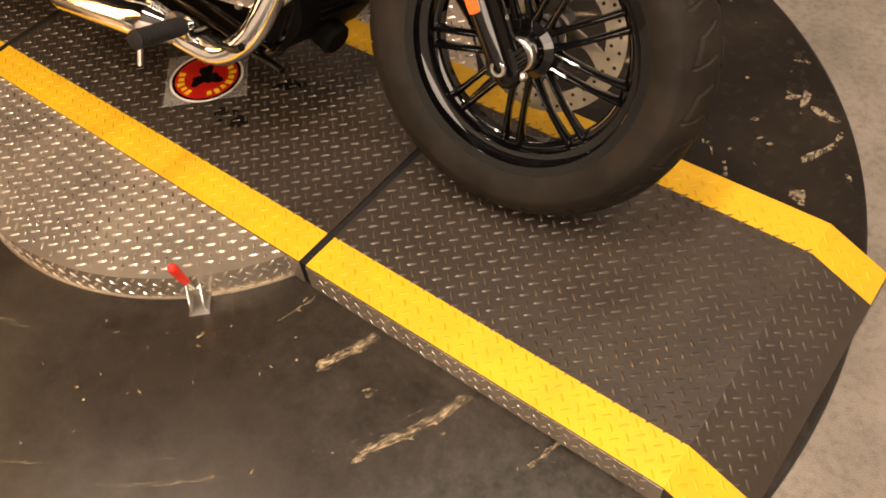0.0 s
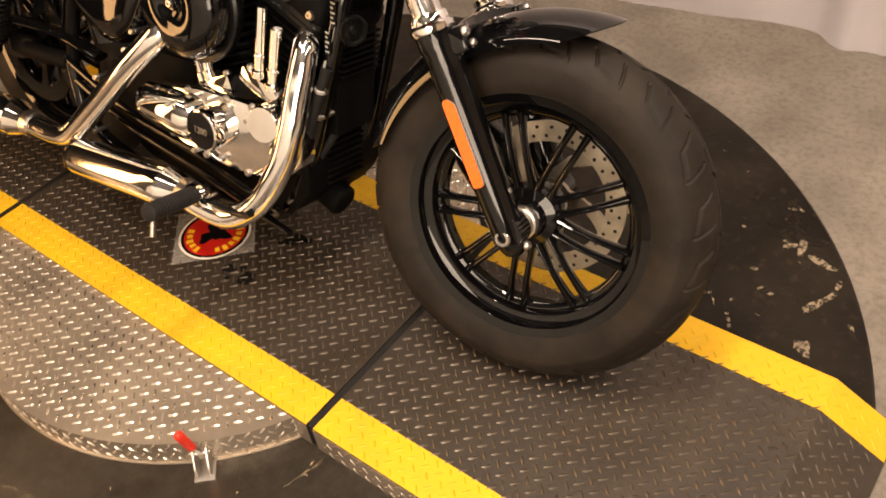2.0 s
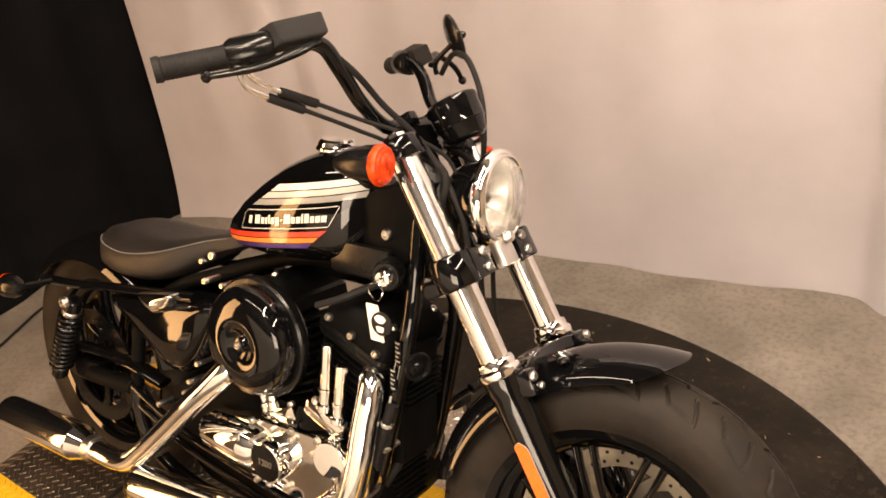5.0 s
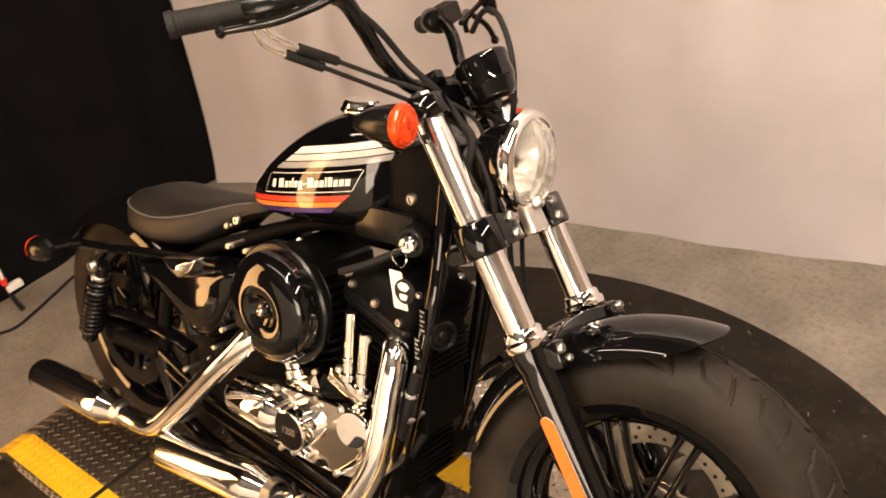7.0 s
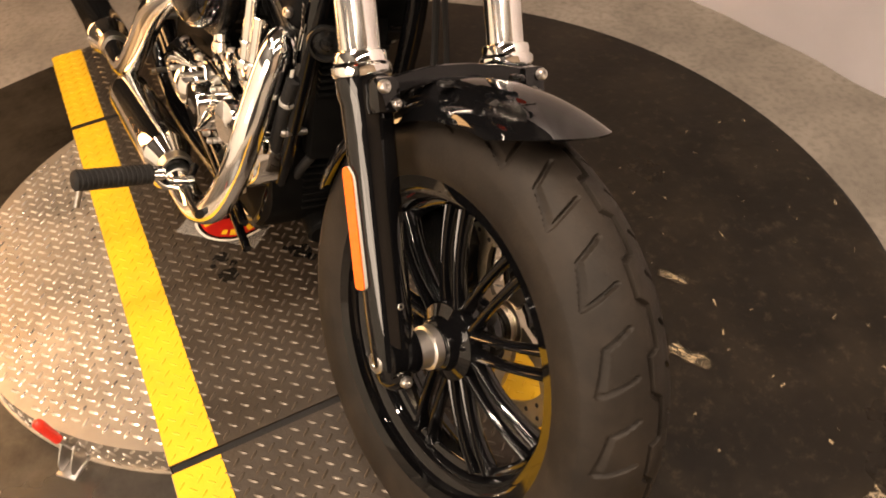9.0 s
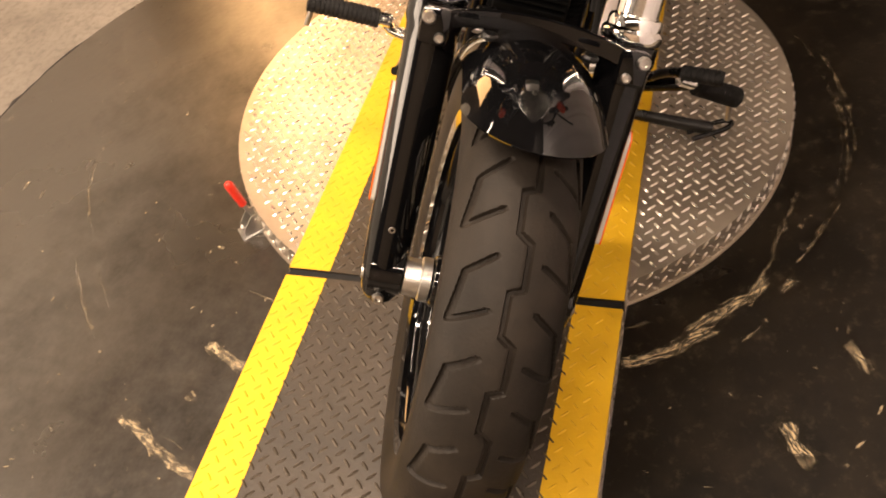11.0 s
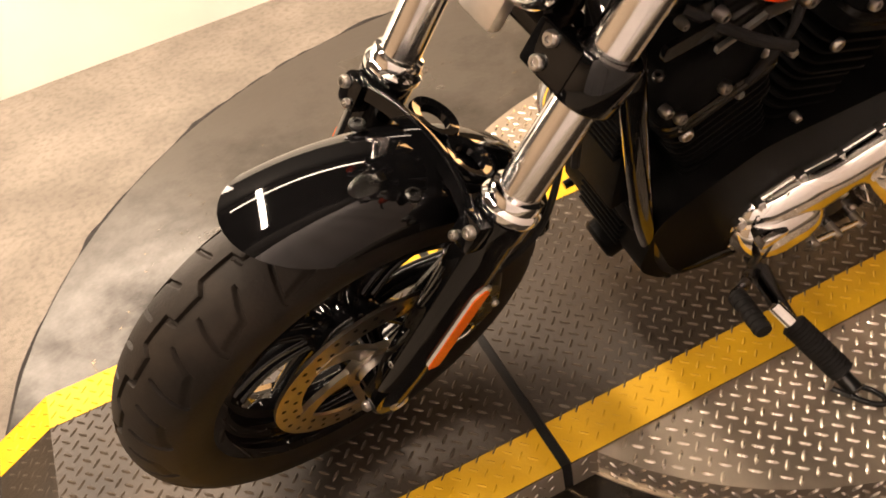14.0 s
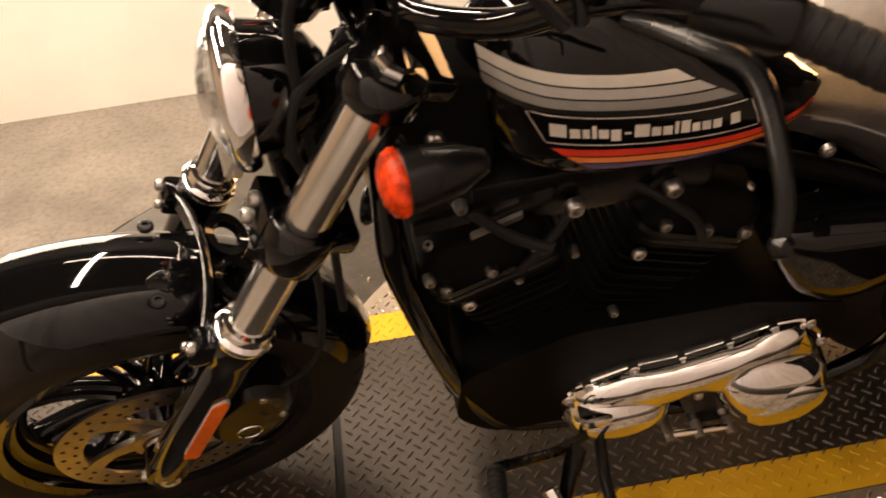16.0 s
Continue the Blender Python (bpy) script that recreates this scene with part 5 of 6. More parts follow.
# air cleaner
AC = Vector((-0.686, -0.118, 0.572))
bm = lathe(bmesh.new(), AC, (0, -1, 0), [(0, 0.112), (0.012, 0.121), (0.026, 0.121), (0.030, 0.117), (0.030, 0.105)], 56)
air = part("air_cleaner", bm, M_BLACK, bike, "round gloss black air cleaner")
bm = lathe(bmesh.new(), AC + Vector((0, -0.028, 0)), (0, -1, 0), [(0, 0.108), (0.022, 0.108), (0.034, 0.104), (0.044, 0.094), (0.050, 0.076), (0.052, 0.058), (0.052, 0.040), (0.048, 0.032), (0.042, 0.027), (0.040, 0.016), (0.044, 0.013), (0.045, 0)], 64)
part("air_cleaner_cover", bm, M_PAINT, air, "gloss black domed cover with dished middle")
part("cover_screw", bolt(bmesh.new(), AC + Vector((0, -0.074, 0)), (0, -1, 0), 0.008, 0.007), M_STEEL, air, "chrome cover screw")

# exhaust
HEAD = [(-0.470, -0.065, 0.525), (-0.442, -0.095, 0.538), (-0.428, -0.116, 0.516), (-0.430, -0.134, 0.455), (-0.431, -0.152, 0.388), (-0.448, -0.164, 0.316), (-0.500, -0.178, 0.222), (-0.572, -0.188, 0.168), (-0.640, -0.196, 0.168), (-0.69, -0.198, 0.176)]
ex = part("exhaust_pipe", tube(bmesh.new(), HEAD, 0.0250, 32), M_PIPE, bike, "chrome front exhaust pipe")


def muffler(a, b, parent):
    a, b = Vector(a), Vector(b)
    d = b - a
    L = d.length
    bm = lathe(bmesh.new(), a, d, [(-0.055, 0.025), (-0.05, 0.0285), (-0.045, 0.0305), (-0.004, 0.0415), (0.0, 0.0440), (0.004, 0.0452), (0.06, 0.0455), (L - 0.03, 0.0445), (L - 0.021, 0.0435)], 44)
    m = part("muffler", bm, M_PIPE, parent, "chrome straight-cut muffler")
    bm = lathe(bmesh.new(), a, d, [(L - 0.022, 0.0432), (L - 0.006, 0.0418), (L, 0.037), (L, 0.028), (L - 0.05, 0.024), (L - 0.05, 0)], 36)
    part("muffler_tip", bm, M_TIP, m, "black muffler end cap")
    bm = lathe(bmesh.new(), a, d, [(-0.066, 0.026), (-0.066, 0.0305), (-0.046, 0.0325), (-0.046, 0.026)], 28)
    part("pipe_clamp", bm, M_STEEL, m, "bright band clamp")


muffler((-0.738, -0.199, 0.180), (-1.052, -0.204, 0.154), ex)
PIPE2 = [(-0.76, -0.07, 0.55), (-0.735, -0.14, 0.535), (-0.745, -0.185, 0.495), (-0.82, -0.20, 0.425), (-0.905, -0.20, 0.345), (-1.01, -0.20, 0.250), (-1.075, -0.20, 0.198), (-1.13, -0.20, 0.180), (-1.20, -0.20, 0.178), (-1.26, -0.20, 0.176)]
ex2 = part("exhaust_pipe", tube(bmesh.new(), PIPE2, 0.0248, 32), M_PIPE, bike, "chrome rear exhaust pipe")
muffler((-1.28, -0.20, 0.175), (-1.595, -0.205, 0.165), ex2)

# primary cover
bm = bmesh.new()
outline = rounded([(-0.592, 0.230), (-0.600, 0.272), (-0.630, 0.295), (-0.695, 0.319), (-0.770, 0.321), (-0.840, 0.338), (-0.900, 0.360), (-0.957, 0.358), (-1.008, 0.290), (-0.995, 0.225), (-0.900, 0.200), (-0.825, 0.238), (-0.755, 0.238), (-0.700, 0.200), (-0.625, 0.195)], 0.020, 5)
loft(bm, [[(c[0] * q - 0.79 * (1 - q), y, c[1] * q + 0.285 * (1 - q)) for c in outline] for y, q in ((0.107, 1.0), (0.114, 1.0), (0.116, 0.982), (0.116, 0.965), (0.124, 0.95), (0.134, 0.91), (0.143, 0.83), (0.150, 0.70), (0.154, 0.54), (0.156, 0.34), (0.157, 0.12))])
prim = part("primary_cover", bm, M_CHROME, bike, "polished chrome primary cover")
for x, z, rx, rz, y1, turn, tip in ((-0.682, 0.216, 0.088, 0.062, 0.172, 0.10, 0.0), (-0.935, 0.212, 0.088, 0.092, 0.192, 0.0, 0.42)):
    secs = []
    for k in range(13):
        u = math.pi / 2 * k / 12
        y, q = 0.10 + (y1 - 0.10) * math.sin(u) ** 0.8, max(0.04, math.cos(u) ** 0.62)
        ring = []
        for j in range(48):
            ang = 2 * math.pi * j / 48
            r = 1 + tip * max(0.0, math.cos(ang - 0.65)) ** 5
            c, h = rx * q * r * math.cos(ang), rz * q * r * math.sin(ang)
            ring.append((x + c - turn * h, y, z + h + turn * c))
        secs.append(ring)
    part("primary_bulge", loft(bmesh.new(), secs), M_CHROME, prim, "raised rounded chrome cover", angle=70)
part("derby_cover", lathe(bmesh.new(), (-0.940, 0.170, 0.207), (0, 1, 0), [(0, 0.066), (0.012, 0.066), (0.016, 0.063), (0.021, 0.050), (0.0245, 0.030), (0.026, 0.0)], 44), M_CHROME, prim, "round chrome derby cover")
for x in (-0.778, -0.830, -0.886):
    part("rod_end", rod(bmesh.new(), (x, 0.112, 0.112 + 0.16 * (x + 0.778)), (x, 0.162, 0.110 + 0.16 * (x + 0.778)), 0.008, 12), M_STEEL, prim, "bright linkage end")
part("shift_rod", rod(bmesh.new(), (-0.770, 0.150, 0.112), (-0.892, 0.150, 0.092), 0.0065, 12), M_CHROME, bike, "bright shift linkage rod")
bm = plate(bmesh.new(), rounded([(-0.772, 0.236), (-0.822, 0.246), (-0.868, 0.200), (-0.905, 0.120), (-0.880, 0.088), (-0.826, 0.092), (-0.800, 0.160)], 0.012, 4), 0.108, 0.132)
bracket = part("shift_bracket", bm, M_BLACK, bike, "black shift shaft bracket")
bolt_parts("shift_bolt", [((-0.815, 0.132, 0.205), (0, 1, 0), 0.008, 0.006), ((-0.872, 0.132, 0.125), (0, 1, 0), 0.007, 0.006)], bracket, M_STEEL, "bright socket bolt")
bm = box(bmesh.new(), (-0.660, 0.130, 0.236), (-0.612, 0.166, 0.262), ident, 0.006)
part("inspection_plug", bm, M_CHROME, prim, "square chrome inspection plug")
for x, z in ((-0.601, 0.258), (-0.631, 0.288), (-0.698, 0.314), (-0.772, 0.315), (-0.842, 0.332), (-0.905, 0.352), (-0.962, 0.350), (-1.000, 0.285), (-1.024, 0.175), (-0.845, 0.190), (-0.760, 0.215), (-0.80, 0.243), (-0.605, 0.200)):
    boss = part("bolt_boss", rod(bmesh.new(), (x, 0.106, z), (x, 0.122, z), 0.0092, 12), M_CHROME, prim)
    bolt_parts("primary_bolt", [((x, 0.122, z), (0, 1, 0), 0.0065, 0.006)], boss, M_STEEL, "bright cover bolt")
# left side electrics: coil cover, horn bracket and plug leads
bm = box(bmesh.new(), (-0.76, 0.02, 0.655), (-0.47, 0.075, 0.735), ident, 0.012)
part("coil_cover", bm, M_BLACK, bike, "black coil cover")
for x, z, r in ((-0.584, 0.690, 0.012), (-0.700, 0.692, 0.012), (-0.590, 0.606, 0.0065), (-0.522, 0.572, 0.0065), (-0.453, 0.729, 0.008), (-0.400, 0.743, 0.006), (-0.803, 0.572, 0.0065), (-0.563, 0.384, 0.007), (-0.521, 0.251, 0.006), (-0.659, 0.446, 0.007), (-0.412, 0.602, 0.008), (-0.438, 0.563, 0.007)):
    part("bracket_bolt", bolt(bmesh.new(), (x, 0.085, z), (0, 1, 0), r, 0.014), M_STEEL, bike, "bright bracket bolt")
bm = plate(bmesh.new(), rounded([(-0.56, 0.72), (-0.40, 0.695), (-0.40, 0.675), (-0.56, 0.695)], 0.006), 0.072, 0.080)
part("coil_bracket", bm, M_BLACK, bike, "black engine bracket")
bm = plate(bmesh.new(), rounded([(-0.464, 0.666), (-0.464, 0.674), (-0.524, 0.697), (-0.524, 0.689)], 0.002, 2), 0.086, 0.092)
part("bracket_strip", bm, M_STEEL, bike, "bright thin bracket strip")
for y0, pts in ((0, [(-0.60, 0.07, 0.69), (-0.56, 0.10, 0.66), (-0.52, 0.10, 0.60)]), (1, [(-0.66, 0.07, 0.69), (-0.72, 0.11, 0.66), (-0.75, 0.105, 0.60)])):
    part("plug_lead", tube(bmesh.new(), pts, 0.006, 10), M_GRIP, bike, "black spark plug lead")
axis = Vector((-0.402, -0.083, 0.48)) - Vector((-0.375, -0.075, 0.62))
for dx, t0, t1 in ((-0.0050, 0.18, 0.56), (0.0005, 0.16, 0.58), (0.0055, 0.20, 0.50), (0.0, 0.76, 0.86)):
    c0, c1 = (Vector((-0.375 + dx, -0.0750 - 0.0158, 0.62)) + axis * q for q in (t0, t1))
    part("tube_label", tube(bmesh.new(), [c0, (c0 + c1) / 2, c1], 0.0018 if t0 < 0.7 else 0.0055, 6, flat=0.35, smooth=False), M_PALE, bike, "plain pale label bar")
# regulator and oil cooler in front of the engine
bm = box(bmesh.new(), (-0.476, -0.056, 0.232), (-0.440, 0.052, 0.338), ident, 0.006)
regulator = part("regulator", bm, M_SATIN, bike, "black finned voltage regulator")
for j in range(7):
    part("regulator_fin", box(bmesh.new(), (-0.442, -0.054, 0.240 + 0.0135 * j), (-0.427, 0.050, 0.2445 + 0.0135 * j), ident, 0.0015), M_SATIN, regulator)
bm = box(bmesh.new(), (-0.440, -0.060, 0.352), (-0.400, 0.050, 0.585), ident, 0.008)
cooler = part("oil_cooler", bm, M_SATIN, bike, "black finned oil cooler")
for j in range(7):
    part("cooler_fin", box(bmesh.new(), (-0.402, -0.057, 0.470 + 0.0115 * j), (-0.388, 0.047, 0.4745 + 0.0115 * j), ident, 0.0012), M_SATIN, cooler)
for y in (-1, 1):
    bm = tube(bmesh.new(), [(-0.416, 0.044 * y, 0.358), (-0.432, 0.058 * y, 0.322), (-0.458, 0.064 * y, 0.275), (-0.482, 0.06 * y, 0.235)], 0.0085, 10)
    part("oil_hose", bm, M_GRIP, cooler, "black rubber oil hose")
loom = part("loom_sleeve", tube(bmesh.new(), [(-0.392, -0.098, 0.50), (-0.412, -0.104, 0.43), (-0.440, -0.106, 0.34), (-0.452, -0.106, 0.30)], 0.011, 12), M_GRIP, bike, "black cable sleeve along the down tube")
for k in range(3):
    c = Vector((-0.404 - 0.0165 * k, -0.1015 - 0.001 * k, 0.458 - 0.052 * k))
    part("cable_band", rod(bmesh.new(), c + Vector((0.0014, 0, 0.0045)), c - Vector((0.0014, 0, 0.0045)), 0.0125, 14), M_GREY, loom, "grey cable band")
bm = lathe(bmesh.new(), (-0.372, -0.062, 0.570), (0.92, -0.38, 0.0), [(0, 0), (0, 0.016), (0.010, 0.026), (0.016, 0.028), (0.020, 0.026), (0.020, 0.022), (0.014, 0.019), (0.016, 0.010), (0.021, 0.007), (0.022, 0)], 32)
part("horn", bm, M_BLACK, bike, "round black horn")
part("oil_filter", rod(bmesh.new(), (-0.50, 0.0, 0.20), (-0.435, 0.0, 0.175), 0.034, 28), M_SATIN, bike, "black oil filter")
# side covers under the seat
for y in (-1, 1):
    bm = bmesh.new()
    outline = rounded([(-0.835, 0.596), (-0.850, 0.535), (-0.895, 0.455), (-0.955, 0.410), (-1.005, 0.406), (-1.075, 0.448), (-1.155, 0.500), (-1.235, 0.540), (-1.01, 0.584)], 0.03, 5)
    loft(bm, [[(c[0] * q - 0.985 * (1 - q), y * yy, c[1] * q + 0.52 * (1 - q)) for c in outline] for yy, q in ((0.06, 1.0), (0.100, 1.0), (0.111, 0.985), (0.121, 0.95), (0.129, 0.88), (0.135, 0.77), (0.139, 0.60), (0.141, 0.35), (0.1415, 0.08))])
    side = part("side_cover", bm, M_PAINT, bike, "gloss black oil tank cover" if y < 0 else "gloss black battery cover")
    if y < 0:
        shield = rounded([(-1.058, 0.588), (-1.030, 0.562), (-0.998, 0.552), (-0.960, 0.574), (-0.938, 0.606), (-0.995, 0.600)], 0.008)
        bm = loft(bmesh.new(), [[(c[0] * q - 0.998 * (1 - q), yy, c[1] * q + 0.581 * (1 - q)) for c in shield] for yy, q in ((-0.128, 1.0), (-0.150, 1.0), (-0.155, 0.92), (-0.160, 0.74), (-0.163, 0.48), (-0.164, 0.15))])
        part("badge", bm, M_CHROME, side, "small chrome shield badge")
        part("belt_guard", tube(bmesh.new(), [(-1.05, -0.11, 0.36), (-1.15, -0.12, 0.385), (-1.30, -0.12, 0.385), (-1.42, -0.12, 0.37)], 0.020, 12, flat=0.5), M_PAINT, bike, "gloss black guard")
for z0, x0 in ((0.265, -0.80), (0.225, -0.78)):
    pts = [(x0 + 0.32, -0.135, z0 - 0.075), (x0 + 0.1, -0.13, z0 - 0.035), (x0 - 0.15, -0.13, z0 + 0.005), (x0 - 0.35, -0.13, z0 + 0.07)]
    part("brake_line_rod", tube(bmesh.new(), pts, 0.008, 10), M_PAINT, bike, "gloss black rod")

# horn and ignition with keys
bm = lathe(bmesh.new(), (-0.415, -0.062, 0.735), (0.25, -1, 0), [(0, 0.028), (0.030, 0.028), (0.034, 0.025), (0.034, 0.017), (0.030, 0.016)], 28)
switch = part("ignition_switch", bm, M_BLACK, bike, "round black ignition switch")
bm = lathe(bmesh.new(), (-0.4075, -0.092, 0.735), (0.25, -1, 0), [(0, 0.016), (0.012, 0.0165), (0.016, 0.013), (0.017, 0.006), (0.022, 0.005), (0.023, 0)], 24)
part("key_barrel", bm, M_CHROME, switch, "chrome key barrel")
bm = box(bmesh.new(), (-0.56, -0.070, 0.712), (-0.42, -0.052, 0.772), ident, 0.006)
part("ignition_bracket", bm, M_BLACK, bike, "black ignition bracket")
for y in (-1, 1):
    pts = [(-0.44, y * 0.05, 0.71), (-0.50, y * 0.10, 0.68), (-0.55, y * 0.12, 0.66)]
    part("wiring_loom", tube(bmesh.new(), pts, 0.007, 8), M_GRIP, bike, "black wiring loom")
for x, y, z, r in ((-0.943, -0.060, 0.657, 7), (-0.848, -0.13, 0.650, 7), (-0.808, -0.12, 0.645, 6), (-1.348, -0.135, 0.536, 6), (-1.483, -0.13, 0.525, 6), (-1.032, -0.14, 0.327, 7), (-0.921, -0.15, 0.390, 6), (-0.901, -0.15, 0.422, 6), (-0.882, -0.14, 0.463, 6),
                   (-1.05, -0.15, 0.198, 6), (-0.465, -0.15, 0.348, 6), (-0.709, -0.15, 0.258, 6), (-0.627, -0.15, 0.269, 6), (-0.408, -0.10, 0.403, 6), (-0.676, -0.185, 0.374, 5), (-0.735, -0.185, 0.360, 5), (-0.605, -0.15, 0.380, 6), (-0.548, -0.15, 0.370, 6)):
    bm = bolt(bmesh.new(), (x, y, z), (0, -1, 0.1), 0.001 * r, 0.007)
    rod(bm, (x, y + 0.035, z), (x, y + 0.002, z), 0.0009 * r, 10)
    part("side_bolt", bm, M_STEEL, bike, "bright bolt")
# foot controls
for y in (-1, 1):
    a, b = (Vector((-0.538, 0.296, 0.298)), Vector((-0.565, 0.381, 0.270))) if y > 0 else (Vector((-0.584, -0.262, 0.244)), Vector((-0.556, -0.388, 0.266)))
    prof = [(0, 0.012), (0.001, 0.018)]
    step = ((b - a).length - 0.008) / 15
    for k in range(15):
        prof += [(0.003 + step * k, 0.0224), (0.003 + step * (k + 0.55), 0.0224), (0.003 + step * (k + 0.65), 0.0208), (0.003 + step * (k + 0.95), 0.0208)]
    prof += [((b - a).length - 0.002, 0.0220), ((b - a).length, 0.018), ((b - a).length, 0)]
    prof = [(q, r * (0.82 if y > 0 else 0.78)) for q, r in prof]
    peg = part("foot_peg", lathe(bmesh.new(), a, b - a, prof, 24), M_GRIP, bike, "ribbed black rubber foot peg")
    bm = tube(bmesh.new(), [a, (-0.564, 0.246, 0.262), (-0.595, 0.190, 0.225)] if y > 0 else [a, (-0.60, -0.240, 0.212), (-0.61, -0.19, 0.200)], [0.010, 0.013, 0.017] if y > 0 else [0.009, 0.011, 0.013], 12)
    part("peg_bracket", bm, M_BLACK if y > 0 else M_CHROME, peg, "black peg arm" if y > 0 else "chrome peg arm")
    part("peg_clevis", rod(bmesh.new(), a + (a - b) * (0.36 if y > 0 else 0.16), a + (b - a) * 0.02, 0.0125 if y < 0 else 0.0105, 14), M_CHROME, peg, "chrome peg clevis")
    part("peg_feeler", rod(bmesh.new(), b + Vector((0.002, -y * 0.008, -0.016)), b + Vector((0.006, 0, -0.046)), 0.005), M_STEEL, peg, "bright feeler bolt")
    pts = [(-0.62, 0.160, 0.205), (-0.560, 0.195, 0.255), (-0.495, 0.232, 0.340), (-0.458, 0.248, 0.375)] if y > 0 else [(-0.66, -0.17, 0.20), (-0.60, -0.20, 0.195), (-0.52, -0.205, 0.20), (-0.49, -0.208, 0.215)]
    pedal = part("shift_lever" if y > 0 else "brake_pedal", tube(bmesh.new(), pts, 0.008, 10), M_BLACK, bike, "black foot lever")
    prof = [(0, 0.010)] + [q for k in range(7) for q in ((0.002 + 0.009 * k, 0.0125), (0.007 + 0.009 * k, 0.0125), (0.008 + 0.009 * k, 0.0112))] + [(0.066, 0.011), (0.066, 0)]
    if y > 0:
        part("lever_peg", lathe(bmesh.new(), pts[-1], (0.17, y, 0.23), prof, 18), M_GRIP, pedal, "ribbed rubber toe peg")
# side stand, from the frame to the deck
INV = BIKE.inverted()
top = Vector((-0.665, 0.120, 0.118))
foot = INV @ Vector((-0.438, 0.335, 0.010))
mid1, mid2 = top + (foot - top) * 0.35 + Vector((0.01, 0, -0.006)), top + (foot - top) * 0.75 + Vector((0.004, 0, -0.004))
bm = tube(bmesh.new(), [top, mid1, mid2, foot], [0.0105, 0.0100, 0.0125, 0.0135], 14)
stand = part("side_stand", bm, M_BLACK, bike, "black side stand resting on the deck")
u = (BIKE.to_3x3().inverted() @ Vector((-0.06, 0.10, 0))).normalized()
v = (BIKE.to_3x3().inverted() @ Vector((0.10, 0.06, 0))).normalized()
loop = [foot - u * 0.045 + v * 0.010, foot + u * 0.02 + v * 0.012, foot + u * 0.042, foot + u * 0.02 - v * 0.012, foot - u * 0.045 - v * 0.010]
part("stand_foot", tube(bmesh.new(), loop, 0.0048, 10), M_BLACK, stand, "looped wire stand foot")

# key ring and paper tag hanging from the ignition
keys = thing("key_tag", "white paper tag with black emblem hanging on the ignition key ring", "key tag")
keys.matrix_world = BIKE
bm = bmesh.new()
ring = [Vector((-0.408, -0.120, 0.716)) + Vector((0.016 * math.cos(a), 0.002 * math.sin(2 * a), 0.016 * math.sin(a))) for a in [2 * math.pi * k / 20 for k in range(21)]]
tube(bm, ring, 0.0014, 6, smooth=False, cap=False)
part("key_ring", bm, M_CHROME, keys, "steel key ring")
bm = plate(bmesh.new(), rounded([(-0.412, 0.702), (-0.385, 0.702), (-0.372, 0.637), (-0.402, 0.637)], 0.002, 2), -0.1415, -0.1405)
part("paper_tag", bm, M_PAPER, keys, "plain white card")
bm = lathe(bmesh.new(), (-0.372, -0.146, 0.674), (0, -1, 0), [(0, 0.021), (0.004, 0.021), (0.005, 0.019), (0.005, 0)], 28)
part("key_fob", bm, M_GRIP, keys, "round black fob")
bm = plate(bmesh.new(), rounded([(-0.385, 0.684), (-0.378, 0.690), (-0.366, 0.690), (-0.359, 0.684), (-0.366, 0.676), (-0.378, 0.676)], 0.003), -0.1525, -0.1512)
plate(bm, rounded([(-0.381, 0.670), (-0.363, 0.670), (-0.366, 0.660), (-0.378, 0.660)], 0.003), -0.1525, -0.1512)
part("fob_emblem", bm, M_PAPER, keys, "plain white emblem shapes")
# left mirror, on a bent stalk from the lever perch
bm = bmesh.new()
secs = []
mc = leg(0.934, 0.032, 0.180)
md = Vector((-0.63, 0.77, 0.0))
md = (md - UP * md.dot(UP)).normalized()
mn = UP.cross(md)
for q, k in ((-0.010, 0.55), (-0.006, 0.85), (0.0, 1.0), (0.006, 0.98), (0.008, 0.90)):
    secs.append([mc + UP * (0.044 * k * math.sin(a)) + md * (0.046 * k * math.cos(a)) - mn * q for a in [2 * math.pi * i / 32 for i in range(32)]])
mirror = part("mirror", loft(bm, secs, f=st), M_BLACK, bike, "black oval rear-view mirror")
bm = bmesh.new()
loft(bm, [[mc + UP * (0.038 * k * math.sin(a)) + md * (0.040 * k * math.cos(a)) - mn * 0.0085 for a in [2 * math.pi * i / 32 for i in range(32)]] for k in (1.0, 0.5)], f=st)
part("mirror_glass", bm, M_CHROME, mirror, "silvered mirror glass")
bm = tube(bmesh.new(), [leg(0.900, -0.050, 0.215), leg(0.918, -0.035, 0.205), leg(0.928, 0.015, 0.195), leg(0.930, 0.050, 0.185), mc + mn * 0.006], [0.0055, 0.005, 0.005, 0.006, 0.007], 10, st)
part("mirror_stalk", bm, M_BLACK, mirror, "black bent mirror stalk")

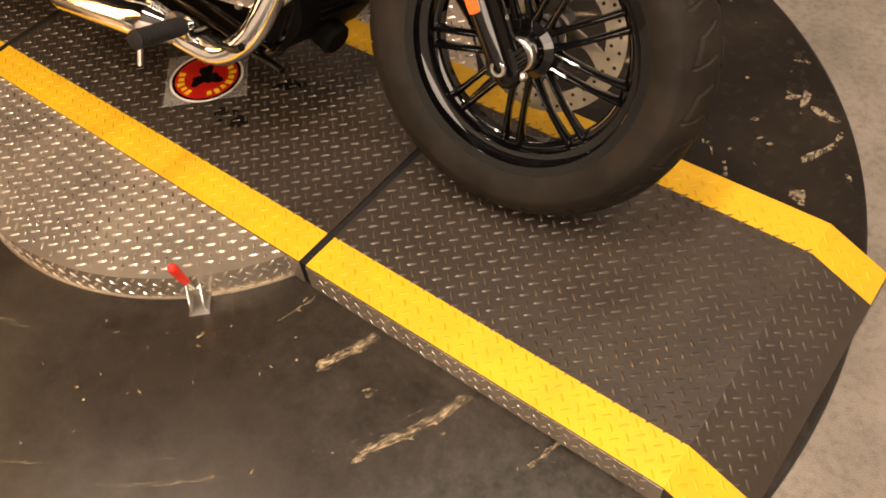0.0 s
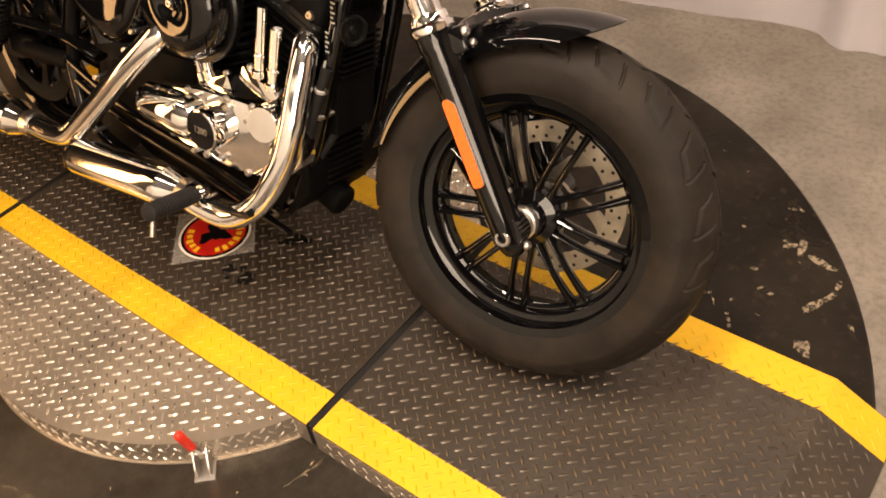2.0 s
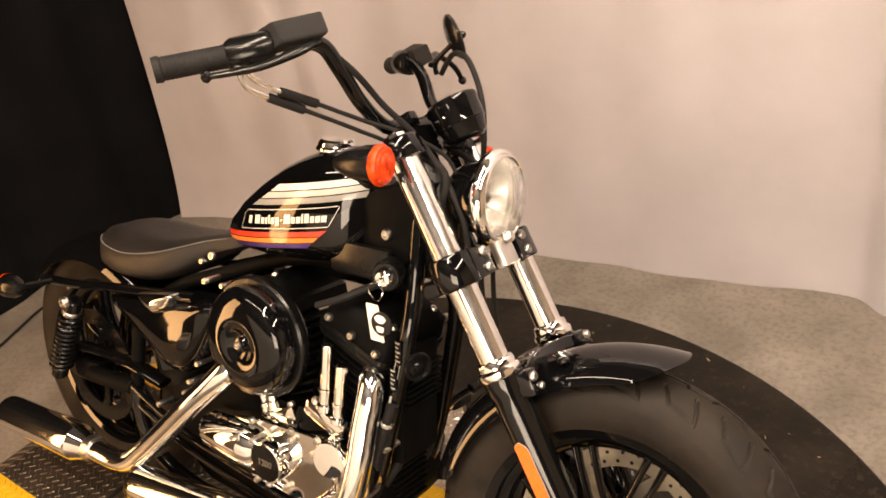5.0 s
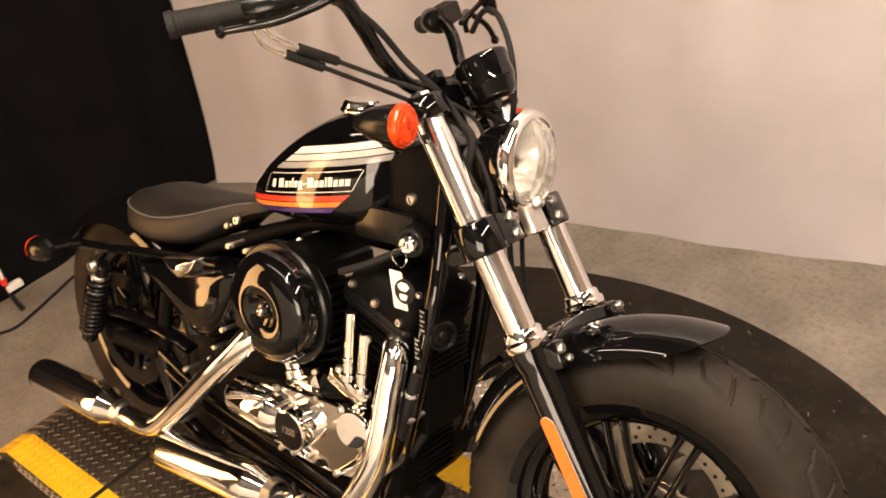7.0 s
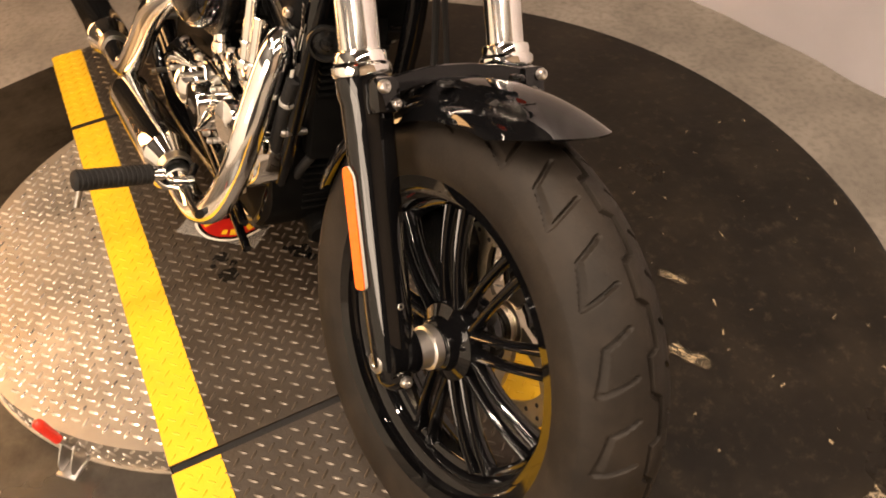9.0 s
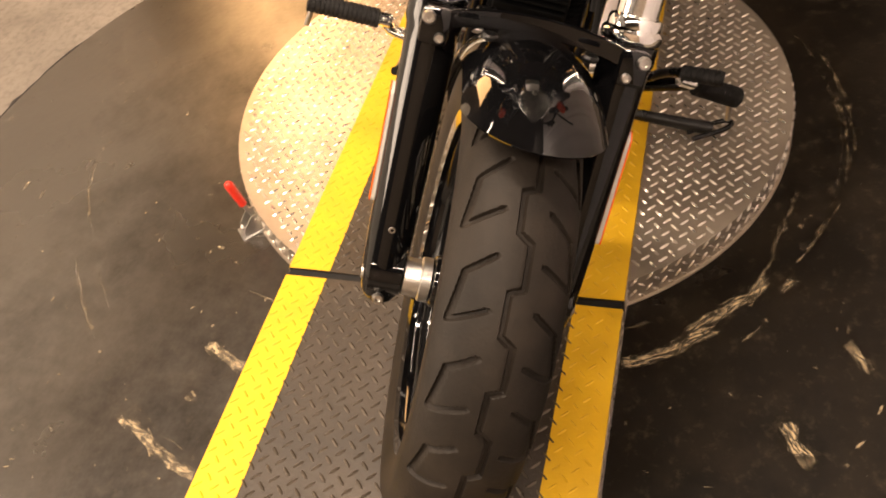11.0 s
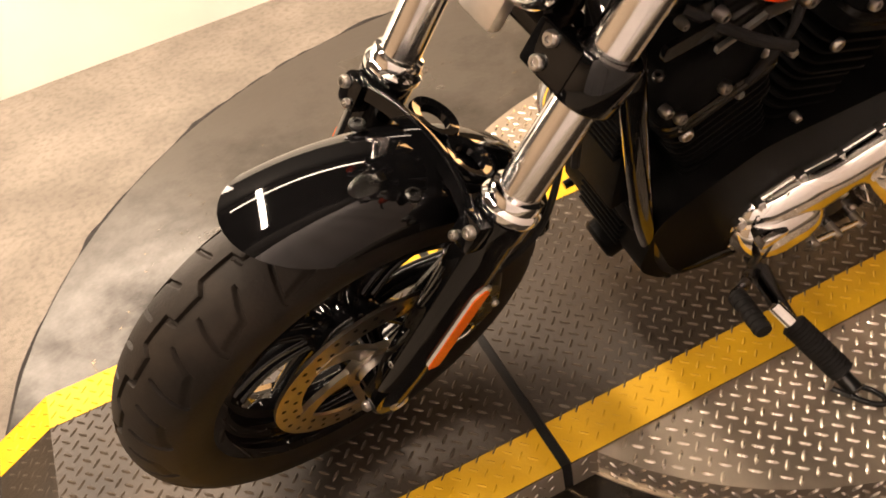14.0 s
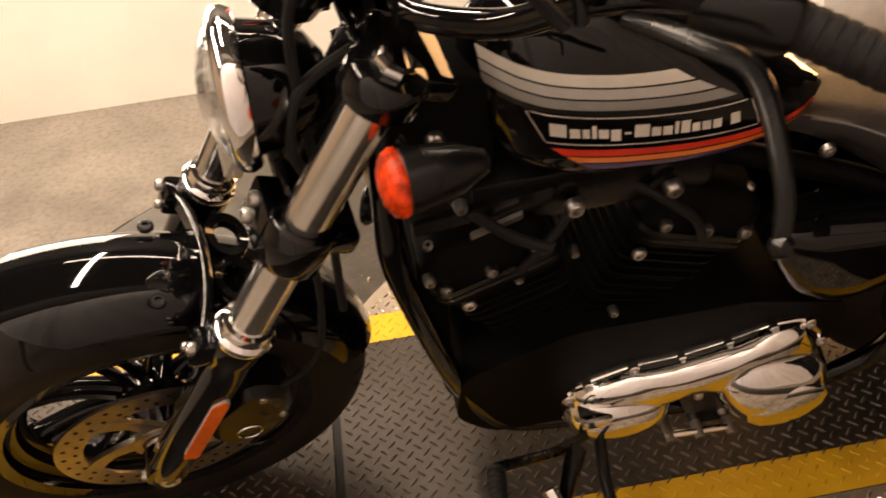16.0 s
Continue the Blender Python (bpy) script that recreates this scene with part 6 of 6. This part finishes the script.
# label stickers on the front frame tube
for x, y, z in ((-0.378, -0.0965, 0.600), (-0.386, -0.1015, 0.548), (-0.394, -0.1035, 0.478)):
    bm = bmesh.new()
    loft(bm, [[(x - 0.017 * math.cos(a), y + 0.017 - 0.0176 * math.sin(a), z + h + 0.0)] + [(x - 0.017 * math.cos(b), y + 0.017 - 0.0176 * math.sin(b), z + h) for b in (a + 0.25, a + 0.5, a + 0.75, a + 1.0)] for a in (0.9,) for h in (-0.022, 0.022)], close=False, caps=False)
    sticker = part("label_sticker", bm, M_SATIN, bike, "small dark label sticker")
    for j in range(5):
        bm = bmesh.new()
        h = -0.017 + 0.0085 * j
        loft(bm, [[(x - 0.017 * math.cos(b), y + 0.017 - 0.0181 * math.sin(b), z + h + k) for b in (1.0, 1.25, 1.5, 1.75 - 0.2 * (j % 2))] for k in (0.0, 0.0035)], close=False, caps=False)
        part("text_bar", bm, M_GREY, sticker, "plain pale bar")

# ---------------------------------------------------------------- tread on the upright edges


def edge_lugs(name, spots, mat, parent, label):
    """Lens-shaped lugs on an upright face: place, direction along the face, angle."""
    verts, faces = [], []
    for c, along, a in spots:
        along = Vector(along).normalized()
        out = along.cross(Vector((0, 0, 1)))
        u, v = along * math.cos(a) + Vector((0, 0, math.sin(a))), Vector((0, 0, math.cos(a))) - along * math.sin(a)
        b = len(verts)
        for p, q, w in ((-1, 0, 0), (-0.45, -1, 0), (0.45, -1, 0), (1, 0, 0), (0.45, 1, 0), (-0.45, 1, 0), (-0.6, 0, 1), (0.6, 0, 1)):
            verts.append(Vector(c) + u * (p * 0.0105) + v * (q * 0.0031) + out * (w * 0.0023 - (0 if w else 0.0005)))
        for f in ((0, 1, 6), (1, 2, 7, 6), (2, 3, 7), (3, 4, 7), (4, 5, 6, 7), (5, 0, 6)):
            faces.append(tuple(b + i for i in f))
    me = bpy.data.meshes.new(name)
    me.from_pydata(verts, [], faces)
    me.materials.append(mat)
    me.shade_smooth()
    me.set_sharp_from_angle(angle=radians(60))
    ob = new(name, me)
    ob.parent = parent
    return tagged(ob, label, kind="stuff")


spots = []
n = int(2 * math.pi * DISC_R / PITCH)
for k in range(n):
    for row in range(4):
        a = 2 * math.pi * (k + 0.5 * (row % 2)) / n
        spots.append(((DISC.x + DISC_R * math.cos(a), DISC.y + DISC_R * math.sin(a), FLOOR + 0.010 + 0.0145 * row), (-math.sin(a), math.cos(a), 0), radians(45 if row % 2 else -45)))
edge_lugs("lug_pattern", spots, M_ALULUG, platform, "raised tread lugs round the rim")
bm = bmesh.new()
lathe(bm, (DISC.x, DISC.y, FLOOR), (0, 0, 1), [(0.0, 0.575), (0.0, 0.594), (0.003, 0.593), (0.004, 0.575)], 160)
part("rim_flange", bm, M_ALU, platform, "thin aluminium foot flange")
spots = []
for y, d in ((TRACK_R, 1), (TRACK_L, -1)):
    for k in range(80):
        for row in range(4):
            x = REAR_END + 0.16 + (k + 0.5 * (row % 2)) * PITCH
            if x < KINK - 0.02 and min(abs(x - q) for q in SEAMS) > GAP + 0.008:
                spots.append(((x, y, FLOOR + 0.010 + 0.0145 * row), (d, 0, 0), radians(45 if row % 2 else -45)))
edge_lugs("lug_pattern", spots, M_ALULUG, track, "raised tread lugs along the side strips")
for y0, y1 in ((TRACK_R - 0.0012, TRACK_R - 0.0002), (TRACK_L + 0.0002, TRACK_L + 0.0012)):
    for x0, x1 in ((SEAMS[0] + GAP, KINK), (SEAMS[1] + GAP, SEAMS[0] - GAP)):
        part("side_strip", box(bmesh.new(), (x0, y0, FLOOR + 0.002), (x1, y1, -0.003)), M_ALU, track, "bright tread-plate side strip", False)

# ---------------------------------------------------------------- round sticker on a clear square sheet
M_FILM = bpy.data.materials.new("clear_film")
M_FILM.use_nodes = True
_p = M_FILM.node_tree.nodes["Principled BSDF"]
_p.inputs["Base Color"].default_value, _p.inputs["Roughness"].default_value, _p.inputs["Alpha"].default_value = (0.50, 0.48, 0.45, 1), 0.22, 0.22
sheet = thing("floor_sticker", "round red and yellow sticker on a clear square sheet", "sticker")
bm = slab([(-0.571, -0.258), (-0.435, -0.124), (-0.548, -0.010), (-0.692, -0.132)], 0.0018, 0.0024)
part("clear_sheet", bm, M_FILM, sheet, "clear creased plastic sheet", False)
SC = Vector((-0.562, -0.131, 0))


def ring_part(name, r0, r1, a0, a1, z, mat, label="", n=24):
    bm = bmesh.new()
    loft(bm, [[(SC.x + r * math.cos(a0 + (a1 - a0) * k / n), SC.y + r * math.sin(a0 + (a1 - a0) * k / n), z + h) for r, h in ((r0, 0), (r1, 0), (r1, 0.0004), (r0, 0.0004))] for k in range(n + 1)])
    return part(name, bm, mat, sheet, label, False)


M_STICKYEL = material("yellow_print", (0.85, 0.55, 0.02), 0.35, 0, 0.08, 40)
ring_part("sticker_rim", 0.0805, 0.086, 0, 2 * math.pi, 0.0025, M_PAPER, "pale dotted rim", 72)
ring_part("sticker_edge", 0.074, 0.0802, 0, 2 * math.pi, 0.0025, M_BLACK, "black edge ring", 72)
part("sticker_disc", slab([(SC.x + 0.0738 * math.cos(2 * math.pi * k / 64), SC.y + 0.0738 * math.sin(2 * math.pi * k / 64)) for k in range(64)], 0.0025, 0.0029), M_DISCRED, sheet, "red printed disc", False)
for k, a in enumerate([radians(200 + 17 * k) for k in range(5)] + [radians(318 + 17 * k) for k in range(7)] + [radians(100 + 17 * k) for k in range(3)]):
    ring_part("print_bar", 0.052, 0.069 - 0.003 * (k % 2), a, a + 0.19, 0.0031, M_STICKYEL, "plain yellow bar", 4)
part("print_blot", slab([(SC.x + r * math.cos(a), SC.y + r * math.sin(a)) for k in range(26) for a in (2 * math.pi * k / 26,) for r in (0.030 + 0.012 * math.sin(3 * a + 0.7) + 0.006 * math.sin(7 * a),)], 0.0031, 0.0034), M_BLACK, sheet, "plain black blot", False)

# ---------------------------------------------------------------- red lever latch at the platform's rim
latch = thing("toggle_latch", "steel toggle latch with a red handle at the platform rim", "latch")
lc = Vector((-0.147, -0.553, FLOOR))
ax = Vector((0.7, -0.7, 0)).normalized()
si = Vector((0.7, 0.7, 0)).normalized()


def on_latch(p):
    return lc + si * p[0] + ax * p[1] + Vector((0, 0, p[2]))


bm = box(bmesh.new(), (-0.020, -0.032, 0.0), (0.020, 0.030, 0.004), on_latch, 0.0015)
part("base_plate", bm, M_STEEL, latch, "bright zinc base plate")
for x in (-0.013, 0.013):
    bm = bmesh.new()
    loft(bm, [[on_latch((x + h, p, q)) for p, q in rounded([(-0.030, 0.003), (0.024, 0.003), (0.020, 0.022), (-0.006, 0.050), (-0.024, 0.046)], 0.006, 3)] for h in (-0.0015, 0.0015)])
    part("side_cheek", bm, M_STEEL, latch, "bright zinc side cheek", False)
bm = rod(bmesh.new(), on_latch((-0.018, -0.010, 0.036)), on_latch((0.018, -0.010, 0.036)), 0.004)
part("pivot_pin", bm, M_STEEL, latch)
bm = tube(bmesh.new(), [on_latch((0, -0.012, 0.034)), on_latch((-0.004, -0.004, 0.060)), on_latch((-0.008, 0.000, 0.080))], 0.0045, 10)
part("handle_stem", bm, M_STEEL, latch)
bm = lathe(bmesh.new(), on_latch((-0.006, -0.002, 0.068)), on_latch((-0.014, 0.010, 0.140)) - on_latch((-0.006, -0.002, 0.068)), [(0, 0.0065), (0.002, 0.0085), (0.055, 0.0095), (0.062, 0.0085), (0.066, 0.004), (0.066, 0)], 16)
part("red_handle", bm, M_RED, latch, "red rubber handle sleeve")

# ---------------------------------------------------------------- stains and scuffs


def blot(name, x, y, r, z, mat, parent, label, seed, stretch=1.0, turn=0.0):
    """A thin ragged spill."""
    pts = []
    for k in range(36):
        a = 2 * math.pi * k / 36
        q = r * (1 + 0.45 * noise.noise((math.cos(a) * 1.3 + seed, math.sin(a) * 1.3, seed)) + 0.25 * noise.noise((math.cos(a) * 4 + seed, math.sin(a) * 4, 7.0)))
        u, v = q * math.cos(a) * stretch, q * math.sin(a)
        pts.append((x + u * math.cos(turn) - v * math.sin(turn), y + u * math.sin(turn) + v * math.cos(turn)))
    return part(name, slab(pts, z - 0.001, z + 0.0003), mat, parent, label, False)


M_OIL = material("dark_oil", (0.008, 0.007, 0.006), 0.25, 0, 0.2, 30)
for i, (x, y, r, q) in enumerate(((-0.380, -0.045, 0.018, 1.5), (-0.352, -0.030, 0.009, 1.2), (-0.390, -0.193, 0.017, 1.4), (-0.447, -0.194, 0.013, 1.3), (-0.418, -0.176, 0.008, 1.0), (-0.404, -0.070, 0.007, 1.0), (-0.430, -0.215, 0.006, 1.1))):
    blot("oil_stain", x, y, r, 0.0004, M_OIL, track, "dark oil spot", 3.1 * i + 1, q, 0.6)

M_CHIP = material("bare_chipped_patch", (0.20, 0.160, 0.108), 0.85, 0, 0.45, 70, bump=0.4, bump_scale=220)
# middle, half length, turn and half width of each chip
CHIPS = ((0.542, 0.568, 0.020, 0.80, 0.007), (0.565, 0.578, 0.030, 1.76, 0.009), (0.606, 0.556, 0.018, -0.2, 0.010), (0.636, 0.549, 0.018, -0.05, 0.006), (0.503, 0.465, 0.0095, 0.56, 0.006), (0.645, 0.425, 0.028, 1.05, 0.010), (0.664, 0.465, 0.022, 1.25, 0.007),
         (0.669, 0.506, 0.016, 1.57, 0.006), (0.663, 0.312, 0.017, 0.70, 0.013), (0.676, 0.298, 0.012, -0.85, 0.008), (0.504, 0.688, 0.010, 0.3, 0.004), (0.522, 0.694, 0.008, -0.6, 0.004), (0.500, 0.356, 0.005, 0.5, 0.004), (0.505, 0.318, 0.006, -0.9, 0.004),
         (0.516, 0.302, 0.006, -0.9, 0.004), (0.524, 0.288, 0.006, -1.0, 0.004), (0.728, 0.407, 0.011, -0.82, 0.004), (0.534, 0.414, 0.011, 0.95, 0.003), (0.561, 0.413, 0.006, 0.5, 0.004), (0.447, 0.350, 0.009, 0.3, 0.005))
nt = M_CHIP.node_tree
crumble = nt.nodes.new("ShaderNodeTexNoise")
crumble.inputs["Scale"].default_value, crumble.inputs["Detail"].default_value, crumble.inputs["Roughness"].default_value = 75.0, 8.0, 0.75
co = nt.nodes.new("ShaderNodeTexCoord")
nt.links.new(co.outputs["Object"], crumble.inputs["Vector"])
left = nt.nodes.new("ShaderNodeMapRange")
left.inputs["From Min"].default_value, left.inputs["From Max"].default_value = 0.42, 0.54
nt.links.new(crumble.outputs["Fac"], left.inputs["Value"])
nt.links.new(left.outputs["Result"], nt.nodes["Principled BSDF"].inputs["Alpha"])
for i, (x, y, half, turn, r) in enumerate(CHIPS):
    blot("paint_chip", x, y, r, FLOOR + 0.0012, M_CHIP, deck, "tan patch where the black paint has chipped", 2.7 * i + 0.4, half / r, turn)

# scuffs: worn streaks that follow the platform as it turns
M_WEAR = material("worn_streak", (0.40, 0.31, 0.19), 0.8, 0, 0.35, 40, bump=0.3, bump_scale=200)
nt = M_WEAR.node_tree
att = nt.nodes.new("ShaderNodeAttribute")
att.attribute_name = "wear"
co = nt.nodes.new("ShaderNodeTexCoord")
along, across = nt.nodes.new("ShaderNodeAttribute"), nt.nodes.new("ShaderNodeAttribute")
along.attribute_name, across.attribute_name = "along", "across"
xyz = nt.nodes.new("ShaderNodeCombineXYZ")
nt.links.new(along.outputs["Fac"], xyz.inputs[0])
nt.links.new(across.outputs["Fac"], xyz.inputs[1])
tx = nt.nodes.new("ShaderNodeTexNoise")
tx.inputs["Scale"].default_value, tx.inputs["Detail"].default_value, tx.inputs["Roughness"].default_value = 1.0, 8.0, 0.72
nt.links.new(xyz.outputs["Vector"], tx.inputs["Vector"])
add = nt.nodes.new("ShaderNodeMath")
add.operation = "MULTIPLY_ADD"
add.inputs[1].default_value = 0.42
nt.links.new(att.outputs["Fac"], add.inputs[0])
nt.links.new(tx.outputs["Fac"], add.inputs[2])
mr = nt.nodes.new("ShaderNodeMapRange")
mr.inputs["From Min"].default_value, mr.inputs["From Max"].default_value, mr.inputs["To Max"].default_value = 0.79, 0.98, 0.85
nt.links.new(add.outputs[0], mr.inputs["Value"])
nt.links.new(mr.outputs["Result"], nt.nodes["Principled BSDF"].inputs["Alpha"])

# radius and angle at both ends about the platform's middle, width, strength
FRONT_STREAKS = ((0.693, -37, 0.658, -27, 0.012, 0.8), (0.814, -33, 0.799, -22, 0.028, 1.0), (1.005, -33, 1.0, -17, 0.026, 1.0), (1.164, -19, 1.160, -14, 0.014, 0.9), (0.90, -28, 0.90, -26.7, 0.022, 0.9),
                 (1.138, -30, 1.138, -22, 0.012, 0.6), (1.296, -18.9, 1.278, -16.5, 0.018, 0.9), (0.97, -58, 0.97, -43, 0.012, 0.8), (0.978, -32, 0.978, -21, 0.012, 0.7))
LEFT_STREAKS = ((0.70, 25, 0.71, 43, 0.030, 1.0), (0.687, 36, 0.688, 55, 0.030, 1.0), (0.64, 28, 0.64, 35, 0.016, 0.8), (0.654, 56, 0.626, 74, 0.016, 0.8), (0.70, 60, 0.70, 68, 0.014, 0.8),
                (0.749, 42, 0.749, 47, 0.018, 0.8), (0.72, 52, 0.72, 56, 0.020, 0.9), (0.702, 63, 0.667, 110, 0.010, 0.7), (0.845, 51.8, 0.921, 50, 0.026, 1.0), (0.89, 39.7, 0.988, 38.5, 0.034, 1.0))
OTHER_STREAKS = ((0.940, -106, 0.972, -85, 0.004, 0.8), (0.700, 56, 0.707, 74, 0.006, 0.85), (0.706, 74, 0.682, 101, 0.005, 0.85), (0.682, 101, 0.660, 126, 0.005, 0.75), (0.629, 65, 0.705, 46, 0.014, 0.8), (0.725, -107.5, 0.673, -107, 0.020, 0.9), (1.198, -99.4, 1.15, -100.1, 0.008, 0.9), (0.970, -58, 0.979, -50, 0.004, 0.8), (0.977, -50, 0.974, -42, 0.004, 0.7),
                 (0.980, -74, 0.972, -85, 0.005, 0.75), (0.748, -104, 0.681, -109, 0.016, 0.8), (1.14, 19, 1.14, 22, 0.010, 0.7),
                 (0.72, -85, 0.70, -75, 0.020, 0.7), (0.80, -95, 0.78, -88, 0.018, 0.6),
                 (0.963, -73, 0.936, -60, 0.007, 0.80), (0.952, -81, 0.963, -73, 0.007, 0.75), (0.932, -57, 0.925, -45, 0.007, 0.70), (0.708, 84, 0.690, 113, 0.011, 0.80), (0.716, 92, 0.700, 78, 0.009, 0.75))
verts, faces, wear, run, side_run = [], [], [], [], []
rng = random.Random(11)


def streak(r0, a0, r1, a1, width, strength):
    n = max(6, int(math.hypot(r1 - r0, radians(a1 - a0) * r0) / 0.008))
    b = len(verts)
    for i in range(n + 1):
        t = i / n
        a, r = radians(a0 + (a1 - a0) * t), r0 + (r1 - r0) * t
        wob = 0.25 * width * noise.noise((t * 5, r0 * 9, a0))
        nx, ny = math.cos(a), math.sin(a)
        if abs(r1 - r0) > abs(radians(a1 - a0) * r0):
            nx, ny = -math.sin(a), math.cos(a)
        for j in range(7):
            v = -1 + j / 3
            verts.append((DISC.x + r * math.cos(a) + nx * (v * width + wob), DISC.y + r * math.sin(a) + ny * (v * width + wob), FLOOR + 0.0018 + 0.0001 * (b % 5)))
            wear.append(strength * (1 - v * v) * min(1.0, 0.25 + 6 * t * (1 - t)))
            run.append(40 * t * math.hypot(r1 - r0, radians(a1 - a0) * r0) + b * 0.37)
            side_run.append(v * width * 190 + a0)
    for i in range(n):
        for j in range(6):
            k = b + i * 7 + j
            faces.append((k, k + 1, k + 8, k + 7))


for row in FRONT_STREAKS + LEFT_STREAKS + OTHER_STREAKS:
    streak(*row[:4], 0.8 * row[4], 0.90 * row[5])
for k in range(420):
    r, a = rng.uniform(0.64, 1.30), rng.uniform(-115, 80)
    x, y = DISC.x + r * math.cos(radians(a)), DISC.y + r * math.sin(radians(a))
    if math.hypot(x + 0.355, y + 0.153) < 1.22 and not TRACK_R - 0.02 < y < TRACK_L + 0.02:
        s = rng.choice((0.2, 0.3, 0.4, 0.8))
        streak(r, a, r + rng.uniform(-0.01, 0.01), a + s * rng.uniform(0.5, 2.0), 0.003 + 0.005 * rng.random(), rng.uniform(0.6, 1.0))
me = bpy.data.meshes.new("scuff")
me.from_pydata(verts, [], faces)
me.materials.append(M_WEAR)
data = me.attributes.new("wear", "FLOAT", "POINT")
data.data.foreach_set("value", wear)
for key, values in (("along", run), ("across", side_run)):
    data = me.attributes.new(key, "FLOAT", "POINT")
    data.data.foreach_set("value", values)
ob = new("scuff", me)
tagged(ob, "worn tan scuff marks in the black deck paint", "scuff", kind="stuff")

# dark gap round the deck
bm = bmesh.new()
n = 260
rings = []
for k in range(n):
    a = 2 * math.pi * k / n
    c, s = math.cos(a), math.sin(a)
    w = 0.004 + 0.026 * max(0.0, min(1.0, -1.6 * s - 0.2)) * max(0.0, noise.noise((c * 7, s * 7, 2.0)) + 0.15 + 0.5 * noise.noise((c * 31, s * 31, 5.0)))
    r0, r1 = 1.234, 1.243 + w
    rings.append([bm.verts.new((-0.355 + r * c, -0.153 + r * s, FLOOR - 0.0008)) for r in (r0, r1)])
for k in range(n):
    bm.faces.new((rings[k][0], rings[k][1], rings[(k + 1) % n][1], rings[(k + 1) % n][0]))
M_GAP = material("dark_gap", (0.012, 0.010, 0.009), 0.95, 0, 0.3, 40)
setting("deck_joint", bm, M_GAP, "dark open joint between deck and carpet", "joint")

# ---------------------------------------------------------------- behind the motorcycle
M_PVC = material("white_plastic", (0.72, 0.70, 0.66), 0.4, 0, 0.06, 30)
pipe = thing("plastic_pipe", "short white plastic pipe end lying on the carpet", "pipe")
bm = lathe(bmesh.new(), (-2.42, -0.180, FLOOR + 0.020), (0.285, 0.016, 0), [(0, 0.016), (0, 0.021), (0.262, 0.021), (0.266, 0.024), (0.285, 0.024), (0.287, 0.022), (0.287, 0.013), (0.02, 0.013)], 24)
part("tube_body", bm, M_PVC, pipe)
post = thing("cable_rod", "thin pale rod with a red connector standing by the black curtain", "rod")
bm = tube(bmesh.new(), [(-2.318, 0.018, 0.065), (-2.318, 0.021, 0.18), (-2.318, 0.030, 0.30), (-2.318, 0.036, 0.345)], [0.0065, 0.006, 0.005, 0.004], 10)
part("rod_body", bm, M_PVC, post)
part("red_connector", rod(bmesh.new(), (-2.318, 0.016, 0.052), (-2.318, 0.019, 0.078), 0.011, 14), M_RED, post, "red connector")
part("white_plug", box(bmesh.new(), (-2.332, 0.012, 0.022), (-2.304, 0.072, 0.048), ident, 0.005), M_PVC, post, "white plug block")
part("stand_leg", tube(bmesh.new(), [(-2.318, 0.016, 0.050), (-2.316, 0.020, -0.01), (-2.312, 0.030, FLOOR + 0.004)], [0.008, 0.009, 0.010], 10), M_GRIP, post, "black bent stand leg")
cable = thing("floor_cable", "black cable lying along the carpet by the curtain", "cable")
bm = tube(bmesh.new(), [(x, y, FLOOR + 0.004) for x, y in ((-2.36, 0.42), (-2.34, 0.27), (-2.30, 0.17), (-2.245, 0.04), (-2.22, -0.05), (-2.265, -0.13), (-2.32, -0.24), (-2.36, -0.5), (-2.34, -0.9))], 0.005, 8)
part("cable_body", bm, M_GRIP, cable)
unit = thing("vented_unit", "low white plastic box with dark vent slots on the carpet", "heater")
bm = box(bmesh.new(), (-2.02, -1.66, FLOOR), (-1.62, -1.42, FLOOR + 0.16), ident, 0.012)
part("housing", bm, M_PVC, unit)
for k in range(6):
    bm = box(bmesh.new(), (-1.98 + 0.06 * k, -1.58, FLOOR + 0.158), (-1.95 + 0.06 * k, -1.47, FLOOR + 0.1615))
    part("vent_slot", bm, M_GRIP, unit, "dark vent slot", False)
